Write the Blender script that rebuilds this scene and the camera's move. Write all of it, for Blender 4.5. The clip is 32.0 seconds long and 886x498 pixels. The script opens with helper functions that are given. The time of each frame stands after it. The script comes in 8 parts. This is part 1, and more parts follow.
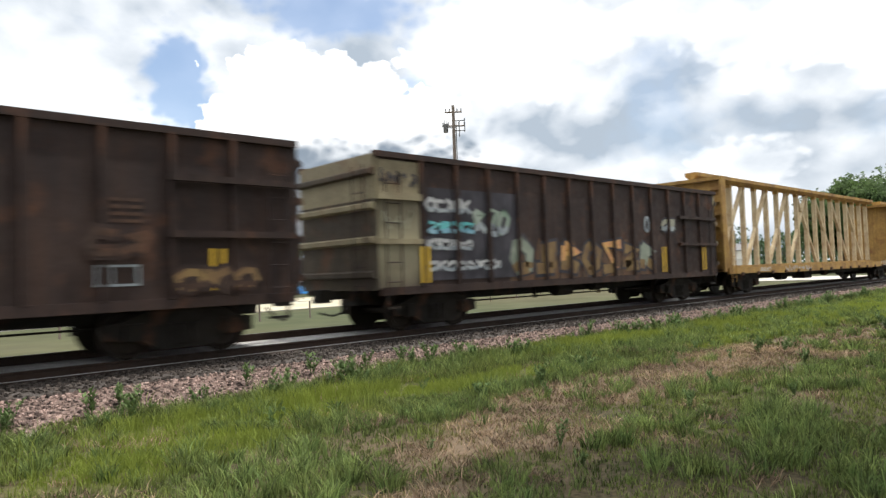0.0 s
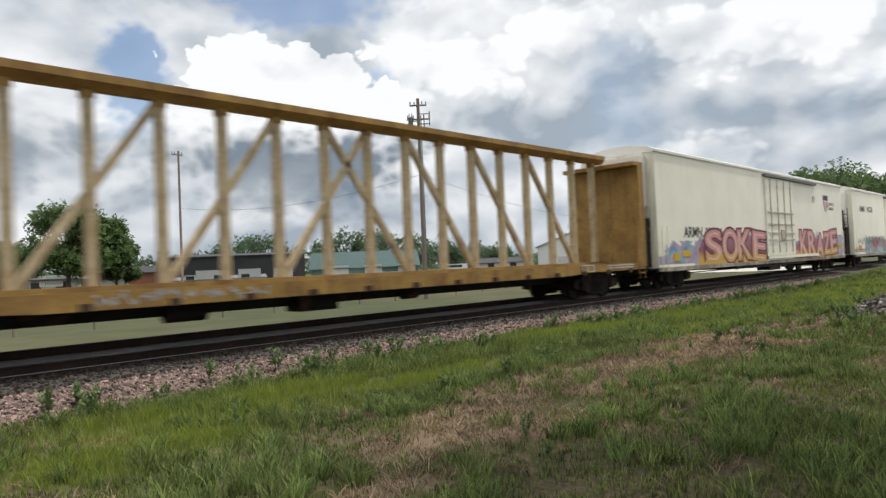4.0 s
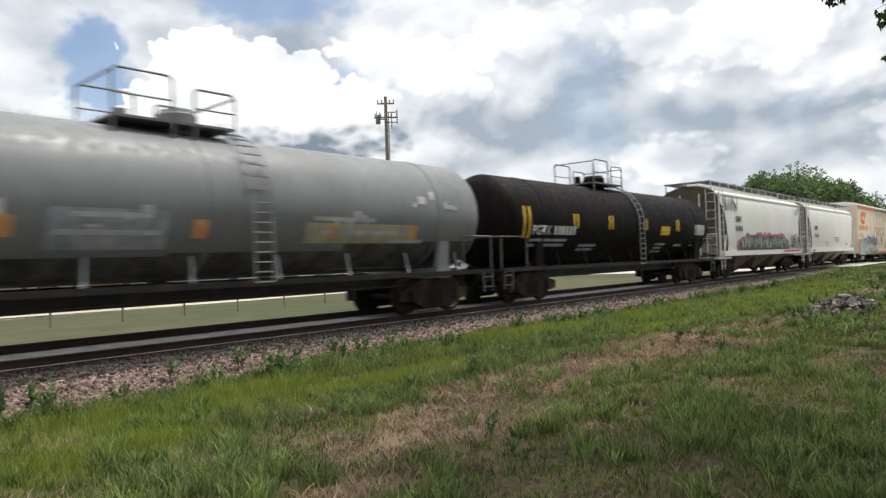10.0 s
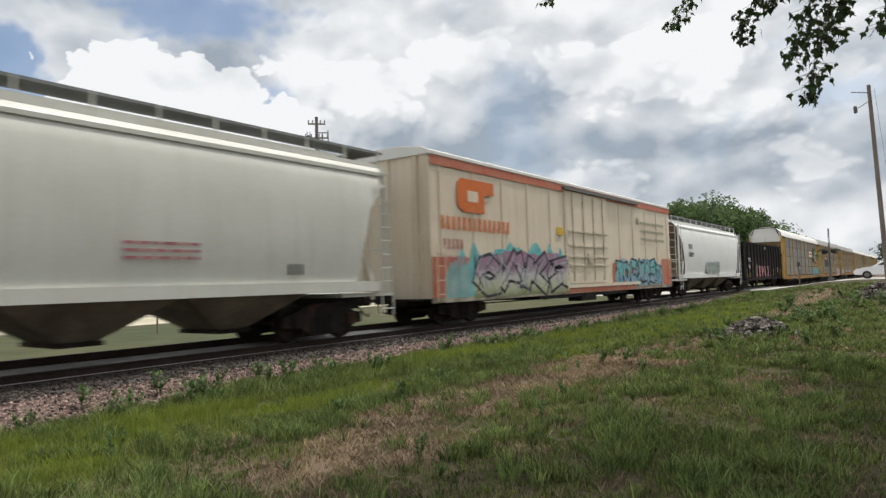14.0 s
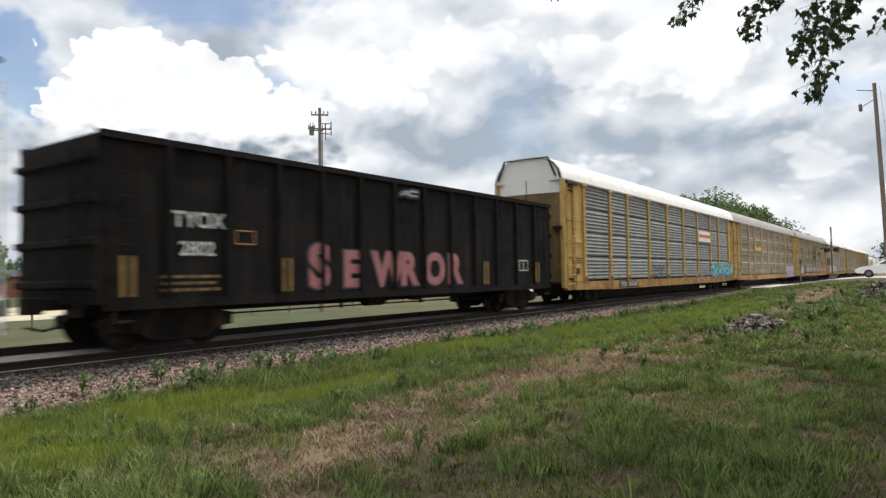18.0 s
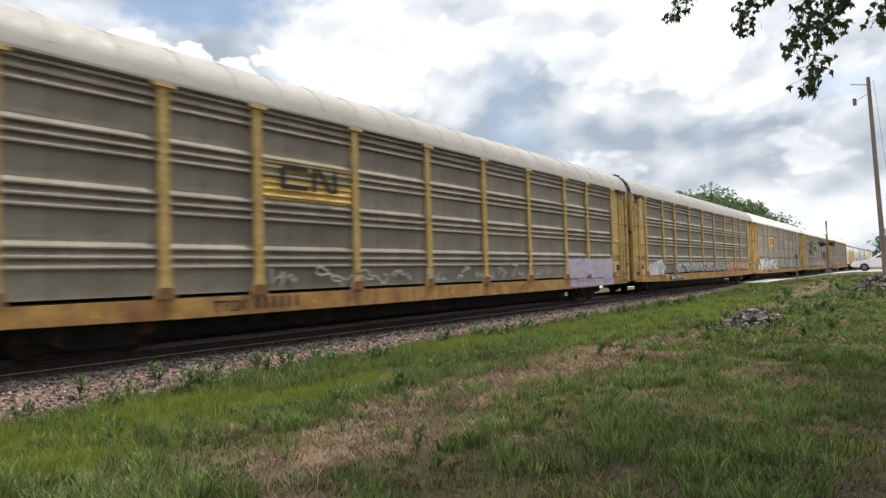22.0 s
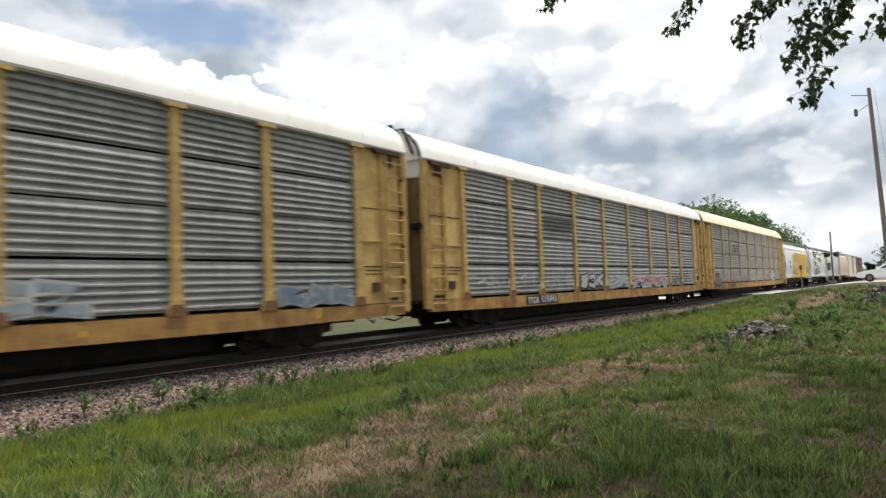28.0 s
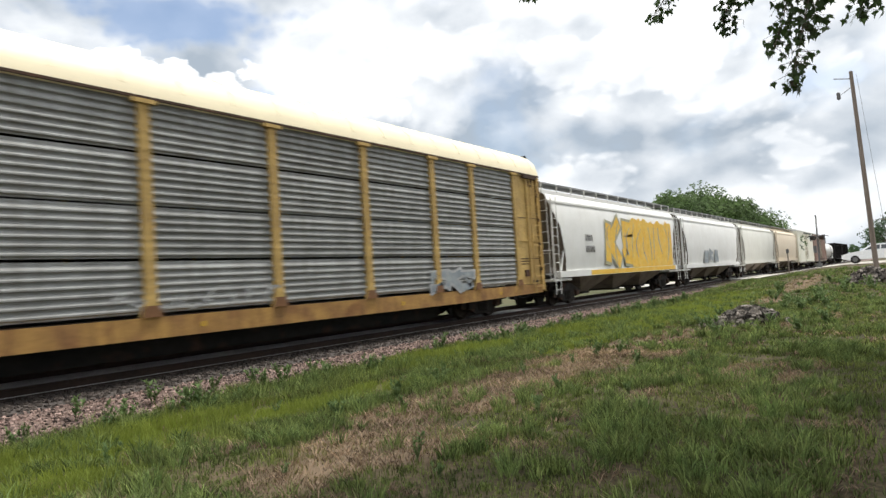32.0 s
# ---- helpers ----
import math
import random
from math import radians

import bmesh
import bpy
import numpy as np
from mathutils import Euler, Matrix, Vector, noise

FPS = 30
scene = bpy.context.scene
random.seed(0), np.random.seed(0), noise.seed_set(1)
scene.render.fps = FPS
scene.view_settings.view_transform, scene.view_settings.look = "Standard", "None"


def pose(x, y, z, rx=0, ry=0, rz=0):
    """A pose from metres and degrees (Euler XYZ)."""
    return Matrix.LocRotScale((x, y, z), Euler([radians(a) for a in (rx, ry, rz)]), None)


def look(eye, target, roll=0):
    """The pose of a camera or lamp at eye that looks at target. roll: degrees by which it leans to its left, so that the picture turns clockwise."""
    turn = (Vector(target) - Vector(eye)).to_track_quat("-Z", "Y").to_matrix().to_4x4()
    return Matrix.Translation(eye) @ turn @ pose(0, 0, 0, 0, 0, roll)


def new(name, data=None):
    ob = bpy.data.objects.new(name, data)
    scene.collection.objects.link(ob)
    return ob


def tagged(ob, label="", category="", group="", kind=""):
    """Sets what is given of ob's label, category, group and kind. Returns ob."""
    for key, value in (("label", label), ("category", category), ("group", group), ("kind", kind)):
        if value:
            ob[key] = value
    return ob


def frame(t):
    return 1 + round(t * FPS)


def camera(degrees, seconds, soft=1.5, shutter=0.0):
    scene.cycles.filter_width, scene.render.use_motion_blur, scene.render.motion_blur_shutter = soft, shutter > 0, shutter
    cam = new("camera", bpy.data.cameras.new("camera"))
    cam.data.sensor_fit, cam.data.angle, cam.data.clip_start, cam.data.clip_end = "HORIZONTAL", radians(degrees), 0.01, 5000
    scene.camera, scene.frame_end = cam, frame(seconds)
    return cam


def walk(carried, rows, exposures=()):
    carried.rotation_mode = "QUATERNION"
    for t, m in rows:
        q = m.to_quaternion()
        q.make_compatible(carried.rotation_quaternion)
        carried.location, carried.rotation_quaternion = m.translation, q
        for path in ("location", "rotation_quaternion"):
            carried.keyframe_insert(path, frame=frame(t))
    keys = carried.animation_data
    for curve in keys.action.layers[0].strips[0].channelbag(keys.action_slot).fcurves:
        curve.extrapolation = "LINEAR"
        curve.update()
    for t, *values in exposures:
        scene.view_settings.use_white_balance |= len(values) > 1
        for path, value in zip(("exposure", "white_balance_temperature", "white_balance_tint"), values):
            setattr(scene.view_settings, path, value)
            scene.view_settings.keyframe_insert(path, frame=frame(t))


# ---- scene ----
cam = camera(66.82, 32.0, soft=1.4, shutter=0.38)
EYE = (0.0, 0.0, 1.31)
# seconds, pitch, roll, yaw
PATH = [
    (0.0, 2.07, 2.01, -42.79), (0.5, 2.29, 2.04, -42.88), (1.0, 2.45, 2.02, -42.89), (1.5, 2.58, 2.22, -42.91),
    (2.0, 2.75, 2.02, -42.91), (2.5, 2.72, 1.86, -43.01), (3.0, 2.35, 1.94, -44.03), (3.5, 1.88, 2.30, -44.97),
    (5.5, 0.15, 1.89, -46.89), (6.0, -0.11, 1.74, -46.50), (6.5, -0.10, 1.22, -45.78), (7.0, 0.23, 0.90, -45.55),
    (7.5, 0.46, 1.10, -45.51), (8.0, 0.59, 1.32, -45.58), (8.5, 0.63, 1.45, -45.86), (9.0, 0.70, 1.45, -47.02),
    (9.5, 0.99, 1.89, -47.87), (10.0, 1.21, 2.03, -48.58), (10.5, 1.42, 1.88, -49.25), (11.0, 1.99, 1.19, -49.80),
    (11.5, 2.46, 0.82, -50.33), (12.0, 2.82, 0.66, -50.87), (12.5, 3.13, 0.95, -51.88), (13.0, 3.30, 1.09, -53.18),
    (13.5, 3.02, 1.32, -53.99), (14.0, 2.91, 1.71, -54.53), (14.5, 2.91, 1.91, -54.78), (15.0, 3.03, 1.89, -54.94),
    (15.5, 3.40, 1.78, -55.24), (17.5, 2.46, 0.85, -54.59), (18.0, 2.30, 0.91, -54.43), (18.5, 2.16, 1.85, -54.33),
    (19.0, 2.12, 2.26, -54.20), (19.5, 2.11, 2.47, -54.17), (20.0, 2.08, 2.45, -54.22), (20.5, 2.07, 2.06, -54.39),
    (21.0, 2.05, 1.94, -54.57), (21.5, 2.09, 1.68, -54.67), (22.0, 2.17, 1.57, -54.68), (22.5, 2.22, 1.73, -54.74),
    (23.0, 2.07, 1.83, -54.77), (23.5, 1.94, 2.25, -54.63), (24.0, 1.87, 2.85, -54.28), (24.5, 1.86, 3.22, -54.11),
    (26.5, 2.76, 2.24, -53.89), (27.0, 2.97, 2.12, -53.98), (27.5, 3.16, 2.13, -54.17), (28.0, 3.42, 2.11, -54.37),
    (28.5, 3.60, 1.81, -54.62), (29.0, 3.72, 1.80, -54.88), (29.5, 3.12, 2.50, -55.10), (30.0, 2.92, 3.07, -55.30),
    (30.5, 2.79, 3.08, -55.49), (31.0, 2.77, 3.12, -55.52), (31.5, 2.79, 3.27, -55.36), (32.0, 2.77, 3.64, -55.20),
]
walk(cam, [(t, pose(*EYE, 90 + p, r, y)) for t, p, r, y in PATH],
     [(0.0, 0.48), (1.0, 0.48), (2.0, 0.16), (3.0, 0.0), (6.0, 0.14), (9.0, 0.08), (10.0, 0.17), (11.0, 0.2), (12.0, 0.14), (13.0, -0.02), (14.0, -0.06), (15.0, 0.02),
      (18.0, 0.16), (19.0, 0.36), (20.0, 0.38), (22.0, 0.26), (24.0, 0.36), (28.0, 0.2), (30.0, 0.33), (32.0, 0.33)])

# ---- sky, sun, exposure ----
SUN_TO = Vector((0.34, -0.13, 0.93)).normalized()


def make_world():
    w = bpy.data.worlds.new("sky")
    w.use_nodes = True
    scene.world = w
    nt = w.node_tree
    nt.nodes.clear()
    N, L = nt.nodes.new, nt.links.new

    def put(sock, v):
        if isinstance(v, bpy.types.NodeSocket):
            L(v, sock)
        else:
            sock.default_value = v

    def math_(op, a, b=0.0, c=0.0, clamp=False):
        n = N("ShaderNodeMath")
        n.operation, n.use_clamp = op, clamp
        for i, v in enumerate((a, b, c)):
            put(n.inputs[i], v)
        return n.outputs[0]

    def smooth(v, a, b):
        n = N("ShaderNodeMapRange")
        n.interpolation_type = "SMOOTHSTEP"
        put(n.inputs[0], v)
        n.inputs[1].default_value, n.inputs[2].default_value = a, b
        return n.outputs[0]

    def mix(f, a, b):
        n = N("ShaderNodeMix")
        n.data_type = "RGBA"
        put(n.inputs[0], f)
        put(n.inputs[6], a)
        put(n.inputs[7], b)
        return n.outputs[2]

    sky = N("ShaderNodeTexSky")
    sky.sky_type, sky.sun_disc = "NISHITA", False
    sky.sun_elevation = math.asin(SUN_TO.z)
    sky.sun_rotation = math.atan2(SUN_TO.x, SUN_TO.y)
    sky.air_density, sky.dust_density, sky.ozone_density = 1.0, 1.2, 1.5
    coord = N("ShaderNodeTexCoord")
    sep = N("ShaderNodeSeparateXYZ")
    L(coord.outputs["Generated"], sep.inputs[0])
    az = math_("ARCTAN2", sep.outputs[1], sep.outputs[0])
    el = math_("ARCSINE", sep.outputs[2])
    # clouds lie flatter towards the horizon
    comb = N("ShaderNodeCombineXYZ")
    L(az, comb.inputs[0])
    L(math_("MULTIPLY", el, 1.5), comb.inputs[1])

    def fbm(scale, detail, rough, off, warp=0.0):
        n = N("ShaderNodeTexNoise")
        n.inputs["Scale"].default_value, n.inputs["Detail"].default_value = scale, detail
        n.inputs["Roughness"].default_value, n.inputs["Distortion"].default_value = rough, warp
        add = N("ShaderNodeVectorMath")
        L(comb.outputs[0], add.inputs[0])
        add.inputs[1].default_value = off
        L(add.outputs[0], n.inputs["Vector"])
        return n.outputs["Fac"]

    # the clouds' billows: round cells of three sizes, pushed about by a slow warp
    warp = N("ShaderNodeTexNoise")
    warp.inputs["Scale"].default_value, warp.inputs["Detail"].default_value = 7.0, 5.0
    L(comb.outputs[0], warp.inputs["Vector"])
    push = N("ShaderNodeVectorMath")
    push.operation = "MULTIPLY_ADD"
    L(warp.outputs["Color"], push.inputs[0])
    push.inputs[1].default_value = (0.09, 0.09, 0.0)
    L(comb.outputs[0], push.inputs[2])

    def billow(up, cells):
        total = None
        for scale, weight in cells:
            add = N("ShaderNodeVectorMath")
            L(push.outputs[0], add.inputs[0])
            add.inputs[1].default_value = (scale * 0.37 + up * 0.4, scale * 0.11 + up, 0)
            v = N("ShaderNodeTexVoronoi")
            v.voronoi_dimensions, v.feature = "2D", "SMOOTH_F1"
            v.inputs["Scale"].default_value, v.inputs["Smoothness"].default_value = scale, 0.45
            L(add.outputs[0], v.inputs["Vector"])
            k = math_("MULTIPLY", v.outputs["Distance"], -weight)
            total = k if total is None else math_("ADD", total, k)
        return math_("ADD", total, 1.0)

    puff = billow(0.0, ((8.0, 0.46), (19.0, 0.32), (46.0, 0.22)))
    mass = ((4.2, 0.62), (10.0, 0.28), (24.0, 0.10))
    swell, swell_up = billow(0.0, mass), billow(0.05, mass)

    def blob(a, e, ra, re):
        # 1 at the middle of a bank of cloud at azimuth a and height e (degrees), falling to 0
        da = math_("DIVIDE", math_("SUBTRACT", az, radians(a)), radians(ra))
        de = math_("DIVIDE", math_("SUBTRACT", el, radians(e)), radians(re))
        d = math_("SQRT", math_("ADD", math_("MULTIPLY", da, da), math_("MULTIPLY", de, de)))
        wob = math_("MULTIPLY_ADD", fbm(11.0, 7.0, 0.6, (a, e, 0)), 0.7, -0.35)
        wob = math_("ADD", wob, math_("MULTIPLY_ADD", puff, -1.5, 0.98))
        return math_("SUBTRACT", 1.0, math_("ADD", d, wob))

    wide = fbm(3.2, 6.0, 0.55, (4.3, 1.7, 0), 0.15)
    veil = fbm(9.0, 8.0, 0.6, (2.2, 5.1, 0), 0.3)
    # holes of blue in the cover
    hole = smooth(blob(68.6, 15.4, 3.4, 4.6), -0.2, 0.4)
    hole = math_("MAXIMUM", hole, math_("MULTIPLY", smooth(blob(56.5, 21.4, 9.0, 2.6), -0.3, 0.5), 0.9))
    hole = math_("MAXIMUM", hole, math_("MULTIPLY", smooth(blob(49.3, 15.6, 1.8, 1.6), -0.2, 0.6), 0.7))
    hole = math_("MAXIMUM", hole, math_("MULTIPLY", smooth(blob(5.0, 13.0, 5.0, 1.6), 0.0, 0.9), 0.5))
    hole = math_("MAXIMUM", hole, math_("MULTIPLY", smooth(wide, 0.42, 0.28), 0.35))
    # the tall white heap of cloud in front of the holes
    heap = math_("MAXIMUM", smooth(blob(61.0, 14.2, 5.6, 5.6), 0.0, 0.10), smooth(blob(54.0, 12.5, 6.5, 6.8), 0.0, 0.10))
    cover = math_("SUBTRACT", 1.0, math_("MULTIPLY", hole, 0.85))
    cover = math_("MAXIMUM", cover, heap)
    # light on the clouds: bright crowns, grey-blue flat undersides
    lit = math_("MULTIPLY_ADD", math_("SUBTRACT", swell, swell_up), 1.9, 0.57)
    lit = math_("ADD", lit, math_("MULTIPLY_ADD", wide, 1.7, -0.84))
    lit = math_("ADD", lit, math_("MULTIPLY_ADD", veil, 0.55, -0.28))
    under = smooth(blob(38.5, 11.6, 9.0, 2.6), -0.2, 0.8)
    under2 = smooth(blob(27.5, 14.2, 4.5, 2.2), -0.2, 0.9)
    under3 = smooth(blob(14.0, 10.5, 7.0, 1.8), -0.2, 0.9)
    lit = math_("SUBTRACT", lit, math_("MULTIPLY", under, 0.46))
    lit = math_("SUBTRACT", lit, math_("MULTIPLY", under2, 0.28))
    lit = math_("SUBTRACT", lit, math_("MULTIPLY", under3, 0.30))
    lit = math_("ADD", lit, math_("MULTIPLY", heap, math_("MULTIPLY_ADD", el, 5.2, -0.85)))
    for a_, e_, ra_, re_, k_ in ((43.0, 16.5, 8.0, 3.6, 0.45), (33.0, 18.5, 6.0, 3.0, 0.3), (19.0, 17.0, 10.0, 4.0, 0.35), (23.0, 7.6, 7.0, 2.2, 0.45), (7.0, 8.0, 4.0, 2.6, 0.4), (9.0, 15.5, 8.0, 5.0, 0.3), (50.0, 9.0, 5.0, 2.0, 0.2)):
        lit = math_("ADD", lit, math_("MULTIPLY", smooth(blob(a_, e_, ra_, re_), 0.0, 0.35), k_))
    lit = math_("ADD", lit, smooth(el, 0.36, 0.75), 0.0)
    lit = math_("SUBTRACT", lit, math_("MULTIPLY", smooth(el, 0.14, 0.0), 0.25))
    lit = math_("MINIMUM", math_("MAXIMUM", lit, 0.0), 1.0)
    cloud = mix(lit, (0.36, 0.42, 0.49, 1), (0.95, 0.965, 0.98, 1))
    # a slate-blue bank of rain cloud low over the field
    bank = math_("MAXIMUM", smooth(blob(56.0, 8.2, 15.0, 4.2), -0.15, 0.6), math_("MULTIPLY", smooth(blob(80.0, 9.5, 13.0, 3.6), -0.15, 0.7), 0.8))
    bank = math_("MULTIPLY", bank, math_("MULTIPLY_ADD", wide, 1.6, -0.05))
    cloud = mix(math_("MINIMUM", bank, 0.92), cloud, (0.16, 0.21, 0.27, 1))
    # thin cloud glows overhead, towards the sun
    glow = N("ShaderNodeVectorMath")
    glow.operation = "SCALE"
    L(cloud, glow.inputs[0])
    L(math_("MULTIPLY_ADD", smooth(el, 0.45, 1.1), 0.75, 1.0), glow.inputs["Scale"])
    cloud = glow.outputs[0]
    blue = N("ShaderNodeVectorMath")
    blue.operation = "SCALE"
    L(sky.outputs[0], blue.inputs[0])
    blue.inputs["Scale"].default_value = 0.13
    col = mix(cover, blue.outputs[0], cloud)
    bg = N("ShaderNodeBackground")
    L(col, bg.inputs[0])
    bg.inputs[1].default_value = 1.0
    out = N("ShaderNodeOutputWorld")
    L(bg.outputs[0], out.inputs[0])


make_world()
sun = new("sun", bpy.data.lights.new("sun", "SUN"))
sun.data.energy, sun.data.angle, sun.data.color = 3.4, radians(2.0), (1.0, 0.96, 0.88)
sun.matrix_world = look(SUN_TO * 200, (0, 0, 0))


# ---- materials ----
def surf(name, col, col2=None, rough=0.6, metal=0.0, big=0.9, fine=14.0, amount=0.5, grain=0.18,
         streak=0.0, streak_col=(0.12, 0.07, 0.04), stretch=(1, 1, 1), bump=0.0, bump_scale=30.0,
         vary=0.0, islands=0.0, rust=0.0, transl=0.0, spec=0.25):
    """Paint or stuff with two scales of variation, run-down streaks, rust blotches and fine relief."""
    m = bpy.data.materials.new(name)
    m.use_nodes = True
    nt = m.node_tree
    N, L = nt.nodes.new, nt.links.new
    b = nt.nodes["Principled BSDF"]
    b.inputs["Roughness"].default_value, b.inputs["Metallic"].default_value = rough, metal
    b.inputs["Specular IOR Level"].default_value = spec
    tc = N("ShaderNodeTexCoord")
    mp = N("ShaderNodeMapping")
    mp.inputs["Scale"].default_value = stretch
    L(tc.outputs["Object"], mp.inputs[0])

    def noise_(scale, detail, off=0.0, vec=None):
        n = N("ShaderNodeTexNoise")
        n.inputs["Scale"].default_value, n.inputs["Detail"].default_value = scale, detail
        if off:
            a = N("ShaderNodeVectorMath")
            L(vec or mp.outputs[0], a.inputs[0])
            a.inputs[1].default_value = (off, off * 1.7, off * 0.6)
            L(a.outputs[0], n.inputs["Vector"])
        else:
            L(vec or mp.outputs[0], n.inputs["Vector"])
        return n.outputs["Fac"]

    def ramp(v, a, c, to0=0.0, to1=1.0):
        n = N("ShaderNodeMapRange")
        L(v, n.inputs[0])
        for i, x in zip((1, 2, 3, 4), (a, c, to0, to1)):
            n.inputs[i].default_value = x
        return n.outputs[0]

    def mix(f, a, c, blend="MIX"):
        n = N("ShaderNodeMix")
        n.data_type, n.blend_type = "RGBA", blend
        for s, v in ((n.inputs[0], f), (n.inputs[6], a), (n.inputs[7], c)):
            if isinstance(v, bpy.types.NodeSocket):
                L(v, s)
            else:
                s.default_value = v if not isinstance(v, tuple) else (*v[:3], 1)
        return n.outputs[2]

    col2 = col2 or tuple(c * 0.7 for c in col)
    c = mix(ramp(noise_(big, 4.0), 0.35, 0.68, 0.0, amount), tuple(col), tuple(col2))
    if streak:
        ms = N("ShaderNodeMapping")
        ms.inputs["Scale"].default_value = (4.0, 4.0, 0.22)
        L(tc.outputs["Object"], ms.inputs[0])
        c = mix(ramp(noise_(1.6, 5.0, 3.1, ms.outputs[0]), 0.5, 0.78, 0.0, streak), c, tuple(streak_col))
    if rust:
        c = mix(ramp(noise_(1.7, 7.0, 9.2), 0.56, 0.70, 0.0, rust), c, (0.16, 0.065, 0.03))
    g = ramp(noise_(fine, 5.0, 5.3), 0.25, 0.75, 1.0 - grain, 1.0 + grain)
    gv = N("ShaderNodeCombineColor")
    for i in range(3):
        L(g, gv.inputs[i])
    c = mix(1.0, c, gv.outputs[0], "MULTIPLY")
    if vary or islands:
        src = N("ShaderNodeObjectInfo").outputs["Random"] if vary else N("ShaderNodeNewGeometry").outputs["Random Per Island"]
        k = vary or islands
        r = ramp(src, 0.0, 1.0, 1.0 - k, 1.0 + k)
        rv = N("ShaderNodeCombineColor")
        for i in range(3):
            L(r, rv.inputs[i])
        c = mix(1.0, c, rv.outputs[0], "MULTIPLY")
    L(c, b.inputs["Base Color"])
    L(ramp(noise_(fine * 0.4, 3.0, 2.2), 0.3, 0.7, max(rough - 0.12, 0.05), min(rough + 0.12, 1.0)), b.inputs["Roughness"])
    if bump:
        bn = N("ShaderNodeBump")
        bn.inputs["Strength"].default_value, bn.inputs["Distance"].default_value = 0.6, bump
        L(noise_(bump_scale, 4.0, 1.4), bn.inputs["Height"])
        L(bn.outputs[0], b.inputs["Normal"])
    if transl:
        tr = N("ShaderNodeBsdfTranslucent")
        L(c, tr.inputs[0])
        ms_ = N("ShaderNodeMixShader")
        ms_.inputs[0].default_value = transl
        L(b.outputs[0], ms_.inputs[1])
        L(tr.outputs[0], ms_.inputs[2])
        L(ms_.outputs[0], nt.nodes["Material Output"].inputs[0])
    return m


BLACK = surf("car_black", (0.010, 0.0095, 0.0095), (0.026, 0.02, 0.016), 0.7, amount=0.7, rust=0.3)
STEEL = surf("grimy_steel", (0.010, 0.0085, 0.0075), (0.022, 0.017, 0.013), 0.8, 0.0, amount=0.8, rust=0.5, bump=0.004)
WHEEL = surf("wheel_steel", (0.026, 0.02, 0.017), (0.05, 0.035, 0.028), 0.55, 0.5)
RUSTY = surf("rust_brown", (0.075, 0.042, 0.028), (0.04, 0.028, 0.024), 0.8, amount=0.8, rust=0.4)
BROWN = surf("gondola_brown", (0.024, 0.0155, 0.0145), (0.045, 0.028, 0.023), 0.7, amount=0.9, streak=0.35, streak_col=(0.09, 0.045, 0.028), rust=0.35)
GRIMECREAM = surf("grimy_cream", (0.085, 0.068, 0.047), (0.05, 0.04, 0.032), 0.75, big=1.4, amount=1.0, streak=0.7, streak_col=(0.035, 0.028, 0.024), rust=0.4)
CREAM = surf("faded_cream", (0.28, 0.245, 0.155), (0.15, 0.12, 0.078), 0.7, amount=0.8, streak=0.5, streak_col=(0.13, 0.10, 0.07), rust=0.3)
YELLOW = surf("lumber_car_yellow", (0.37, 0.225, 0.065), (0.22, 0.125, 0.045), 0.7, big=1.4, amount=0.9, streak=0.6, streak_col=(0.12, 0.065, 0.03), rust=0.5)
RODS = surf("door_rod_grime", (0.60, 0.55, 0.45), (0.36, 0.29, 0.21), 0.7, big=2.0, amount=0.9, streak=0.4)
RACKYELLOW = surf("rack_yellow", (0.55, 0.37, 0.125), (0.41, 0.25, 0.075), 0.6, big=1.3, amount=0.85, streak=0.45, streak_col=(0.19, 0.095, 0.035), rust=0.2)
DULLSTRIPE = surf("dull_reflector", (0.30, 0.19, 0.05), (0.16, 0.10, 0.04), 0.65, big=3.0, amount=0.9, streak=0.5)
STRIPE = surf("safety_yellow", (0.62, 0.40, 0.03), (0.45, 0.27, 0.03), 0.55, amount=0.6, streak=0.3)
WHITE = surf("reefer_white", (0.84, 0.82, 0.70), (0.74, 0.71, 0.58), 0.45, big=0.7, amount=0.5, grain=0.04, streak=0.14, streak_col=(0.45, 0.40, 0.31))
ROOFWHITE = surf("roof_white", (0.72, 0.71, 0.68), (0.60, 0.58, 0.53), 0.5, amount=0.5, grain=0.05)
ROOFCREAM = surf("roof_cream", (0.78, 0.70, 0.50), (0.66, 0.58, 0.42), 0.5, amount=0.5, grain=0.05)
ROOFGREY = surf("roof_grey", (0.32, 0.305, 0.28), (0.25, 0.235, 0.215), 0.55, amount=0.6, grain=0.08)
HOPPER = surf("hopper_grey_white", (0.60, 0.60, 0.55), (0.50, 0.49, 0.44), 0.5, big=0.6, amount=0.5, grain=0.04, streak=0.16, streak_col=(0.30, 0.26, 0.21))
HOPPERWHITE = surf("hopper_white", (0.72, 0.72, 0.70), (0.62, 0.61, 0.58), 0.5, amount=0.5, grain=0.04, streak=0.14, streak_col=(0.36, 0.32, 0.27))
BAYDUST = surf("dusty_bay_sheet", (0.20, 0.165, 0.125), (0.10, 0.08, 0.062), 0.8, big=1.3, amount=0.9, streak=0.5, streak_col=(0.10, 0.075, 0.055))
ROOFWALK = surf("roofwalk_steel", (0.24, 0.245, 0.245), (0.16, 0.16, 0.158), 0.6, 0.2)
SKIRT = surf("grimy_side_sill", (0.40, 0.37, 0.30), (0.15, 0.12, 0.095), 0.75, big=1.6, amount=1.0, grain=0.2, streak=0.8, streak_col=(0.09, 0.07, 0.055), rust=0.3)
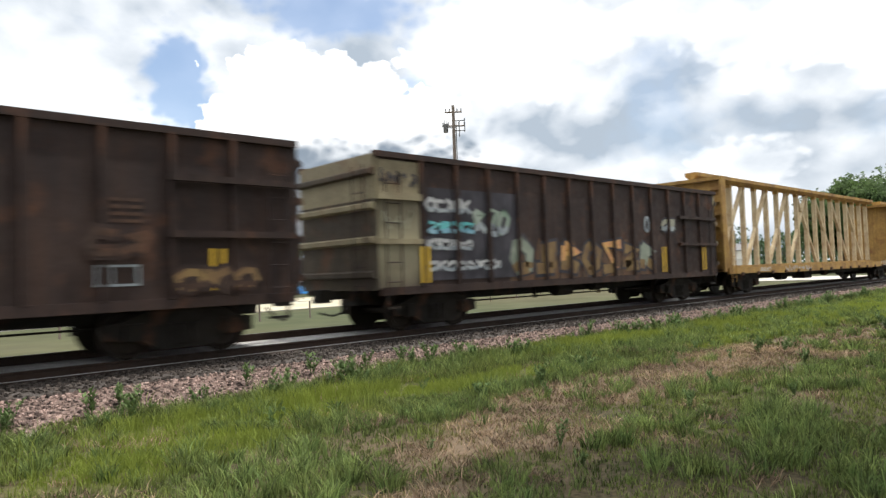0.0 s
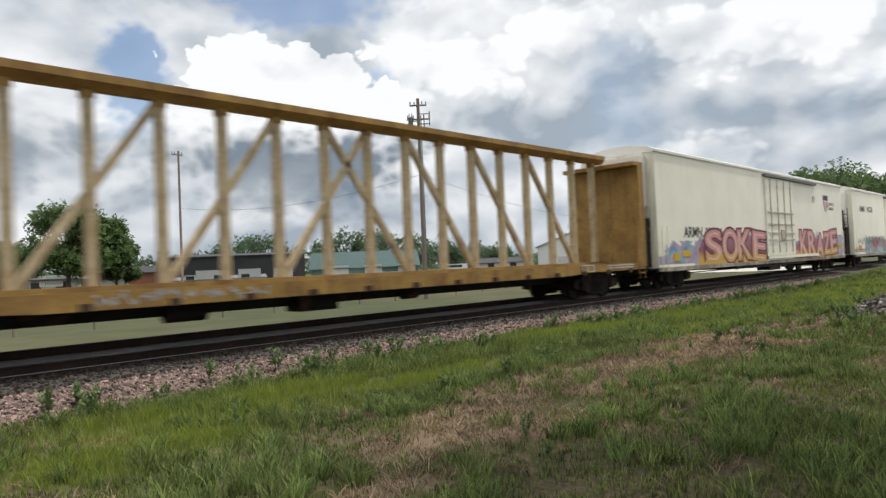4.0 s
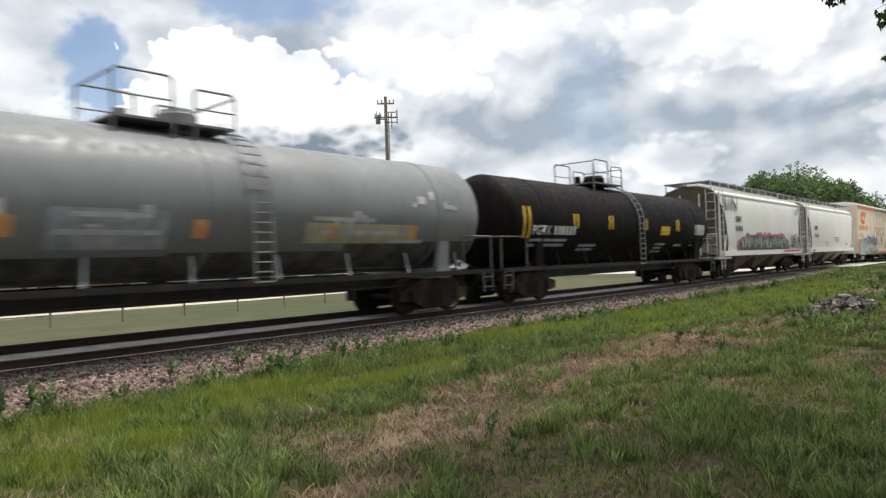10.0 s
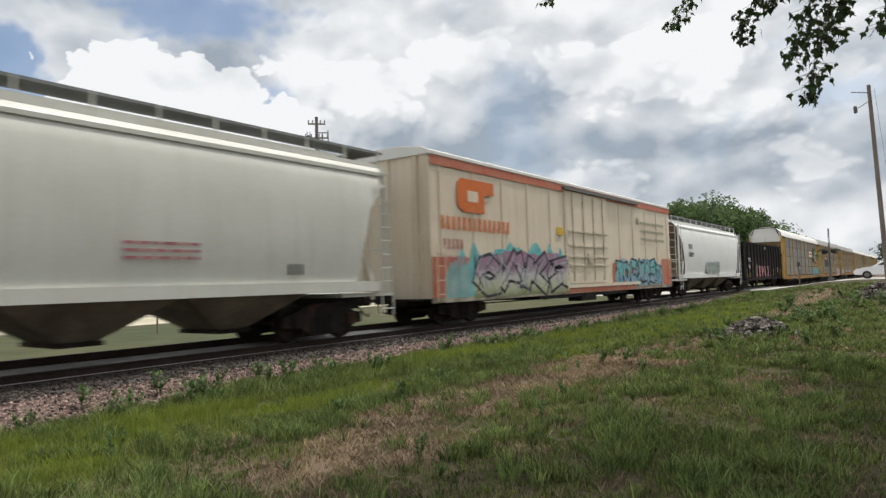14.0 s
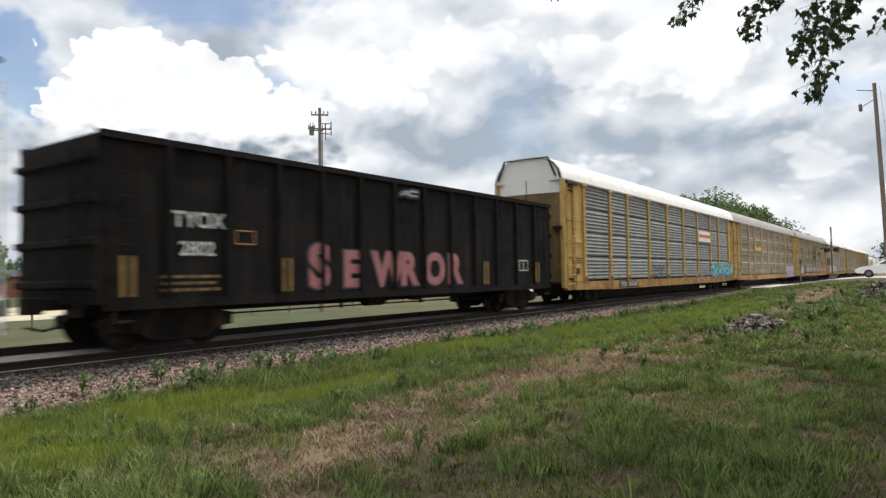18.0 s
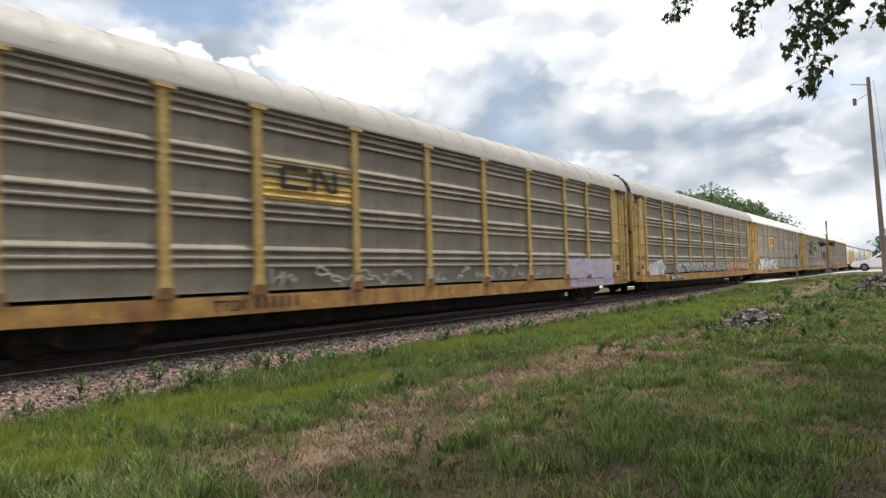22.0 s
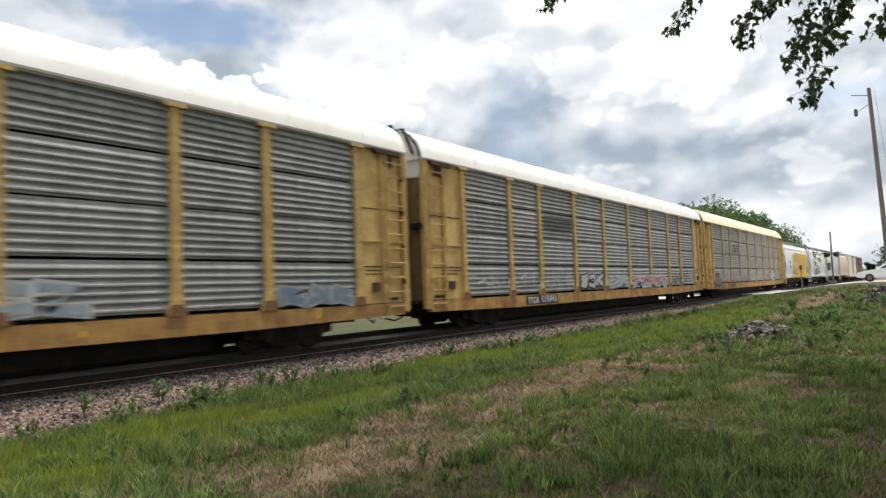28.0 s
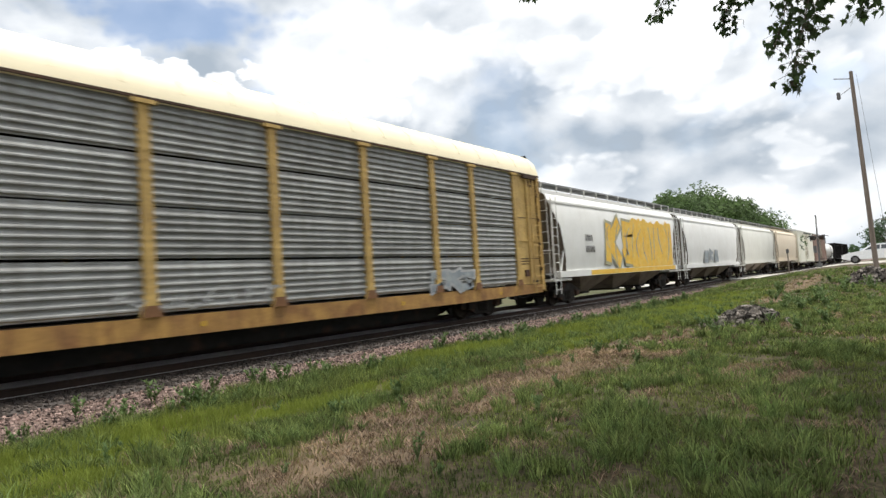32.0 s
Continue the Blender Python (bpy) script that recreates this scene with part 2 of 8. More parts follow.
PRIMER = surf("end_sheet_brown", (0.19, 0.155, 0.12), (0.11, 0.088, 0.07), 0.8, amount=0.8, streak=0.4, streak_col=(0.06, 0.045, 0.035))
GREYTANK = surf("tank_grey", (0.185, 0.195, 0.20), (0.125, 0.13, 0.13), 0.5, amount=0.6, grain=0.07, streak=0.35, streak_col=(0.10, 0.09, 0.08))
BLACKTANK = surf("tank_black", (0.006, 0.0055, 0.0055), (0.013, 0.010, 0.009), 0.62, amount=0.6, spec=0.06, streak=0.3, streak_col=(0.05, 0.032, 0.025))
RACKDULL = surf("faded_rack_yellow", (0.53, 0.385, 0.155), (0.39, 0.26, 0.10), 0.75, big=1.2, amount=0.9, streak=0.42, streak_col=(0.13, 0.08, 0.045), rust=0.25)
RACKWORN = surf("worn_rack_yellow", (0.58, 0.40, 0.145), (0.38, 0.255, 0.10), 0.7, big=1.2, amount=0.9, streak=0.38, streak_col=(0.15, 0.085, 0.04), rust=0.2)
SILLRUST = surf("rusty_yellow_sill", (0.42, 0.245, 0.075), (0.23, 0.12, 0.05), 0.7, big=1.8, amount=1.0, grain=0.2, streak=0.7, streak_col=(0.12, 0.06, 0.03), rust=0.6)
GALV = surf("galvanised_panel", (0.28, 0.285, 0.28), (0.20, 0.20, 0.195), 0.7, 0.0, big=1.6, amount=0.8, grain=0.15, streak=0.65, streak_col=(0.13, 0.115, 0.095), vary=0.10)
GALVDULL = surf("dull_panel", (0.25, 0.222, 0.18), (0.165, 0.142, 0.112), 0.7, 0.0, amount=0.8, grain=0.12, streak=0.6, streak_col=(0.12, 0.095, 0.07), vary=0.12)
CHARCOAL = surf("gondola_charcoal", (0.009, 0.0085, 0.009), (0.020, 0.017, 0.016), 0.75, amount=0.8, spec=0.08, streak=0.3, streak_col=(0.06, 0.05, 0.04))
BUFF = surf("boxcar_buff", (0.68, 0.59, 0.46), (0.60, 0.50, 0.38), 0.55, amount=0.6, grain=0.06, streak=0.3, streak_col=(0.36, 0.25, 0.16))
EMBLEMORANGE = surf("block_orange", (0.62, 0.15, 0.035), (0.52, 0.16, 0.06), 0.6, amount=0.6)
ORANGE = surf("orange_red", (0.46, 0.12, 0.07), (0.48, 0.24, 0.16), 0.6, amount=0.6, streak=0.3, streak_col=(0.5, 0.35, 0.22))
GRATING = surf("roofwalk_grating", (0.17, 0.17, 0.165), (0.11, 0.11, 0.105), 0.7, 0.3)
INKBLACK = surf("letter_black", (0.02, 0.02, 0.022), None, 0.6)
INKWHITE = surf("letter_white", (0.62, 0.62, 0.60), (0.35, 0.34, 0.33), 0.6, big=3.0, amount=0.8)
INKRED = surf("shield_red", (0.42, 0.03, 0.04), None, 0.5)
INKBLUE = surf("shield_blue", (0.02, 0.025, 0.07), None, 0.5)


def spray(name, top, low, cut=0.5, other=(0.02, 0.02, 0.025), amt=0.35, seed=0.0, scale=2.0):
    """Sprayed paint: two tones with a wavy border, blotches of a third."""
    return surf(name, top, low, 0.55, big=scale, amount=1.0, grain=0.12, streak=amt, streak_col=other, fine=5.0)


P_PINK = spray("spray_pink", (0.50, 0.20, 0.18), (0.42, 0.13, 0.12), other=(0.56, 0.36, 0.34))
P_AMBER = spray("spray_amber", (0.55, 0.33, 0.10), (0.50, 0.22, 0.12), other=(0.6, 0.45, 0.2))
P_MAROON = spray("spray_maroon", (0.16, 0.045, 0.055), (0.10, 0.03, 0.06), other=(0.25, 0.08, 0.1))
P_LILAC = spray("spray_lilac", (0.33, 0.27, 0.40), (0.46, 0.40, 0.46), other=(0.22, 0.20, 0.38))
P_BLUE = spray("spray_blue", (0.10, 0.27, 0.38), (0.30, 0.45, 0.52), other=(0.06, 0.12, 0.22))
P_GREY = spray("spray_grey", (0.20, 0.23, 0.26), (0.34, 0.37, 0.38), other=(0.07, 0.08, 0.10))
P_GREEN = spray("spray_green", (0.16, 0.24, 0.17), (0.36, 0.38, 0.34), other=(0.07, 0.09, 0.10))
P_RED = spray("spray_red", (0.50, 0.07, 0.09), (0.46, 0.16, 0.18), other=(0.6, 0.3, 0.3))
P_TEAL = spray("spray_teal", (0.08, 0.36, 0.38), (0.20, 0.50, 0.50), other=(0.03, 0.14, 0.18))
P_PURPLE = spray("spray_purple", (0.26, 0.16, 0.24), (0.38, 0.36, 0.34), other=(0.12, 0.08, 0.13))
P_OLIVE = spray("spray_olive", (0.38, 0.36, 0.24), (0.30, 0.30, 0.24), other=(0.10, 0.10, 0.09))
P_YELLOW = spray("spray_yellow", (0.72, 0.42, 0.04), (0.70, 0.48, 0.10), other=(0.55, 0.25, 0.05))
P_ROSE = spray("spray_rose", (0.40, 0.17, 0.17), (0.30, 0.12, 0.13), other=(0.12, 0.06, 0.06))
P_MAGENTA = spray("spray_magenta", (0.32, 0.09, 0.13), (0.24, 0.08, 0.11), other=(0.45, 0.2, 0.25))
P_OCHRE = spray("spray_ochre", (0.22, 0.145, 0.06), (0.14, 0.085, 0.045), other=(0.10, 0.05, 0.035))
P_STEEL = spray("spray_steel_blue", (0.13, 0.19, 0.25), (0.19, 0.22, 0.25), other=(0.10, 0.11, 0.12))
P_WHITE = spray("spray_white", (0.46, 0.46, 0.46), (0.28, 0.29, 0.30), other=(0.14, 0.14, 0.15))
P_NAVY = spray("spray_navy", (0.05, 0.09, 0.18), (0.08, 0.12, 0.2), other=(0.12, 0.14, 0.18))
P_SAGE = spray("spray_sage", (0.27, 0.30, 0.24), (0.17, 0.20, 0.16), other=(0.10, 0.11, 0.10))
P_CHALK = spray("spray_chalk", (0.62, 0.62, 0.61), (0.44, 0.44, 0.45), other=(0.2, 0.2, 0.21))
P_SMOKE = spray("spray_smoke", (0.10, 0.10, 0.105), (0.22, 0.22, 0.22), other=(0.05, 0.05, 0.05))
P_DARK = spray("spray_dark", (0.025, 0.024, 0.03), (0.05, 0.045, 0.055), other=(0.10, 0.09, 0.11))


# ---- mesh helpers ----
def bx(bm, x0, x1, y0, y1, z0, z1):
    v = [bm.verts.new(p) for p in ((x0, y0, z0), (x1, y0, z0), (x1, y1, z0), (x0, y1, z0),
                                   (x0, y0, z1), (x1, y0, z1), (x1, y1, z1), (x0, y1, z1))]
    for f in ((0, 3, 2, 1), (4, 5, 6, 7), (0, 1, 5, 4), (1, 2, 6, 5), (2, 3, 7, 6), (3, 0, 4, 7)):
        bm.faces.new([v[i] for i in f])


def prism(bm, pts, d):
    """A flat outline of 3D points swept along d."""
    d = Vector(d)
    a = [bm.verts.new(p) for p in pts]
    b = [bm.verts.new(Vector(p) + d) for p in pts]
    bm.faces.new(a[::-1])
    bm.faces.new(b)
    n = len(pts)
    for i in range(n):
        bm.faces.new((a[i], a[(i + 1) % n], b[(i + 1) % n], b[i]))


def ext(bm, yz, x0, x1):
    prism(bm, [(x0, y, z) for y, z in yz], (x1 - x0, 0, 0))


def cyl(bm, a, b, r, n=8, r2=None):
    a, b = Vector(a), Vector(b)
    q = (b - a).to_track_quat("Z", "Y")
    r2 = r if r2 is None else r2
    ring = [[], []]
    for i in range(n):
        t = math.tau * i / n
        o = q @ Vector((math.cos(t), math.sin(t), 0))
        ring[0].append(bm.verts.new(a + o * r))
        ring[1].append(bm.verts.new(b + o * r2))
    for i in range(n):
        j = (i + 1) % n
        bm.faces.new((ring[0][i], ring[0][j], ring[1][j], ring[1][i]))
    bm.faces.new(ring[0][::-1])
    bm.faces.new(ring[1])


def lathe(bm, prof, axis_o, axis="X", n=24):
    """prof: (along, radius) pairs, turned round an axis through axis_o."""
    rings = []
    for s, r in prof:
        ring = []
        for i in range(n):
            t = math.tau * i / n
            c, d = r * math.cos(t), r * math.sin(t)
            p = {"X": (s, c, d), "Y": (c, s, d), "Z": (c, d, s)}[axis]
            ring.append(bm.verts.new(Vector(p) + Vector(axis_o)))
        rings.append(ring)
    for a, b in zip(rings, rings[1:]):
        for i in range(n):
            j = (i + 1) % n
            bm.faces.new((a[i], a[j], b[j], b[i]))
    bm.faces.new(rings[0][::-1])
    bm.faces.new(rings[-1])


def mesh_of(name, bm, material, smooth=False):
    bmesh.ops.recalc_face_normals(bm, faces=bm.faces)
    me = bpy.data.meshes.new(name)
    bm.to_mesh(me)
    bm.free()
    me.materials.append(material)
    if smooth:
        me.polygons.foreach_set("use_smooth", [True] * len(me.polygons))
        me.set_sharp_from_angle(angle=radians(38))
    return me


def part(name, bm, material, parent, label="", smooth=False):
    ob = new(name, mesh_of(name, bm, material, smooth))
    ob.parent = parent
    if label:
        ob["label"] = label
    return ob


def shared(name, me, parent, m=None, label=""):
    ob = new(name, me)
    ob.parent = parent
    if m is not None:
        ob.matrix_basis = m
    if label:
        ob["label"] = label
    return ob


def B():
    return bmesh.new()


# parts of which a list of boxes makes one each
APART = {"step", "reflector", "number_plate_panel", "stencil_panel", "corner_post", "end_bracket", "side_sill", "reinforcing_rail", "end_panel_rib", "stripe",
         "inner_deck", "roof_rail", "headlight", "tail_light", "side_window", "sill_band", "crossing_panel", "stub_sill", "end_paint", "graffiti_ground"}


def boxpart(name, dims, material, parent, label=""):
    dims = dims if isinstance(dims[0], tuple) else [dims]
    if name in APART:
        for d in dims[1:]:
            boxpart(name, d, material, parent, label)
        dims = dims[:1]
    bm = B()
    for d in dims:
        bx(bm, *d)
    return part(name, bm, material, parent, label)


def lettering(parent, s, x, z, size, material, y, width=1.0, bold=0.018):
    """Words painted on a side that faces the camera's side of the line."""
    cu = bpy.data.curves.new("lettering", "FONT")
    cu.body, cu.size, cu.extrude = s, size, 0.001
    cu.space_character, cu.offset = width, bold * size
    tmp = new("lettering", cu)
    bpy.context.view_layer.update()
    me = bpy.data.meshes.new_from_object(tmp.evaluated_get(bpy.context.evaluated_depsgraph_get()))
    bpy.data.objects.remove(tmp)
    me.materials.clear()
    me.materials.append(material)
    return shared("lettering", me, parent, pose(x, y - 0.004, z, 90, 0, 0))


def bars(parent, x, z, size, n, material, y, gap=0.35):
    """Writing that cannot be read: a row of plain bars."""
    for i in range(n):
        x0 = x + i * size * (0.62 + gap * 0.3)
        boxpart("lettering", (x0, x0 + size * 0.3, y - 0.005, y - 0.001, z, z + size), material, parent)


def lines(parent, x0, x1, z, rows, material, y, h=0.05, step=0.12, seed=0):
    """Small print as rows of thin bars."""
    rnd = random.Random(seed)
    bm = B()
    for r in range(rows):
        x = x0
        while x < x1 - 0.1:
            w = rnd.uniform(0.12, 0.4)
            bx(bm, x, min(x + w, x1), y - 0.005, y - 0.001, z - r * step, z - r * step + h)
            x += w + 0.05
    return tagged(part("small_print", bm, material, parent), kind="stuff")


def blobface(bm, cx, cz, w, h, y, rnd, k=14, jag=0.14, lean=0.12, square=3.0):
    pts = []
    for i in range(k):
        t = math.tau * i / k
        c, s = math.cos(t), math.sin(t)
        q = (abs(c) ** square + abs(s) ** square) ** (-1 / square)
        j = 1 + rnd.uniform(-jag, jag)
        px, pz = c * q * j * w / 2, s * q * j * h / 2
        pts.append((cx + px + pz * lean, y, cz + pz))
    bm.faces.new([bm.verts.new(p) for p in pts])
    return pts


def strip(bm, pts, wd, y):
    """A brush stroke of width wd along (x, z) points."""
    prev = None
    for i, (x, z) in enumerate(pts):
        a = pts[max(i - 1, 0)]
        b = pts[min(i + 1, len(pts) - 1)]
        d = Vector((b[0] - a[0], b[1] - a[1]))
        d = d.normalized() if d.length else Vector((1, 0))
        o = Vector((-d.y, d.x)) * wd / 2
        cur = (bm.verts.new((x + o.x, y, z + o.y)), bm.verts.new((x - o.x, y, z - o.y)))
        if prev:
            bm.faces.new((prev[0], cur[0], cur[1], prev[1]))
        prev = cur


GLYPHS = (
    (((0.0, 0.0), (0.45, 1.0)), ((0.45, 1.0), (1.0, 0.05)), ((0.15, 0.3), (0.85, 0.4))),
    (((0.1, 0.0), (0.0, 1.0)), ((0.0, 0.95), (0.9, 0.75), (0.1, 0.5)), ((0.1, 0.5), (1.0, 0.0))),
    (((1.0, 0.9), (0.2, 1.0), (0.0, 0.5), (0.25, 0.0), (1.0, 0.1)),),
    (((0.0, 0.0), (0.1, 1.0)), ((0.05, 0.45), (0.95, 1.05)), ((0.2, 0.5), (1.0, -0.05))),
    (((0.1, 0.0), (0.0, 1.0)), ((0.0, 1.0), (1.0, 0.9)), ((0.05, 0.5), (0.8, 0.55)), ((0.1, 0.0), (1.05, 0.1))),
    (((0.0, 0.95), (1.0, 0.9), (0.1, 0.08), (1.05, 0.0)),),
    (((0.5, 1.0), (0.02, 0.65), (0.1, 0.1), (0.6, 0.0), (1.0, 0.45), (0.85, 0.9), (0.5, 1.0)),),
    (((1.0, 0.95), (0.1, 0.9), (0.15, 0.55), (0.95, 0.45), (0.85, 0.05), (0.0, 0.0)),),
)


def graffiti(parent, x0, x1, z0, z1, y, n, fill, low, edge, back=None, shine=None, seed=1, jag=0.16):
    """Sprayed lettering too wild to read: a cloud behind, then thick bent strokes with a dark edge."""
    rnd = random.Random(seed)
    step = (x1 - x0) / n
    h = z1 - z0
    if back:
        bm = B()
        for i in range(n * 3):
            blobface(bm, x0 + (i + 0.5) * step / 3, z0 + h * rnd.uniform(0.42, 0.6), step * 0.75, h * rnd.uniform(0.9, 1.2), y - 0.003 - 0.0006 * (i % 3), rnd, 11, 0.2)
        part("graffiti_cloud", bm, back, parent)
    last = rnd.randrange(len(GLYPHS))
    for i in range(n):
        w = step * rnd.uniform(0.74, 0.9)
        xa = x0 + i * step + (step - w) / 2
        wd = min(h * 0.30, step * 0.36) * rnd.uniform(0.85, 1.1)
        hh = h * rnd.uniform(0.86, 1.0) - wd
        za = z0 + wd / 2 + h * rnd.uniform(-0.02, 0.06)
        lean = rnd.uniform(-0.1, 0.28)
        flip = rnd.random() < 0.4
        e, f, s, low_bits = B(), B(), B(), []
        last = (last + rnd.randint(1, len(GLYPHS) - 1)) % len(GLYPHS)
        for k, stroke in enumerate(GLYPHS[last]):
            pts = []
            for u, v in stroke:
                u = 1 - u if flip else u
                pts.append((xa + (u + rnd.uniform(-jag, jag) * 0.5) * w + lean * (v - 0.5) * hh, za + (v + rnd.uniform(-jag, jag) * 0.4) * hh))
            o = 0.0004 * k
            ed = 0.05 + 0.035 * h
            ends = []
            for q, p in ((pts[1], pts[0]), (pts[-2], pts[-1])):
                d = Vector((p[0] - q[0], p[1] - q[1]))
                ends.append(d.normalized() if d.length else Vector((1, 0)))
            big = [(pts[0][0] + ends[0].x * ed, pts[0][1] + ends[0].y * ed)] + pts[1:-1] + [(pts[-1][0] + ends[1].x * ed, pts[-1][1] + ends[1].y * ed)]
            strip(e, big, wd + 2 * ed, y - 0.006 - o)
            strip(f, pts, wd, y - 0.009 - o)
            # the lower part of each stroke in the second colour
            cut = za + hh * rnd.uniform(0.25, 0.42)
            for a, b in zip(pts, pts[1:]):
                if min(a[1], b[1]) < cut:
                    lo, hi = (a, b) if a[1] < b[1] else (b, a)
                    if hi[1] > cut:
                        t = (cut - lo[1]) / (hi[1] - lo[1])
                        hi = (lo[0] + (hi[0] - lo[0]) * t, cut)
                    low_bits.append(([lo, hi], wd * 0.97, y - 0.012 - o))
            if shine:
                a, b = pts[0], pts[1]
                strip(s, [(a[0] - wd * 0.3, a[1]), (a[0] + (b[0] - a[0]) * 0.7 - wd * 0.3, a[1] + (b[1] - a[1]) * 0.7)], wd * 0.12, y - 0.014 - o)
        ob = part("graffiti_letter", f, fill, parent)
        part("graffiti_outline", e, edge, ob)
        for bit in low_bits:
            g = B()
            strip(g, *bit)
            part("graffiti_shading", g, low, ob)
        if shine:
            part("graffiti_shine", s, shine, ob)
        else:
            s.free()


def scribble(parent, x0, x1, z0, z1, y, material, seed=1, n=5, wd=0.05):
    rnd = random.Random(seed)
    step = (x1 - x0) / n
    for i in range(n):
        cx = x0 + (i + 0.5) * step
        pts = [(cx + rnd.uniform(-0.6, 0.6) * step, rnd.uniform(z0, z1)) for _ in range(4)]
        out = []
        for a, b in zip(pts, pts[1:]):
            for k in range(4):
                t = k / 4
                out.append((a[0] + (b[0] - a[0]) * t, a[1] + (b[1] - a[1]) * t + 0.05 * math.sin(6 * t)))
        bm = B()
        strip(bm, out, wd, y - 0.006 - 0.001 * (i % 10))
        part("graffiti_scrawl", bm, material, parent)


def fade(name, bands, axis=2):
    """Paint sprayed in soft bands one over another: (height, colour) from the foot up."""
    m = surf(name, bands[0][1], None, 0.55, big=2.0, grain=0.1, fine=5.0)
    nt = m.node_tree
    N, L = nt.nodes.new, nt.links.new
    tc, sep, no, add = N("ShaderNodeTexCoord"), N("ShaderNodeSeparateXYZ"), N("ShaderNodeTexNoise"), N("ShaderNodeMath")
    no.inputs["Scale"].default_value, no.inputs["Detail"].default_value = 1.6, 4.0
    L(tc.outputs["Object"], sep.inputs[0])
    L(tc.outputs["Object"], no.inputs["Vector"])
    add.operation = "MULTIPLY_ADD"
    L(no.outputs["Fac"], add.inputs[0])
    add.inputs[1].default_value = 0.5
    L(sep.outputs[axis], add.inputs[2])
    span = N("ShaderNodeMapRange")
    L(add.outputs[0], span.inputs[0])
    lo, hi = bands[0][0] + 0.25, bands[-1][0] + 0.25
    span.inputs[1].default_value, span.inputs[2].default_value = lo, hi
    rp = N("ShaderNodeValToRGB")
    L(span.outputs[0], rp.inputs[0])
    el_ = rp.color_ramp.elements
    while len(el_) < len(bands):
        el_.new(0.5)
    for e, (h, c) in zip(el_, bands):
        e.position, e.color = (h + 0.25 - lo) / (hi - lo), (*c, 1)
    L(rp.outputs[0], nt.nodes["Principled BSDF"].inputs["Base Color"])
    return m


def glyph(c, size, bold):
    cu = bpy.data.curves.new("lettering", "FONT")
    cu.body, cu.size, cu.offset, cu.resolution_u = c, size, bold * size, 4
    tmp = new("lettering", cu)
    bpy.context.view_layer.update()
    me = bpy.data.meshes.new_from_object(tmp.evaluated_get(bpy.context.evaluated_depsgraph_get()))
    bpy.data.objects.remove(tmp)
    me.materials.clear()
    return me


def tag_word(parent, word, x0, x1, z0, z1, y, fill, edge, shine, seed=1):
    """Fat sprayed letters, each with a dark edge round it and a pale line along its strokes."""
    rnd = random.Random(seed)
    step = (x1 - x0) / len(word)
    for i, c in enumerate(word):
        h = (z1 - z0) * rnd.uniform(0.9, 1.0)
        size = h / 0.74
        body = glyph(c, size, 0.045)
        xs = [v.co.x for v in body.vertices]
        k = step * 1.02 / (max(xs) - min(xs))
        lean = rnd.uniform(-6, 6)
        zb = z0 + (z1 - z0) * rnd.uniform(0.0, 0.08)
        ob = None
        for nm, bold, mat, off in (("graffiti_letter", 0.045, fill, 0.010), ("graffiti_outline", 0.095, edge, 0.007), ("graffiti_shine", -0.022, shine, 0.013)):
            me = body if nm == "graffiti_letter" else glyph(c, size, bold)
            me.materials.append(mat)
            m = pose(x0 + i * step - min(xs) * k, y - off - 0.0006 * (i % 2), zb, 90, lean, 0) @ Matrix.Diagonal((k, 1, 1, 1))
            if ob is None:
                ob = shared(nm, me, parent, m)
            else:
                shared(nm, me, ob, ob.matrix_basis.inverted() @ m)


def shards(parent, x0, x1, z0, z1, y, mats, n, seed=1, wide=(0.08, 0.22), slant=0.5, bend=0.3):
    """Wild sprayed strokes: bent, tapered blades thrown across one another, each its own stroke of paint."""
    rnd = random.Random(seed)
    w, h = x1 - x0, z1 - z0
    for i in range(n):
        cx = x0 + w * (i + rnd.uniform(0.2, 0.8)) / n
        l = h * rnd.uniform(0.5, 1.0)
        d = slant * rnd.choice((-1, 1)) * rnd.uniform(0.3, 1.6)
        zb = z0 + (h - l) * rnd.random()
        b = rnd.uniform(-bend, bend) * h
        wd = rnd.uniform(*wide)
        bm = B()
        prev = None
        for k in range(6):
            t = k / 5
            x = cx + d * l * (t - 0.5) + b * math.sin(math.pi * t)
            x = min(max(x, x0), x1)
            q = wd * (0.25 + 0.75 * math.sin(math.pi * (0.15 + 0.7 * t))) / 2 * (1 + abs(d))
            cur = (bm.verts.new((x - q, y - 0.006 - 0.0004 * (i % 8), zb + l * t)), bm.verts.new((x + q, y - 0.006 - 0.0004 * (i % 8), zb + l * t)))
            if prev:
                bm.faces.new((prev[0], prev[1], cur[1], cur[0]))
            prev = cur
        part("graffiti_stroke", bm, mats[i % len(mats)], parent)


def paint_patch(parent, x0, x1, z0, z1, y, material, seed=1, jag=0.22, label="", n=None, soft=0.55):
    """A sprayed field with a ragged upper edge."""
    rnd = random.Random(seed)
    n = n or max(6, int((x1 - x0) * 3))
    bm = B()
    prev = None
    for i in range(n + 1):
        x = x0 + (x1 - x0) * i / n
        end = min(1.0, soft + 3.0 * min(i, n - i) / n)
        zt = z0 + (z1 - z0) * end * (1 - rnd.uniform(0, jag))
        cur = (bm.verts.new((x, y - 0.003, z0)), bm.verts.new((x, y - 0.003, zt)))
        if prev:
            bm.faces.new((prev[0], cur[0], cur[1], prev[1]))
        prev = cur
    return part("graffiti_ground", bm, material, parent, label)


# ---- ground, line and ballast ----
NEAR_RAIL, FAR_RAIL, MID = 12.57, 14.07, 13.32
FAR_LIFT = 0.10
ROAD = (60.0, 74.0)


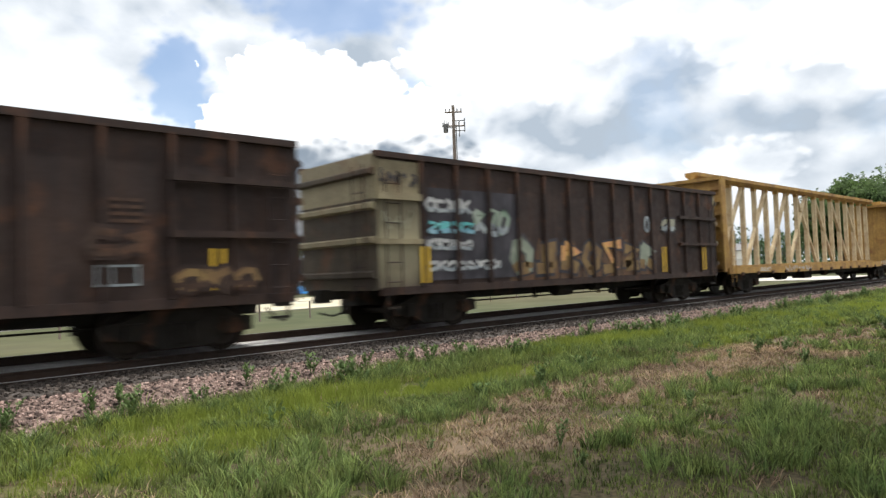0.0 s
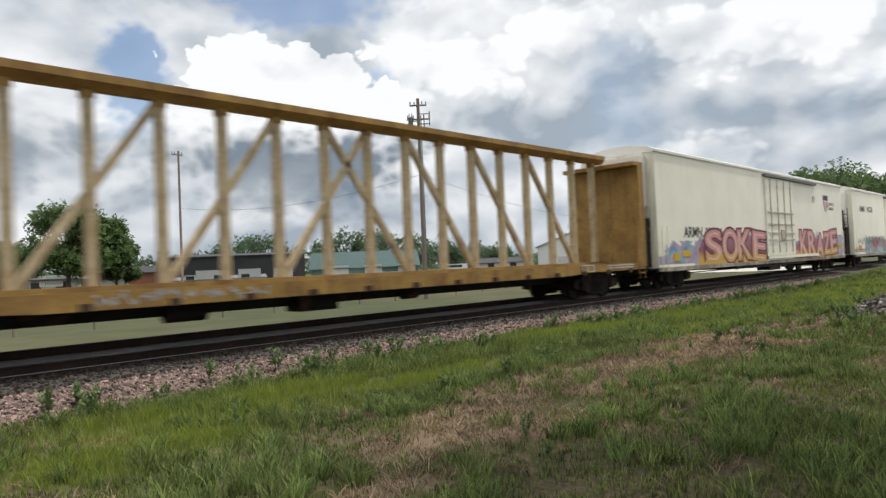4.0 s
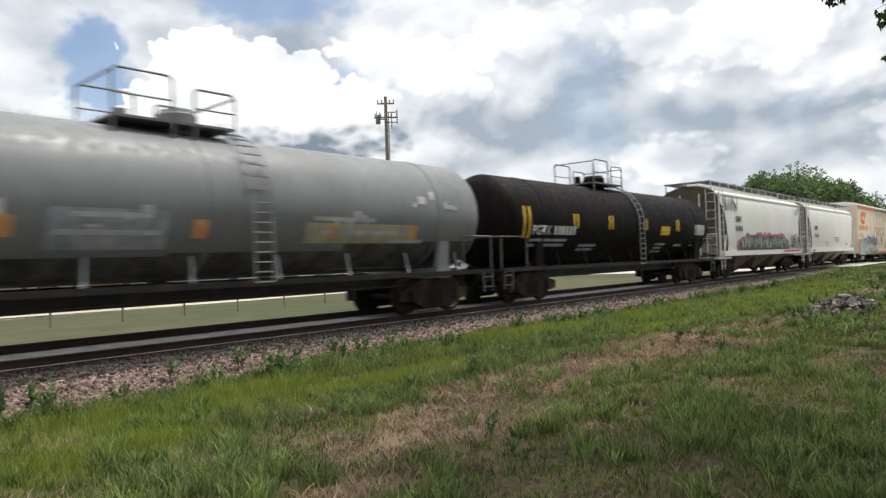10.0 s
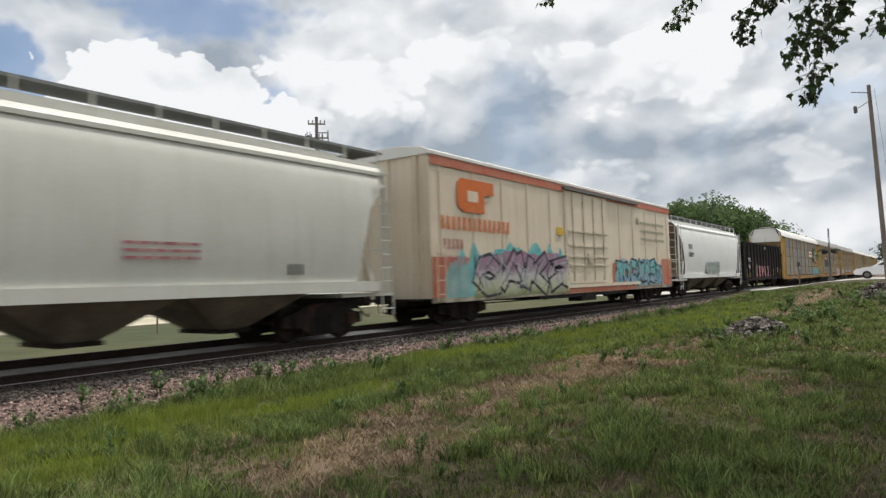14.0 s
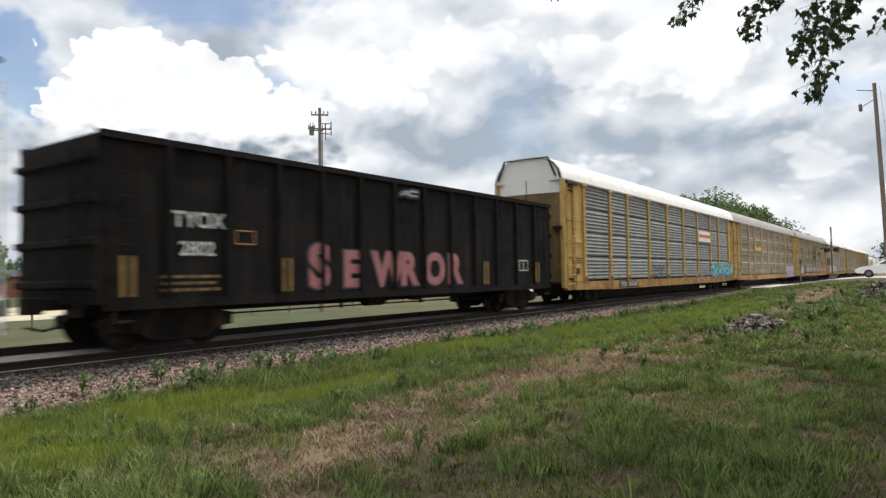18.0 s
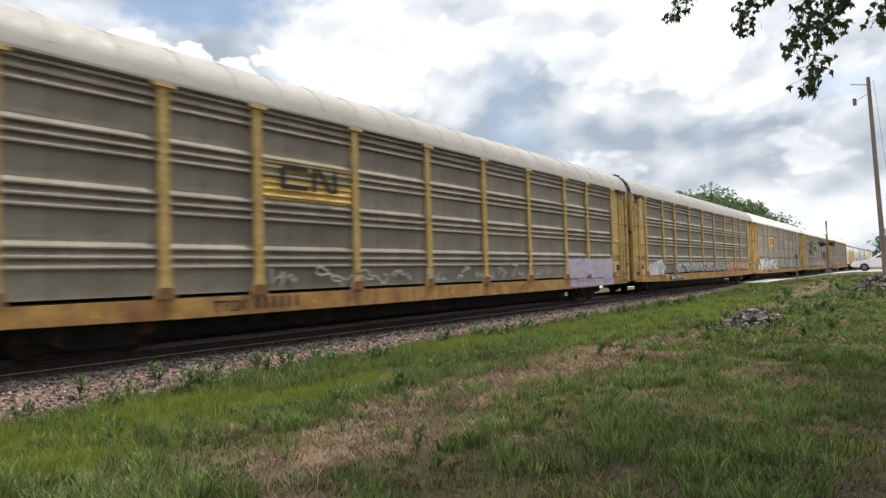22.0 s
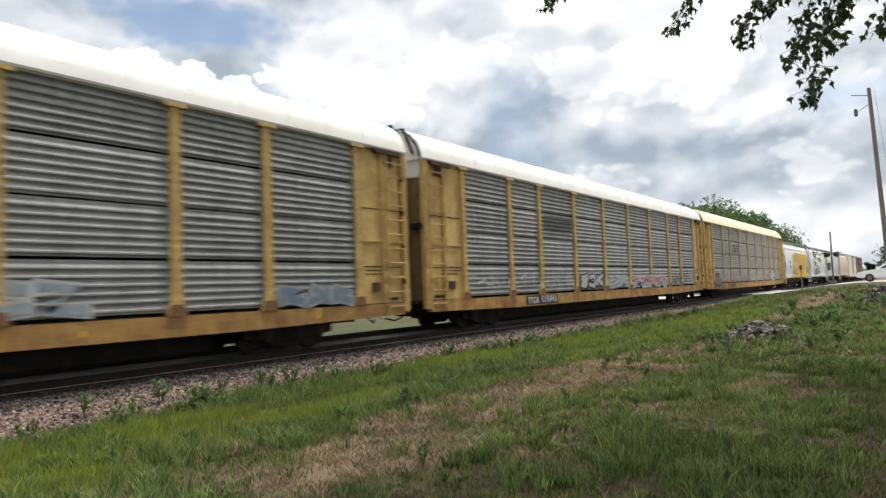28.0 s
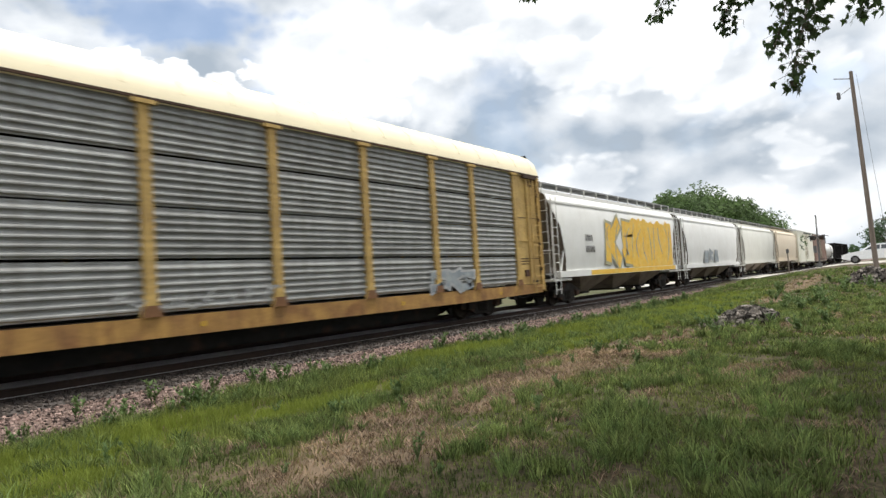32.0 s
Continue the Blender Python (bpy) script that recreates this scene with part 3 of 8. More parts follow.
def sm(a, b, v):
    t = min(max((v - a) / (b - a), 0.0), 1.0)
    return t * t * (3 - 2 * t)


def ground_z(x, y):
    """The lie of the land: a verge on this side, a lower field beyond, a rise to the road."""
    z = -0.40 - 0.16 * sm(3, 10, y)
    z -= 0.22 * sm(15, 19, y)
    rise = sm(30, 63, x) * (1 - sm(90, 130, x))
    z += rise * (1.02 * (1 - sm(4.5, 12, y)) + 0.42 * sm(4.5, 12, y) * (1 - sm(40, 70, y)))
    near = 1 - sm(40, 90, abs(x)) * 1.0
    z += near * 0.05 * noise.noise(Vector((x * 0.35, y * 0.35, 0.0))) * (1 - sm(60, 120, y))
    return z


def surface_z(x, y):
    """The ground, or the slope of crushed stone where that lies higher."""
    z = ground_z(x, y)
    if y > 9.9:
        z = max(z, -0.24 - max(11.55 - y, 0.0) * 0.213)
    return z


def land_material():
    """Soil and short grass: lush, yellow-green, dry and trodden patches by their place."""
    m = surf("verge_soil", (0.045, 0.042, 0.022), (0.085, 0.066, 0.04), 0.95, big=0.8, fine=16.0, amount=0.9, grain=0.6, bump=0.03, bump_scale=14.0, spec=0.1)
    return m


def patches(nt, c_list):
    """Mixes colours by soft round patches at x, y with radii. c_list: (x, y, rx, ry, strength, colour)."""
    N, L = nt.nodes.new, nt.links.new
    tc = N("ShaderNodeTexCoord")
    no = N("ShaderNodeTexNoise")
    no.inputs["Scale"].default_value, no.inputs["Detail"].default_value = 0.9, 5.0
    L(tc.outputs["Object"], no.inputs["Vector"])
    sep = N("ShaderNodeSeparateXYZ")
    L(tc.outputs["Object"], sep.inputs[0])

    def math_(op, a, b=0.0):
        n = N("ShaderNodeMath")
        n.operation = op
        for i, v in enumerate((a, b)):
            if isinstance(v, bpy.types.NodeSocket):
                L(v, n.inputs[i])
            else:
                n.inputs[i].default_value = v
        return n.outputs[0]

    b = nt.nodes["Principled BSDF"]
    src = b.inputs["Base Color"].links[0].from_socket
    for x, y, rx, ry, k, col in c_list:
        dx = math_("DIVIDE", math_("SUBTRACT", sep.outputs[0], x), rx)
        dy = math_("DIVIDE", math_("SUBTRACT", sep.outputs[1], y), ry)
        d = math_("ADD", math_("MULTIPLY", dx, dx), math_("MULTIPLY", dy, dy))
        d = math_("ADD", d, math_("MULTIPLY", math_("SUBTRACT", no.outputs["Fac"], 0.5), 2.4))
        f = N("ShaderNodeMapRange")
        f.interpolation_type = "SMOOTHSTEP"
        L(d, f.inputs[0])
        for i, v in zip((1, 2, 3, 4), (1.3, 0.35, 0.0, k)):
            f.inputs[i].default_value = v
        mx = N("ShaderNodeMix")
        mx.data_type = "RGBA"
        L(f.outputs[0], mx.inputs[0])
        L(src, mx.inputs[6])
        mx.inputs[7].default_value = (*col, 1)
        src = mx.outputs[2]
    for l in list(nt.links):
        if l.to_node.type == "BSDF_TRANSLUCENT":
            L(src, l.to_node.inputs[0])
    L(src, b.inputs["Base Color"])


DRY = ((4.6, 4.8, 0.9, 0.5), (6.0, 5.3, 1.0, 0.7), (7.4, 5.9, 1.2, 0.6), (8.8, 6.2, 1.2, 0.45), (8.3, 5.0, 1.0, 0.5), (10.2, 5.6, 1.8, 0.95), (12.4, 5.4, 2.0, 1.1), (14.8, 5.7, 2.1, 0.95), (16.8, 5.2, 1.9, 0.8),
       (13.4, 4.0, 0.9, 0.4), (5.6, 4.3, 0.8, 0.4), (11.3, 2.3, 1.0, 0.35), (10.8, 1.5, 0.8, 0.25), (20.1, 2.6, 1.6, 0.4), (22.0, 1.9, 1.8, 0.35), (31.0, 5.2, 5.0, 0.8), (43.0, 5.1, 7.0, 0.9), (3.4, 4.0, 0.6, 0.3))
# yellow-green grass; the last three also paint in the sunlit verge's brightness
BRIGHT = ((3.6, 8.2, 2.2, 1.2), (2.6, 7.0, 1.5, 0.8), (5.6, 8.7, 2.2, 0.9), (8.0, 7.8, 2.4, 0.7), (13.6, 9.4, 4.0, 1.0), (20.7, 8.8, 7.0, 1.3), (27.0, 7.8, 6.0, 1.4), (18.0, 6.9, 5.0, 0.8), (26.0, 6.0, 6.0, 0.9), (35.0, 7.6, 8.0, 2.0))
SOIL = land_material()
patches(SOIL.node_tree, [(x, y, rx, ry, 0.7, (0.155, 0.112, 0.078)) for x, y, rx, ry in DRY]
        + [(x, y, rx, ry, 0.5, (0.085, 0.10, 0.026)) for x, y, rx, ry in BRIGHT]
        + [(0.0, 9.9, 6.0, 0.25, 0.8, (0.30, 0.27, 0.22)), (9.0, 9.6, 5.0, 0.2, 0.6, (0.28, 0.25, 0.2))])
FIELD = surf("far_field", (0.052, 0.060, 0.029), (0.082, 0.072, 0.040), 0.95, big=0.05, fine=0.6, amount=0.8, grain=0.2, spec=0.1)


def grid(name, xs, ys, zf, material, kind="structure"):
    v = [(x, y, zf(x, y)) for x in xs for y in ys]
    k = len(ys)
    f = [(i * k + j, (i + 1) * k + j, (i + 1) * k + j + 1, i * k + j + 1) for i in range(len(xs) - 1) for j in range(k - 1)]
    me = bpy.data.meshes.new(name)
    me.from_pydata(v, [], f)
    me.materials.append(material)
    me.polygons.foreach_set("use_smooth", [True] * len(f))
    return tagged(new(name, me), kind=kind)


def spaced(*spans):
    out = []
    for a, b, s in spans:
        n = max(int(round((b - a) / s)), 1)
        out += [a + (b - a) * i / n for i in range(n)]
    return out + [spans[-1][1]]


gx = spaced((-2500, -300, 400), (-300, -40, 40), (-40, -6, 4), (-6, 30, 0.45), (30, 90, 2), (90, 200, 8), (200, 800, 60), (800, 3000, 400))
gy = spaced((-2500, -200, 400), (-200, -20, 30), (-20, 2, 1.5), (2, 20, 0.45), (20, 60, 4), (60, 400, 30), (400, 3000, 400))
ground = grid("ground", gx, gy, ground_z, SOIL)
ground.data.materials.append(FIELD)
for p in ground.data.polygons:
    if p.center.y > 17.2 or abs(p.center.x) > 300:
        p.material_index = 1
tagged(ground, "grassy trackside verge with dry patches, open green field beyond", "ground")

# bed of crushed stone: shoulder, crown, shoulder
BALLAST = surf("pink_granite_ballast", (0.165, 0.118, 0.10), (0.11, 0.08, 0.07), 0.9, big=3.0, fine=34.0, amount=0.8, grain=0.5, bump=0.03, bump_scale=26.0, spec=0.2)
BALLASTGREY = surf("oily_shaded_ballast", (0.055, 0.048, 0.045), (0.09, 0.078, 0.07), 0.9, big=1.2, fine=34.0, amount=0.8, grain=0.45, bump=0.03, bump_scale=26.0, spec=0.2)
BALLASTMID = surf("grey_ballast", (0.40, 0.39, 0.38), (0.28, 0.27, 0.265), 0.9, big=3.0, fine=40.0, amount=0.8, grain=0.5, bump=0.02, bump_scale=30.0, spec=0.2)
STONE = surf("ballast_stone", (0.255, 0.185, 0.16), (0.12, 0.082, 0.07), 0.85, big=11.0, amount=1.0, islands=0.9, spec=0.25)
X0, X1 = -160.0, 700.0
bm = B()
ext(bm, [(9.95, -0.581), (11.25, -0.304), (11.25, -0.8), (9.95, -0.8)], X0, X1)
ballast = tagged(new("ballast_bed", mesh_of("ballast_bed", bm, BALLAST)), "shoulder of pink crushed granite under the track", "ballast", kind="structure")
# tie-end strip: oil and the cars' shade both put into the stone colour
bm = B()
ext(bm, [(11.253, -0.8), (11.253, -0.303), (11.55, -0.24), (12.353, -0.215), (12.52, -0.20), (12.52, -0.8)], X0, X1)
part("track_bed", bm, BALLASTGREY, ballast, "dark grey stone along the tie ends, oil and train shade in its colour")
bm = B()
ext(bm, [(12.523, -0.8), (12.523, -0.20), (12.64, -0.09), (13.0, -0.065), (14.0, -0.06), (14.6, -0.10), (15.9, -0.62), (15.9, -0.8)], X0, X1)
part("track_bed", bm, BALLASTMID, ballast, "grey stone between the rails")

RAILSIDE = surf("rail_web_rust", (0.028, 0.018, 0.014), (0.05, 0.03, 0.022), 0.8, amount=0.8)
RAILTOP = surf("rail_polished", (0.11, 0.10, 0.095), (0.06, 0.055, 0.05), 0.55, 0.5)
PLATE = surf("tie_plate", (0.11, 0.085, 0.07), (0.16, 0.13, 0.11), 0.7, 0.2)
for y, lift in ((NEAR_RAIL, -0.02), (FAR_RAIL, FAR_LIFT)):
    rail = tagged(new("rail"), "rusty steel rail with a polished head", "rail", "rails of the track", "structure")
    z = lift
    bm = B()
    ext(bm, [(y - 0.075, z - 0.186), (y - 0.075, z - 0.175), (y - 0.012, z - 0.155), (y - 0.010, z - 0.05), (y - 0.037, z - 0.035), (y - 0.037, z - 0.004),
             (y + 0.037, z - 0.004), (y + 0.037, z - 0.035), (y + 0.010, z - 0.05), (y + 0.012, z - 0.155), (y + 0.075, z - 0.175), (y + 0.075, z - 0.186)], X0, X1)
    part("web", bm, RAILSIDE, rail)
    boxpart("running_face", (X0, X1, y - 0.030, y + 0.030, z - 0.003, z), RAILTOP, rail, "polished running surface")
    bm = B()
    x = -6.0
    while x < 60:
        bx(bm, x - 0.1, x + 0.1, y - 0.17, y - 0.08, z - 0.196, z - 0.178)
        x += 0.52
    tagged(part("tie_plates", bm, PLATE, rail, "steel tie plates"), kind="stuff")

TIE = surf("creosoted_tie", (0.06, 0.045, 0.035), (0.10, 0.08, 0.065), 0.9, stretch=(6, 1, 6), amount=0.9, vary=0.25, bump=0.006)
bm = B()
bx(bm, -0.115, 0.115, -1.3, 1.3, -0.18, 0.0)
tie_me = mesh_of("tie", bm, TIE)
track = tagged(new("track_ties"), "weathered timber ties bedded in stone", "railway ties", kind="structure")
for i in range(130):
    shared("tie", tie_me, track, pose(-6 + 0.52 * i, MID, -0.165, math.degrees(math.atan2(FAR_LIFT, 1.5)) * 0.9, 0, 0))


def scatter_mesh(name, items, material, kind="stuff", label="", category="", parent=None):
    """items: (verts Nx3 array, faces list) already placed, joined into one mesh."""
    vs, fs, o = [], [], 0
    for v, f in items:
        vs.append(v)
        fs += [tuple(i + o for i in q) for q in f]
        o += len(v)
    me = bpy.data.meshes.new(name)
    me.from_pydata(np.concatenate(vs).tolist(), [], fs)
    me.materials.append(material)
    ob = new(name, me)
    if parent:
        ob.parent = parent
    return tagged(ob, label, category, kind=kind)


def stones(n, place, size, seed):
    """Rough eight-cornered stones at places given by place(rnd) -> x, y, z."""
    rnd = np.random.RandomState(seed)
    pr = random.Random(seed)
    base = np.array([(-1, -1, -1), (1, -1, -1), (1, 1, -1), (-1, 1, -1), (-.7, -.7, 1), (.7, -.7, 1), (.7, .7, 1), (-.7, .7, 1)], float)
    faces = [(0, 3, 2, 1), (4, 5, 6, 7), (0, 1, 5, 4), (1, 2, 6, 5), (2, 3, 7, 6), (3, 0, 4, 7)]
    out = []
    for _ in range(n):
        x, y, z = place(pr)
        s = pr.uniform(*size)
        v = base * (1 + rnd.uniform(-0.35, 0.35, (8, 3))) * s * np.array([pr.uniform(.7, 1.2), pr.uniform(.6, 1.1), pr.uniform(.5, .9)])
        a, c = pr.uniform(0, 6.28), pr.uniform(-0.5, 0.5)
        ca, sa, cc, sc = math.cos(a), math.sin(a), math.cos(c), math.sin(c)
        R = np.array([[ca, -sa, 0], [sa, ca, 0], [0, 0, 1]]) @ np.array([[1, 0, 0], [0, cc, -sc], [0, sc, cc]])
        out.append((v @ R.T + np.array([x, y, z]), faces))
    return out


def shoulder(pr):
    x = -1 + 58 * pr.random() ** 1.6
    y = pr.uniform(9.9, 11.3)
    return x, y, -0.235 - (11.55 - y) * 0.213


scatter_mesh("ballast_stones", stones(24000, shoulder, (0.014, 0.032), 3), STONE, label="loose pink and grey crushed stones", category="gravel")


def tie_ends(pr):
    x = -1 + 50 * pr.random() ** 1.6
    y = pr.uniform(11.22, 12.45)
    return x, y, -0.235 + (y - 11.55) * (0.03 if y > 11.55 else 0.213)


# loose stones of the strip, coloured dark for oil and the cars' shade
scatter_mesh("stained_stones", stones(7000, tie_ends, (0.018, 0.04), 4), surf("oily_shaded_stone", (0.07, 0.058, 0.05), (0.04, 0.033, 0.03), 0.9, big=9.0, amount=1.0, islands=0.5, spec=0.15),
             label="brown stones along the tie ends, oil and train shade in their colour", category="gravel")


def strays(pr):
    x = pr.uniform(-1, 14)
    y = pr.gauss(9.85, 0.22)
    return x, y, ground_z(x, y) + 0.01


scatter_mesh("stray_stones", stones(500, strays, (0.015, 0.05), 5), STONE, label="stray stones along the foot of the bank", category="gravel")

# heaps of broken concrete and stone
RUBBLE = surf("rubble_grey", (0.17, 0.15, 0.13), (0.03, 0.025, 0.022), 0.9, big=12.0, amount=1.0, islands=0.95, bump=0.01)
for nm, cx, cy, rx, ry, hh, n, sz in (("rubble_heap", 21.2, 4.0, 1.75, 0.95, 0.42, 1100, (0.03, 0.10)), ("rubble_heap", 42.0, 1.7, 2.4, 1.2, 0.7, 1100, (0.025, 0.13))):
    def heap_place(pr, cx=cx, cy=cy, rx=rx, ry=ry, hh=hh):
        a, r = pr.uniform(0, 6.28), abs(pr.gauss(0, 0.5))
        x, y = cx + rx * r * math.cos(a), cy + ry * r * math.sin(a)
        return x, y, ground_z(x, y) + hh * max(0.03, 1 - r * r) * pr.uniform(0.2, 1)
    heap = tagged(new(nm), "low heap of broken grey stone and concrete in the grass", "rubble", "rubble heaps")
    scatter_mesh("rubble", stones(n, heap_place, sz, int(cx)), RUBBLE, parent=heap)

# gravel road over the line
ROADMAT = surf("pale_gravel_road", (0.42, 0.40, 0.36), (0.32, 0.30, 0.27), 0.95, big=0.4, fine=8.0, amount=0.7, grain=0.2)
rx_ = spaced((ROAD[0], ROAD[1], 1.0))
road = grid("road", rx_, spaced((-120, 12.2, 2.0)), lambda x, y: ground_z(x, y) + 0.05, ROADMAT)
tagged(road, "pale gravel road leading to the level crossing", "road")
road2 = grid("road", rx_, spaced((14.6, 140, 3.0)), lambda x, y: ground_z(x, y) + 0.05, ROADMAT)
tagged(road2, "pale gravel road beyond the level crossing", "road")
boxpart("crossing_panel", [(ROAD[0], ROAD[1], 11.6, 12.49, -0.2, -0.02), (ROAD[0], ROAD[1], 12.66, 13.98, -0.2, -0.02), (ROAD[0], ROAD[1], 14.16, 15.0, -0.2, -0.02)],
        surf("crossing_concrete", (0.36, 0.35, 0.33), (0.26, 0.25, 0.24), 0.9), road, "concrete crossing panels between the rails")
yard = grid("gravel_yard", spaced((10, 120, 8)), spaced((40, 62, 4)), lambda x, y: ground_z(x, y) + 0.03,
            surf("tan_yard", (0.40, 0.36, 0.27), (0.30, 0.28, 0.2), 0.95, big=0.1, fine=1.0, amount=0.8))
tagged(yard, "pale gravel yard in front of the far buildings", "yard")

# ---- grass ----
GRASS = surf("verge_grass", (0.172, 0.203, 0.056), (0.093, 0.125, 0.040), 0.8, big=0.9, fine=2.5, amount=1.0, grain=0.4, islands=0.75, transl=0.35, spec=0.15)
TUSSOCK = surf("tussock_grass", (0.10, 0.15, 0.047), (0.185, 0.225, 0.07), 0.7, big=3.6, fine=3.0, amount=1.0, grain=0.4, islands=0.7, transl=0.35, spec=0.2)
THATCH = surf("dead_grass", (0.275, 0.20, 0.13), (0.15, 0.108, 0.078), 0.9, big=0.9, fine=2.5, amount=1.0, grain=0.4, islands=0.7, transl=0.2, spec=0.1)
patches(GRASS.node_tree, [(x, y, rx, ry, 0.55, (0.24, 0.185, 0.10)) for x, y, rx, ry in DRY] + [(x, y, rx, ry, 0.7, (0.215, 0.265, 0.042)) for x, y, rx, ry in BRIGHT])


def in_patch(lst, x, y):
    return max((1 - ((x - a) / c) ** 2 - ((y - b) / d) ** 2) for a, b, c, d in lst)


def wisp(x, y, s, o=0.0):
    return noise.noise(Vector((x * s, y * s, o)))


def sward(name, tufts, spread, width, material, seed, lean=(0.15, 0.8)):
    """Bent blades in tufts; each blade is a narrow strip of a quad and a point. tufts: x, y, height, blades."""
    r = np.random.RandomState(seed)
    t = np.array(tufts)
    k = np.repeat(np.arange(len(t)), t[:, 3].astype(int))
    n = len(k)
    z = np.array([surface_z(a, b) for a, b in t[:, :2]])[k]
    rad = spread * np.sqrt(r.random_sample(n)) * np.clip(t[k, 2] / 0.15, 0.6, 1.8)
    around = r.random_sample(n) * 6.283
    bx_, by_ = t[k, 0] + rad * np.cos(around), t[k, 1] + rad * np.sin(around)
    h = np.maximum(0.035, t[k, 2] * r.uniform(0.45, 1.25, n))
    a = around + r.normal(0, 0.9, n)
    w = width * r.uniform(0.6, 1.4, n)
    ln = h * r.uniform(lean[0], lean[1], n)
    ca, sa = np.cos(a), np.sin(a)
    face = r.random_sample(n) * 6.283
    ux, uy = np.cos(face) * w, np.sin(face) * w
    mx, my = bx_ + ca * ln * 0.35, by_ + sa * ln * 0.35
    V = np.empty((n, 5, 3))
    V[:, 0] = np.stack((bx_ - ux, by_ - uy, z - 0.01), 1)
    V[:, 1] = np.stack((bx_ + ux, by_ + uy, z - 0.01), 1)
    V[:, 2] = np.stack((mx + ux * .8, my + uy * .8, z + h * 0.62), 1)
    V[:, 3] = np.stack((mx - ux * .8, my - uy * .8, z + h * 0.62), 1)
    V[:, 4] = np.stack((bx_ + ca * ln, by_ + sa * ln, z + h), 1)
    o = (np.arange(n) * 5)[:, None]
    idx = np.concatenate((o + np.array([[0, 1, 2, 3]]), o + np.array([[3, 2, 4]])), 1)
    me = bpy.data.meshes.new(name)
    me.vertices.add(n * 5)
    me.vertices.foreach_set("co", V.reshape(-1))
    me.loops.add(n * 7)
    me.loops.foreach_set("vertex_index", idx.reshape(-1))
    me.polygons.add(n * 2)
    me.polygons.foreach_set("loop_start", np.stack((np.arange(n) * 7, np.arange(n) * 7 + 4), 1).reshape(-1))
    me.update(calc_edges=True)
    me.materials.append(material)
    return new(name, me)


def tufts_in(n, xr, yr, seed, rule, bias=1.0):
    """Tufts of the stretch that the rule keeps; the rule gives a height and a count of blades."""
    pr = random.Random(seed)
    out = []
    for _ in range(n):
        x = xr[0] + (xr[1] - xr[0]) * pr.random() ** bias
        y = pr.uniform(*yr)
        if y > 3 + 6.5 * x or y < 0.02 * x - 1.5 or y > 9.95 + 0.75 * sm(2, 13, x) + 0.14 * wisp(x, y, 1.4, 51):
            continue
        got = rule(x, y, pr)
        if got:
            out.append((x, y, *got))
    return out


def carpet(x, y, pr):
    dry, bright = in_patch(DRY, x, y), in_patch(BRIGHT, x, y)
    bare = wisp(x, y, 1.1, 4) + 0.5 * wisp(x, y, 3.1, 2)
    if dry > 0 and pr.random() < 0.55 * min(dry * 2, 1) or bare < -0.30 and pr.random() < 0.8:
        return None
    h = 0.08 + 0.06 * max(0, bright) + 0.07 * wisp(x, y, 0.8, 9) + 0.06 * wisp(x, y, 2.6, 5)
    if y > 8.6:
        h += 0.06 + 0.05 * wisp(x, y, 1.7, 7)
    if y < 6.5 and bright < 0:
        h *= 0.72
    if dry > 0:
        h *= 0.75
    if x > 40:
        h *= 0.6
    return max(h, 0.03), pr.randint(3, 6)


def clump(x, y, pr):
    dry = in_patch(DRY, x, y)
    if wisp(x, y, 0.55, 13) + 0.6 * wisp(x, y, 1.6, 3) < -0.02 or dry > 0.1 and pr.random() < 0.8:
        return None
    h = pr.uniform(0.08, 0.21) + (0.05 if y > 8.6 else 0) + 0.06 * wisp(x, y, 0.9, 21)
    return h, pr.randint(28, 60)


def straw(x, y, pr):
    dry = in_patch(DRY, x, y)
    if dry < 0.02 and wisp(x, y, 0.9, 31) + 0.5 * wisp(x, y, 2.4, 8) < 0.16:
        return None
    return pr.uniform(0.05, 0.10), pr.randint(3, 6)


def reed(x, y, pr):
    if wisp(x, y, 0.5, 41) < 0.05:
        return None
    return pr.uniform(0.22, 0.36), pr.randint(4, 9)


for args, wd in (((26000, (0.3, 14.0), (0.4, 7.2), 11, carpet), 0.0042), ((17000, (-0.6, 16.0), (6.8, 10.45), 12, carpet), 0.005),
                 ((25000, (13.0, 30.0), (-1.5, 10.4), 13, carpet, 1.2), 0.008), ((15000, (28.0, 56.0), (-3.0, 10.6), 14, carpet, 1.1), 0.014)):
    tagged(sward("grass", tufts_in(*args), 0.06, wd, GRASS, args[3]), "uneven short green grass of the verge", "grass", kind="stuff")
back_rnd = random.Random(19)
behind = [(back_rnd.uniform(-9, 13), back_rnd.uniform(-8, 0.4), back_rnd.uniform(0.05, 0.13), back_rnd.randint(3, 6)) for _ in range(9000)]
behind += [(back_rnd.uniform(-9, 0.3), back_rnd.uniform(0.4, 10.3), back_rnd.uniform(0.06, 0.16), back_rnd.randint(3, 6)) for _ in range(6000)]
tagged(sward("grass", behind, 0.07, 0.007, GRASS, 19), "grass of the verge behind the viewpoint", "grass", kind="stuff")
for args, wd in (((3600, (0.5, 14.0), (0.6, 10.3), 15, clump), 0.0048), ((2600, (13.0, 32.0), (-1.0, 10.3), 16, clump, 1.2), 0.009), ((1500, (30.0, 54.0), (-2.0, 10.3), 17, clump), 0.016)):
    tagged(sward("tussocks", tufts_in(*args), 0.075, wd, TUSSOCK, args[3], (0.2, 1.1)), "taller dark green tussocks of rough grass", "grass", kind="stuff")
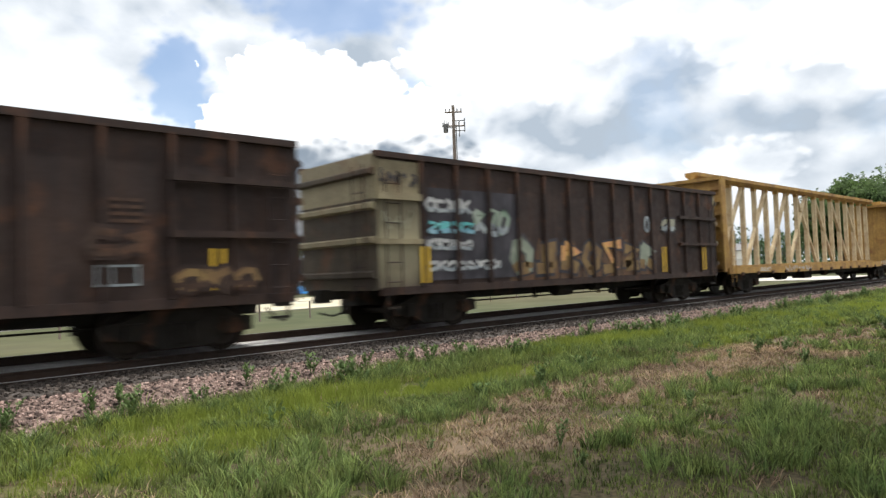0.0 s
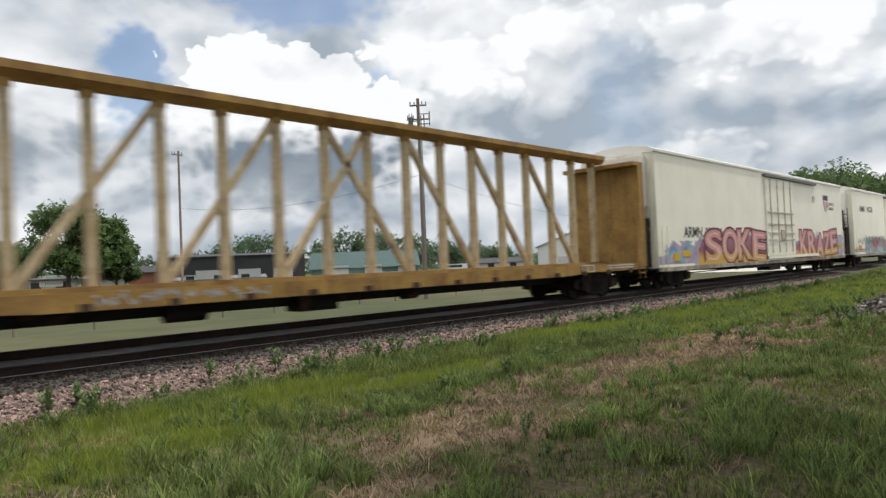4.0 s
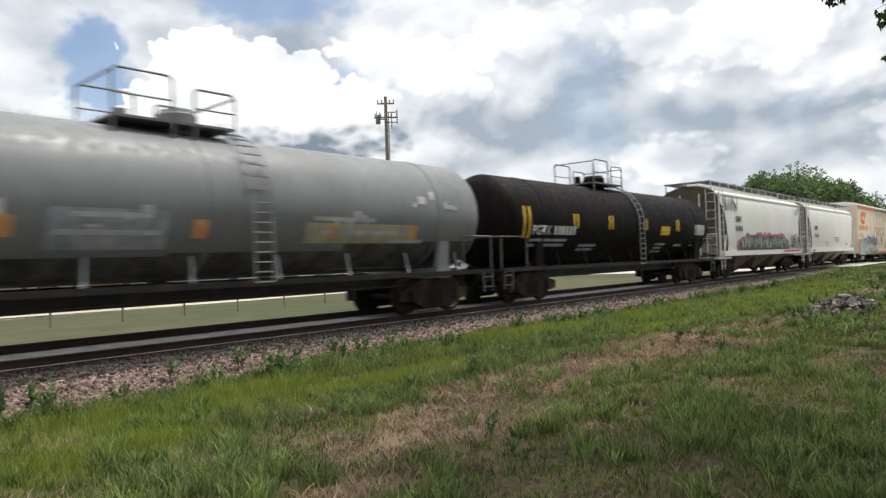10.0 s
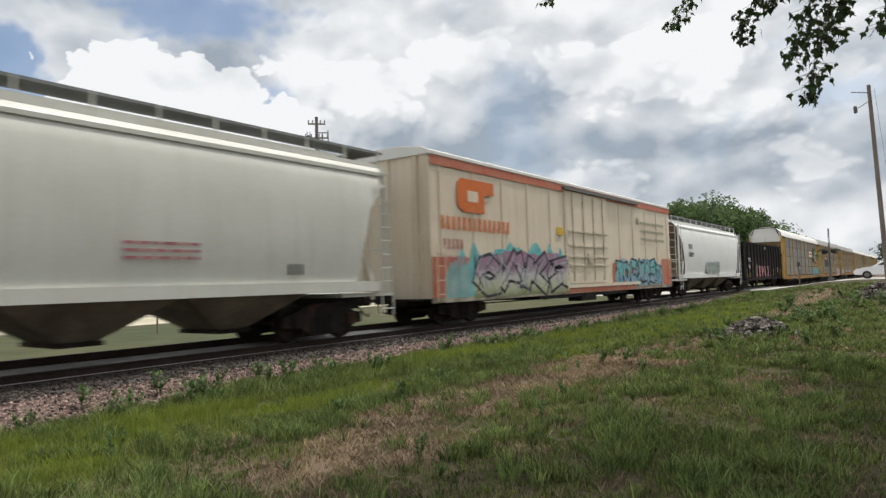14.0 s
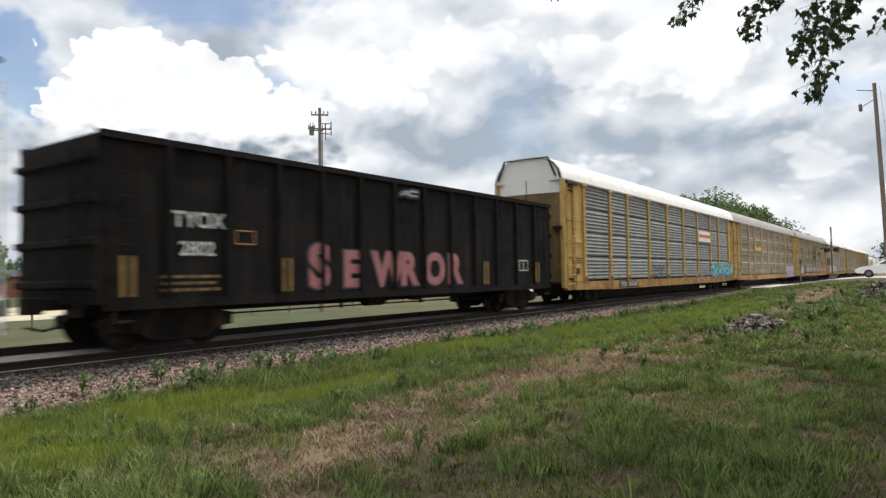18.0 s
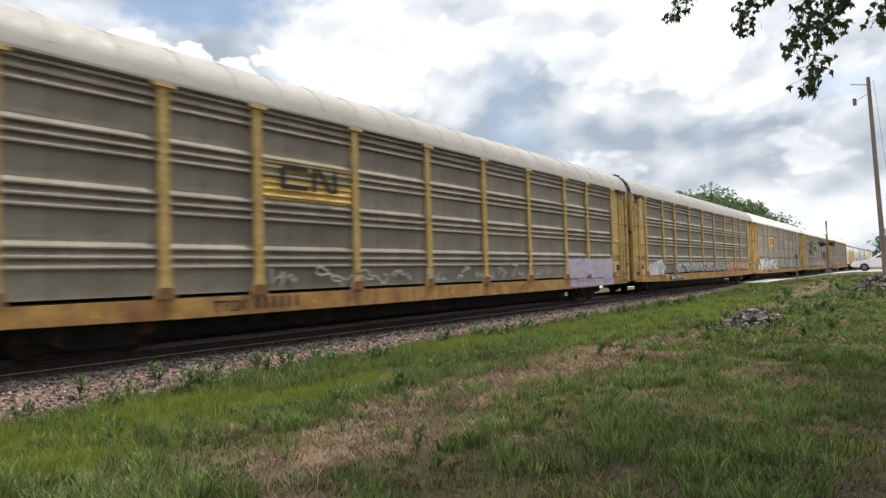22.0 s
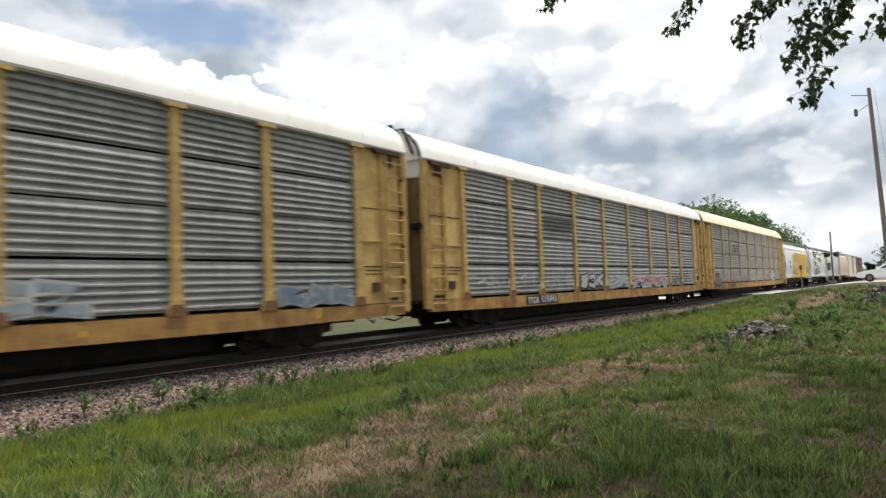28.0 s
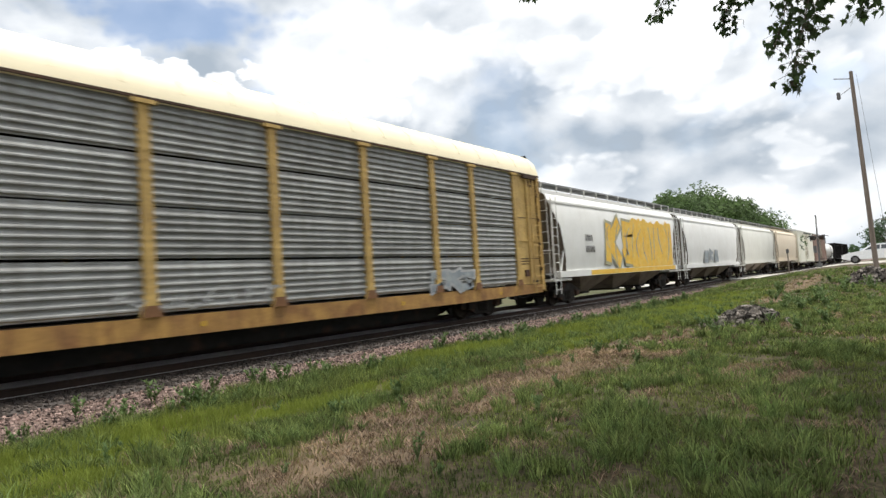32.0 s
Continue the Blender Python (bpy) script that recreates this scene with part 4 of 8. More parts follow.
for args, wd in (((19000, (0.5, 14.0), (0.4, 9.6), 21, straw), 0.0045), ((8000, (13.0, 50.0), (-1.5, 9.6), 22, straw, 1.5), 0.010)):
    tagged(sward("dead_grass", tufts_in(*args), 0.08, wd, THATCH, args[3], (0.6, 2.4)), "dead straw-coloured grass lying among the green", "dead grass", kind="stuff")
tagged(sward("seed_stalks", tufts_in(1300, (0.5, 34.0), (7.2, 10.5), 25, reed), 0.05, 0.004, GRASS, 25, (0.1, 0.5)), "thin tall stalks along the foot of the bank", "grass", kind="stuff")

# broad-leaved weeds along the foot of the bank
WEED = surf("weed_leaf", (0.09, 0.14, 0.05), (0.125, 0.18, 0.066), 0.75, big=6.0, amount=0.9, islands=0.35, transl=0.3, spec=0.2)


def weed(x, y, h, seed, n=84):
    rnd = random.Random(seed)
    ob = tagged(new("weed"), "leafy green weed growing from the verge", "weed", "weeds by the track")
    ob.location = (x, y, surface_z(x, y))
    st = B()
    lf = B()
    for s in range(rnd.randint(3, 6)):
        a, l = rnd.uniform(0, 6.28), rnd.uniform(0.15, 0.6)
        top = Vector((math.cos(a) * l * h, math.sin(a) * l * h, h * rnd.uniform(0.6, 1.0)))
        cyl(st, (0, 0, -0.02), top, 0.006, 4, 0.003)
        for k in range(n // 4):
            t = rnd.uniform(0.2, 1.0)
            p = top * t
            b = rnd.uniform(0, 6.28)
            d = Vector((math.cos(b), math.sin(b), rnd.uniform(0.2, 1.7))).normalized()
            ln, wd = h * rnd.uniform(0.16, 0.34), h * rnd.uniform(0.03, 0.07)
            sd = Vector((-d.y, d.x, 0)).normalized() * wd
            q = [lf.verts.new(v) for v in (p, p + d * ln * 0.5 + sd, p + d * ln, p + d * ln * 0.5 - sd)]
            lf.faces.new(q)
    tagged(part("stems", st, WEED, ob), kind="stuff")
    tagged(part("leaves", lf, WEED, ob), kind="stuff")
    return ob


weed_rnd = random.Random(77)
SPOTS = [(20.0, 4.7, 0.38), (22.9, 3.9, 0.5), (19.5, 4.9, 0.3), (22.5, 4.6, 0.36), (20.6, 3.3, 0.3), (24.6, 3.0, 0.5), (26.0, 2.4, 0.55), (6.5, 10.6, 0.42), (5.2, 10.55, 0.36), (3.2, 10.5, 0.34), (8.6, 10.6, 0.34), (7.7, 10.6, 0.3), (10.2, 10.6, 0.3), (4.0, 7.45, 0.32), (13.0, 5.35, 0.34),
         (13.6, 5.1, 0.26), (8.2, 6.7, 0.36), (9.6, 6.9, 0.34), (7.4, 5.9, 0.24), (23.5, 5.3, 0.4), (20.5, 5.2, 0.36), (27.0, 3.4, 0.55), (30.0, 3.1, 0.6), (33.0, 2.2, 0.6),
         (25.2, 3.6, 0.4), (38.0, 2.6, 0.7), (36.0, 1.6, 0.7), (6.9, 8.0, 0.2), (10.9, 5.9, 0.24), (12.0, 4.2, 0.28), (9.2, 4.4, 0.25)]
for _ in range(110):
    SPOTS.append((weed_rnd.uniform(0, 36), weed_rnd.uniform(9.5, 10.35), weed_rnd.uniform(0.2, 0.48)))
for _ in range(30):
    SPOTS.append((weed_rnd.uniform(17, 42), weed_rnd.uniform(0.8, 5.6), weed_rnd.uniform(0.25, 0.6)))
for _ in range(16):
    SPOTS.append((weed_rnd.uniform(4, 17), weed_rnd.uniform(3.2, 9.0), weed_rnd.uniform(0.14, 0.28)))
for i, (x, y, h) in enumerate(SPOTS):
    weed(x, y, h, 100 + i)
# ---- the train ----
CARS = []          # (car, place of its leading end along the line at the start)
WHEELSETS = []


def car_root(name, u, label, category, group="freight cars of the train"):
    ob = tagged(new(name), label, category, group)
    ob.location = (u, MID, 0)
    CARS.append((ob, u))
    return ob


def truck_meshes():
    bm = B()
    for s in (-1, 1):
        y = s * 1.0
        a, b = y - 0.08, y + 0.08
        outline = [(-1.35, 0.36), (-1.35, 0.62), (-1.05, 0.66), (-0.72, 0.80), (-0.3, 0.90), (0.3, 0.90), (0.72, 0.80), (1.05, 0.66), (1.35, 0.62), (1.35, 0.36), (1.1, 0.34), (0.75, 0.30),
                   (0.48, 0.14), (-0.48, 0.14), (-0.75, 0.30), (-1.1, 0.34)]
        prism(bm, [(x, a, z) for x, z in outline], (0, b - a, 0))
        for x in (-0.88, 0.88):
            bx(bm, x - 0.16, x + 0.16, y - 0.12 * (s < 0) - 0.02, y + 0.12 * (s > 0) + 0.02, 0.32, 0.62)
            cyl(bm, (x, y, 0.457), (x, y + s * 0.17, 0.457), 0.13, 10)
        for x in (-0.2, 0.0, 0.2):
            cyl(bm, (x, y + s * 0.06, 0.22), (x, y + s * 0.06, 0.58), 0.085, 8)
    bx(bm, -0.22, 0.22, -1.05, 1.05, 0.55, 0.80)
    bx(bm, -0.3, 0.3, -0.35, 0.35, 0.80, 0.92)
    frame_me = mesh_of("truck", bm, STEEL)
    bm = B()
    cyl(bm, (0, -1.0, 0), (0, 1.0, 0), 0.085, 10)
    for s in (-1, 1):
        y = s * 0.75
        lathe(bm, [(y - 0.07 * s, 0.12), (y - 0.07 * s, 0.36), (y - 0.07 * s, 0.485), (y - 0.04 * s, 0.485), (y - 0.03 * s, 0.462), (y + 0.065 * s, 0.455), (y + 0.07 * s, 0.40), (y + 0.03 * s, 0.36), (y + 0.03 * s, 0.18), (y + 0.08 * s, 0.14), (y + 0.08 * s, 0.1)], (0, 0, 0), "Y", 28)
        # a chalked mark on the wheel plate that shows its turning
        bx(bm, 0.2, 0.33, y + 0.03 * s - 0.004, y + 0.03 * s + 0.004, -0.03, 0.03)
    return frame_me, mesh_of("wheelset", bm, WHEEL)


TRUCK_ME, WHEELSET_ME = truck_meshes()


def truck(parent, x):
    tr = shared("truck", TRUCK_ME, parent, pose(x, 0, 0), "cast steel truck with coil springs")
    for s in (-0.88, 0.88):
        w = shared("wheelset", WHEELSET_ME, tr, pose(s, 0, 0.457))
        WHEELSETS.append((w, s))
    return tr


def coupler(parent, x, s):
    bm = B()
    bx(bm, min(x, x + s * 0.62), max(x, x + s * 0.62), -0.09, 0.09, 0.78, 0.98)
    bx(bm, min(x + s * 0.5, x + s * 0.82), max(x + s * 0.5, x + s * 0.82), -0.17, 0.13, 0.72, 1.02)
    part("coupler", bm, STEEL, parent)
    bm = B()
    p = [Vector((x + s * 0.1, -0.35, 0.72)), Vector((x + s * 0.3, -0.36, 0.5)), Vector((x + s * 0.55, -0.28, 0.42)), Vector((x + s * 0.8, -0.1, 0.5))]
    for a, b in zip(p, p[1:]):
        cyl(bm, a, b, 0.025, 5)
    part("air_hose", bm, BLACK, parent)


def ladder(parent, x, y, z0, z1, material, w=0.4, n=None, along="x", r=0.012):
    """Two stiles and rungs, standing off a side (along x) or an end (along y)."""
    bm = B()
    n = n or max(2, int((z1 - z0) / 0.4))
    d = Vector((1, 0, 0)) if along == "x" else Vector((0, 1, 0))
    o = Vector((x, y, 0))
    for s in (-w / 2, w / 2):
        cyl(bm, o + d * s + Vector((0, 0, z0)), o + d * s + Vector((0, 0, z1)), r * 1.5, 5)
    for i in range(n):
        z = z0 + (z1 - z0) * (i + 0.5) / n
        cyl(bm, o - d * w / 2 + Vector((0, 0, z)), o + d * w / 2 + Vector((0, 0, z)), r, 5)
    return part("ladder", bm, material, parent)


def running_gear(ob, L, inset=1.75, rod=True, sill_w=0.35, sill=(0.62, 1.0)):
    boxpart("centre_sill", (0.3, L - 0.3, -sill_w, sill_w, *sill), BLACK, ob)
    truck(ob, inset + 0.4)
    truck(ob, L - inset - 0.4)
    coupler(ob, 0.2, -1)
    coupler(ob, L - 0.2, 1)
    if rod:
        bm = B()
        cyl(bm, (inset + 1.5, -0.55, 0.55), (L - inset - 1.5, -0.55, 0.55), 0.022, 5)
        for x in (L * 0.4, L * 0.6):
            bx(bm, x - 0.03, x + 0.03, -0.6, -0.5, 0.5, 0.8)
        part("brake_rod", bm, STEEL, ob)
        bm = B()
        cyl(bm, (L * 0.44, -0.75, 0.72), (L * 0.44 + 0.75, -0.75, 0.72), 0.2, 12)
        part("air_reservoir", bm, STEEL, ob)
        bm = B()
        cyl(bm, (L * 0.56, -0.7, 0.75), (L * 0.56 + 0.45, -0.7, 0.75), 0.15, 12)
        part("brake_cylinder", bm, STEEL, ob)


def gondola(u, L, mat, top, label, end_mat=None, post_n=13, z0=0.98, inset=1.75):
    ob = car_root("gondola_car", u, label, "gondola car")
    end_mat = end_mat or mat
    W, F0 = 1.52, 1.1
    boxpart("floor", (0.15, L - 0.15, -W + 0.1, W - 0.1, F0, F0 + 0.1), RUSTY, ob)
    bm = B()
    bx(bm, 0.12, L - 0.12, -W, -W + 0.05, z0, top - 0.12)
    part("side_sheet", bm, mat, ob)
    bm = B()
    bx(bm, 0.12, L - 0.12, W - 0.05, W, z0, top - 0.12)
    part("side_sheet", bm, mat, ob)
    for s in (-1, 1):
        y0, y1 = (-W - 0.08, -W + 0.08) if s < 0 else (W - 0.08, W + 0.08)
        boxpart("top_chord", (0.0, L, y0, y1, top - 0.13, top), mat, ob)
        boxpart("side_sill", (0.1, L - 0.1, y0 + 0.02, y1 - 0.02, z0 - 0.12, z0 + 0.06), mat, ob)
    bm = B()
    yy = -W
    prism(bm, [(-0.055, yy, z0), (0.055, yy, z0), (0.04, yy - 0.085, z0 + 0.05), (-0.04, yy - 0.085, z0 + 0.05)], (0, 0, top - 0.14 - z0))
    post_me = mesh_of("side_post", bm, mat)
    xs = [1.35 + (L - 2.7) * i / (post_n - 1) for i in range(post_n)]
    for x in xs:
        shared("side_post", post_me, ob, pose(x, 0, 0))
        shared("side_post", post_me, ob, pose(x, 0, 0, 0, 0, 180))
    for s, x in ((-1, 0.0), (1, L)):
        low = GRIMECREAM if end_mat is CREAM else end_mat
        xa, xb = (x - 0.02, x + 0.1) if s < 0 else (x - 0.1, x + 0.02)
        boxpart("end_sheet", (xa, xb, -W, W, z0, 3.02), low, ob, "grimy lower end sheet")
        boxpart("end_sheet", (xa, xb, -W, W, 3.02, top - 0.05), end_mat, ob)
        for k in range(4):
            z = z0 + 0.35 + k * (top - z0 - 0.5) / 3.4
            bm = B()
            prism(bm, [(x, -W - 0.02, z - 0.1), (x + s * 0.13, -W - 0.02, z - 0.05), (x + s * 0.13, -W - 0.02, z + 0.05), (x, -W - 0.02, z + 0.1)], (0, 2 * W + 0.04, 0))
            part("end_rib", bm, end_mat if k in (1, 2) else low, ob)
        lx = x + 0.45 if s < 0 else x - 0.45
        ladder(ob, lx, -W - 0.09, z0 - 0.05, top - 0.5, mat, 0.42)
        ladder(ob, x + s * 0.16, -W + 0.4, z0 - 0.1, top - 0.3, mat, 0.42, along="y")
    boxpart("step", [(0.25, 0.65, -W - 0.05, -W + 0.05, 0.55, 0.6), (L - 0.65, L - 0.25, -W - 0.05, -W + 0.05, 0.55, 0.6), (0.25, 0.29, -W - 0.05, -W, 0.58, 0.98), (L - 0.29, L - 0.25, -W - 0.05, -W, 0.58, 0.98)], STEEL, ob)
    running_gear(ob, L, inset)
    return ob, W


def reflectors(ob, xs, y, z, n=2, h=0.62, material=None):
    for x in xs:
        boxpart("reflector", [(x + i * 0.2, x + i * 0.2 + 0.08, y - 0.004, y + 0.004, z, z + h) for i in range(n)], material or STRIPE, ob, "yellow reflective strips")


# leading gondola, most of it already past
g, W = gondola(-9.3, 16.3, BROWN, 4.05, "dark brown steel gondola car with rust and grime")
reflectors(g, (14.45,), -W - 0.10, 1.15, 2, 0.75)
yf = -W - 0.004
boxpart("placard", [(12.55, 13.25, yf - 0.01, yf, 1.28, 1.32), (12.55, 13.25, yf - 0.01, yf, 1.6, 1.64), (12.55, 12.59, yf - 0.01, yf, 1.28, 1.64), (13.2, 13.25, yf - 0.01, yf, 1.28, 1.64), (12.8, 12.83, yf - 0.01, yf, 1.28, 1.64)], P_GREY, g)
lines(g, 12.8, 13.3, 2.7, 4, RUSTY, yf, 0.06, 0.12, 3)
boxpart("reinforcing_rail", [(13.75, 16.2, -W - 0.13, -W - 0.02, 3.1, 3.22), (13.75, 16.2, -W - 0.13, -W - 0.02, 2.1, 2.22)], BROWN, g)
graffiti(g, 12.4, 13.4, 1.75, 2.25, yf - 0.1, 2, RUSTY, RUSTY, BROWN, seed=3)
graffiti(g, 13.8, 15.4, 1.15, 1.6, yf - 0.1, 3, P_OCHRE, RUSTY, BROWN, seed=4)

# second gondola: cream end, murky lettering along the side
g, W = gondola(8.94, 16.35, BROWN, 4.08, "dark brown gondola car with a faded cream end and graffiti", CREAM)
yf = -W
boxpart("end_panel", (0.05, 1.28, -W - 0.035, -W - 0.012, 3.0, 3.9), CREAM, g, "faded cream panel at the car's end")
boxpart("end_panel", (0.05, 1.28, -W - 0.035, -W - 0.012, 1.0, 3.0), fade("cream_under_grime", ((0.9, (0.07, 0.055, 0.042)), (1.5, (0.24, 0.21, 0.14)), (2.0, (0.30, 0.27, 0.18)), (3.0, (0.16, 0.135, 0.09)))), g, "cream panel under grime")
boxpart("end_panel_rib", [(0.0, 1.28, -W - 0.12, -W - 0.03, 3.0, 3.16), (0.0, 1.28, -W - 0.12, -W - 0.03, 2.0, 2.12)], CREAM, g)
scribble(g, 0.15, 1.2, 3.3, 3.7, yf - 0.04, P_DARK, 8, 5, 0.06)
scribble(g, 0.2, 1.15, 2.3, 2.8, yf - 0.04, P_OLIVE, 9, 3, 0.05)
reflectors(g, (1.22, 15.0, 12.1), -W - 0.10, 1.1, 2, 0.85)
for i in range(3):
    x0 = 1.5 + i * 1.1
    boxpart("graffiti_ground", (x0 + 0.06, x0 + 1.0, yf - 0.016, yf - 0.012, 1.15, 3.35), P_DARK, g)
graffiti(g, 1.5, 3.0, 2.75, 3.15, yf - 0.016, 5, P_WHITE, P_GREY, P_DARK, seed=11)
graffiti(g, 1.5, 3.1, 2.25, 2.6, yf - 0.016, 4, P_TEAL, P_BLUE, P_DARK, seed=12)
graffiti(g, 1.5, 3.0, 1.85, 2.15, yf - 0.016, 6, P_WHITE, P_GREY, P_DARK, seed=13)
graffiti(g, 1.5, 4.0, 1.35, 1.65, yf - 0.016, 8, P_WHITE, P_GREY, P_DARK, seed=14)
graffiti(g, 3.1, 4.4, 2.2, 3.0, yf - 0.016, 3, P_GREEN, P_GREY, P_DARK, seed=15)
cols = (P_SAGE, P_OCHRE, P_AMBER, P_OCHRE, P_AMBER, P_OCHRE, P_SAGE)
P_RUSSET = spray("spray_russet", (0.13, 0.065, 0.035), (0.07, 0.045, 0.032), other=(0.16, 0.11, 0.05))
for i, c in enumerate(cols):
    x0 = 4.4 + i * 1.07
    paint_patch(g, x0, x0 + 0.98, 1.05, 2.25, yf - 0.006, P_RUSSET, 320 + i, 0.3)
    graffiti(g, x0 + 0.03, x0 + 0.95, 1.1, 2.2, yf - 0.012, 1, c, P_OCHRE, P_DARK, seed=20 + i)
lettering(g, "0", 11.15, 2.45, 0.75, P_GREY, yf - 0.012)
graffiti(g, 12.3, 13.2, 2.5, 3.0, yf - 0.012, 2, P_OLIVE, P_GREY, P_DARK, seed=31)
boxpart("reinforcing_rail", [(13.4, 16.2, -W - 0.13, -W - 0.02, 2.95, 3.06), (13.4, 16.2, -W - 0.13, -W - 0.02, 2.0, 2.1)], BROWN, g)


BEAMPALE = surf("faded_beam_paint", (0.52, 0.43, 0.28), (0.36, 0.26, 0.14), 0.7, big=1.6, amount=0.9, streak=0.6, streak_col=(0.20, 0.12, 0.06), rust=0.5)
DECKGRIME = surf("lumber_car_deck", (0.10, 0.075, 0.05), (0.055, 0.04, 0.03), 0.9, amount=0.9, rust=0.4)


def centerbeam(u, L, label):
    ob = car_root("centerbeam_car", u, label, "flat car")
    W = 1.5
    boxpart("deck", (0.0, L, -W + 0.03, W - 0.03, 1.0, 1.09), DECKGRIME, ob)
    for s in (-1, 1):
        bm = B()
        a, b = (-W - 0.06, -W + 0.02) if s < 0 else (W - 0.02, W + 0.06)
        prism(bm, [(0.0, a, 1.12), (L, a, 1.12), (L, a, 0.88), (L - 3.6, a, 0.88), (L - 5.0, a, 0.81), (5.0, a, 0.81), (3.6, a, 0.88), (0.0, a, 0.88)], (0, b - a, 0))
        part("side_sill", bm, YELLOW, ob)
    # bulkheads
    for s, x in ((-1, 0.0), (1, L)):
        blk = boxpart("bulkhead", (min(x, x - s * 0.12), max(x, x - s * 0.12), -W + 0.05, W - 0.05, 0.98, 4.62), YELLOW, ob, "yellow bulkhead with horizontal ribs")
        for k in range(7):
            z = 1.3 + k * 0.5
            boxpart("rib", (x - 0.02, x + 0.16, -W + 0.12, W - 0.12, z - 0.05, z + 0.05) if s > 0 else (x - 0.16, x + 0.02, -W + 0.12, W - 0.12, z - 0.05, z + 0.05), YELLOW, blk)
        for y in (-W, W - 0.1):
            bm = B()
            pts = [(x + s * 0.2, y, 0.98), (x - s * 0.40, y, 0.98), (x - s * 0.16, y, 2.2), (x - s * 0.16, y, 4.64), (x + s * 0.2, y, 4.64)]
            prism(bm, pts, (0, 0.1, 0))
            part("bulkhead_side", bm, YELLOW, ob)
        bm = B()
        bx(bm, min(x - s * 0.5, x + s * 0.2), max(x - s * 0.5, x + s * 0.2), -W, W, 4.64, 4.78)
        part("bulkhead_cap", bm, YELLOW, ob)
    # centre partition
    bm = B()
    prism(bm, [(0.3, -0.26, 5.13), (0.3, 0.26, 5.13), (0.3, 0.26, 4.98), (0.3, 0.1, 4.84), (0.3, -0.1, 4.84), (0.3, -0.26, 4.98)], (L - 0.6, 0, 0))
    part("top_chord", bm, YELLOW, ob, "heavy yellow top beam")
    bm = B()
    bx(bm, 0.3, L - 0.3, -0.14, 0.14, 1.092, 1.2)
    part("bottom_chord", bm, YELLOW, ob)
    n = 17
    xs = [L / 2 + (i - 8.5) * 1.335 for i in range(n + 1)]
    bm = B()
    prism(bm, [(-0.085, -0.10, 1.0), (0.085, -0.10, 1.0), (0.085, 0.10, 1.0), (-0.085, 0.10, 1.0)], (0, 0, 3.9))
    post_me = mesh_of("partition_post", bm, BEAMPALE)
    for x in xs:
        shared("partition_post", post_me, ob, pose(x, 0, 0))
    # braces fall away from the middle, two bays each
    for top, bot in ((8, 10), (10, 12), (12, 14), (14, 16), (9, 7), (7, 5), (5, 3), (3, 1)):
        bm = B()
        p, q = Vector((xs[bot], 0, 1.1)), Vector((xs[top], 0, 4.86))
        d = (q - p).normalized()
        o = Vector((-d.z, 0, d.x)) * 0.075
        e = Vector((0, -0.07, 0))
        prism(bm, [p - o + e, p + o + e, q + o + e, q - o + e], (0, 0.14, 0))
        part("brace", bm, BEAMPALE, ob)
    for i, x in enumerate(xs):
        boxpart("gusset", [(x - 0.12, x + 0.12, -0.11, 0.11, 4.70, 4.85)], YELLOW, ob)
    # winches and small fittings along the sill
    bm = B()
    bx(bm, -0.09, 0.09, -W - 0.12, -W - 0.05, 0.80, 0.93)
    win_me = mesh_of("winch", bm, RUSTY)
    for i in range(16):
        shared("winch", win_me, ob, pose(1.2 + (L - 2.4) * i / 15, 0, 0), "rusty strap winch")
    boxpart("placard", [(L - 4.3, L - 3.5, -W - 0.075, -W - 0.062, 0.9, 0.93), (L - 4.3, L - 3.5, -W - 0.075, -W - 0.062, 1.1, 1.13), (L - 4.3, L - 4.27, -W - 0.075, -W - 0.062, 0.9, 1.13), (L - 3.53, L - 3.5, -W - 0.075, -W - 0.062, 0.9, 1.13), (L - 3.92, L - 3.89, -W - 0.075, -W - 0.062, 0.9, 1.13)], INKWHITE, ob)
    bars(ob, 3.0, 0.92, 0.17, 9, INKWHITE, -W - 0.062)
    scribble(ob, 5.6, 9.0, 0.86, 1.08, -W - 0.06, P_WHITE, 17, 12, 0.035)
    lines(ob, L - 2.6, L - 0.9, 1.05, 2, INKWHITE, -W - 0.062, 0.04, 0.08, 4)
    for x in (0.35, L - 0.35):
        ladder(ob, x, -W - 0.1, 0.55, 2.6, YELLOW, 0.4)
    running_gear(ob, L, 2.2, rod=False, sill_w=0.3, sill=(0.55, 1.02))
    bm = B()
    cyl(bm, (L * 0.3, -0.5, 0.62), (L * 0.3 + 0.8, -0.5, 0.62), 0.2, 10)
    part("air_reservoir", bm, STEEL, ob)
    boxpart("brake_valve", (L * 0.42, L * 0.42 + 1.0, -0.7, -0.1, 0.42, 0.78), STEEL, ob)
    bm = B()
    cyl(bm, (L * 0.55, -0.5, 0.62), (L * 0.55 + 0.5, -0.5, 0.62), 0.14, 10)
    part("brake_cylinder", bm, STEEL, ob)
    return ob


centerbeam(26.25, 25.0, "empty yellow centerbeam lumber car with open truss")
centerbeam(52.42, 24.5, "second empty yellow centerbeam lumber car")


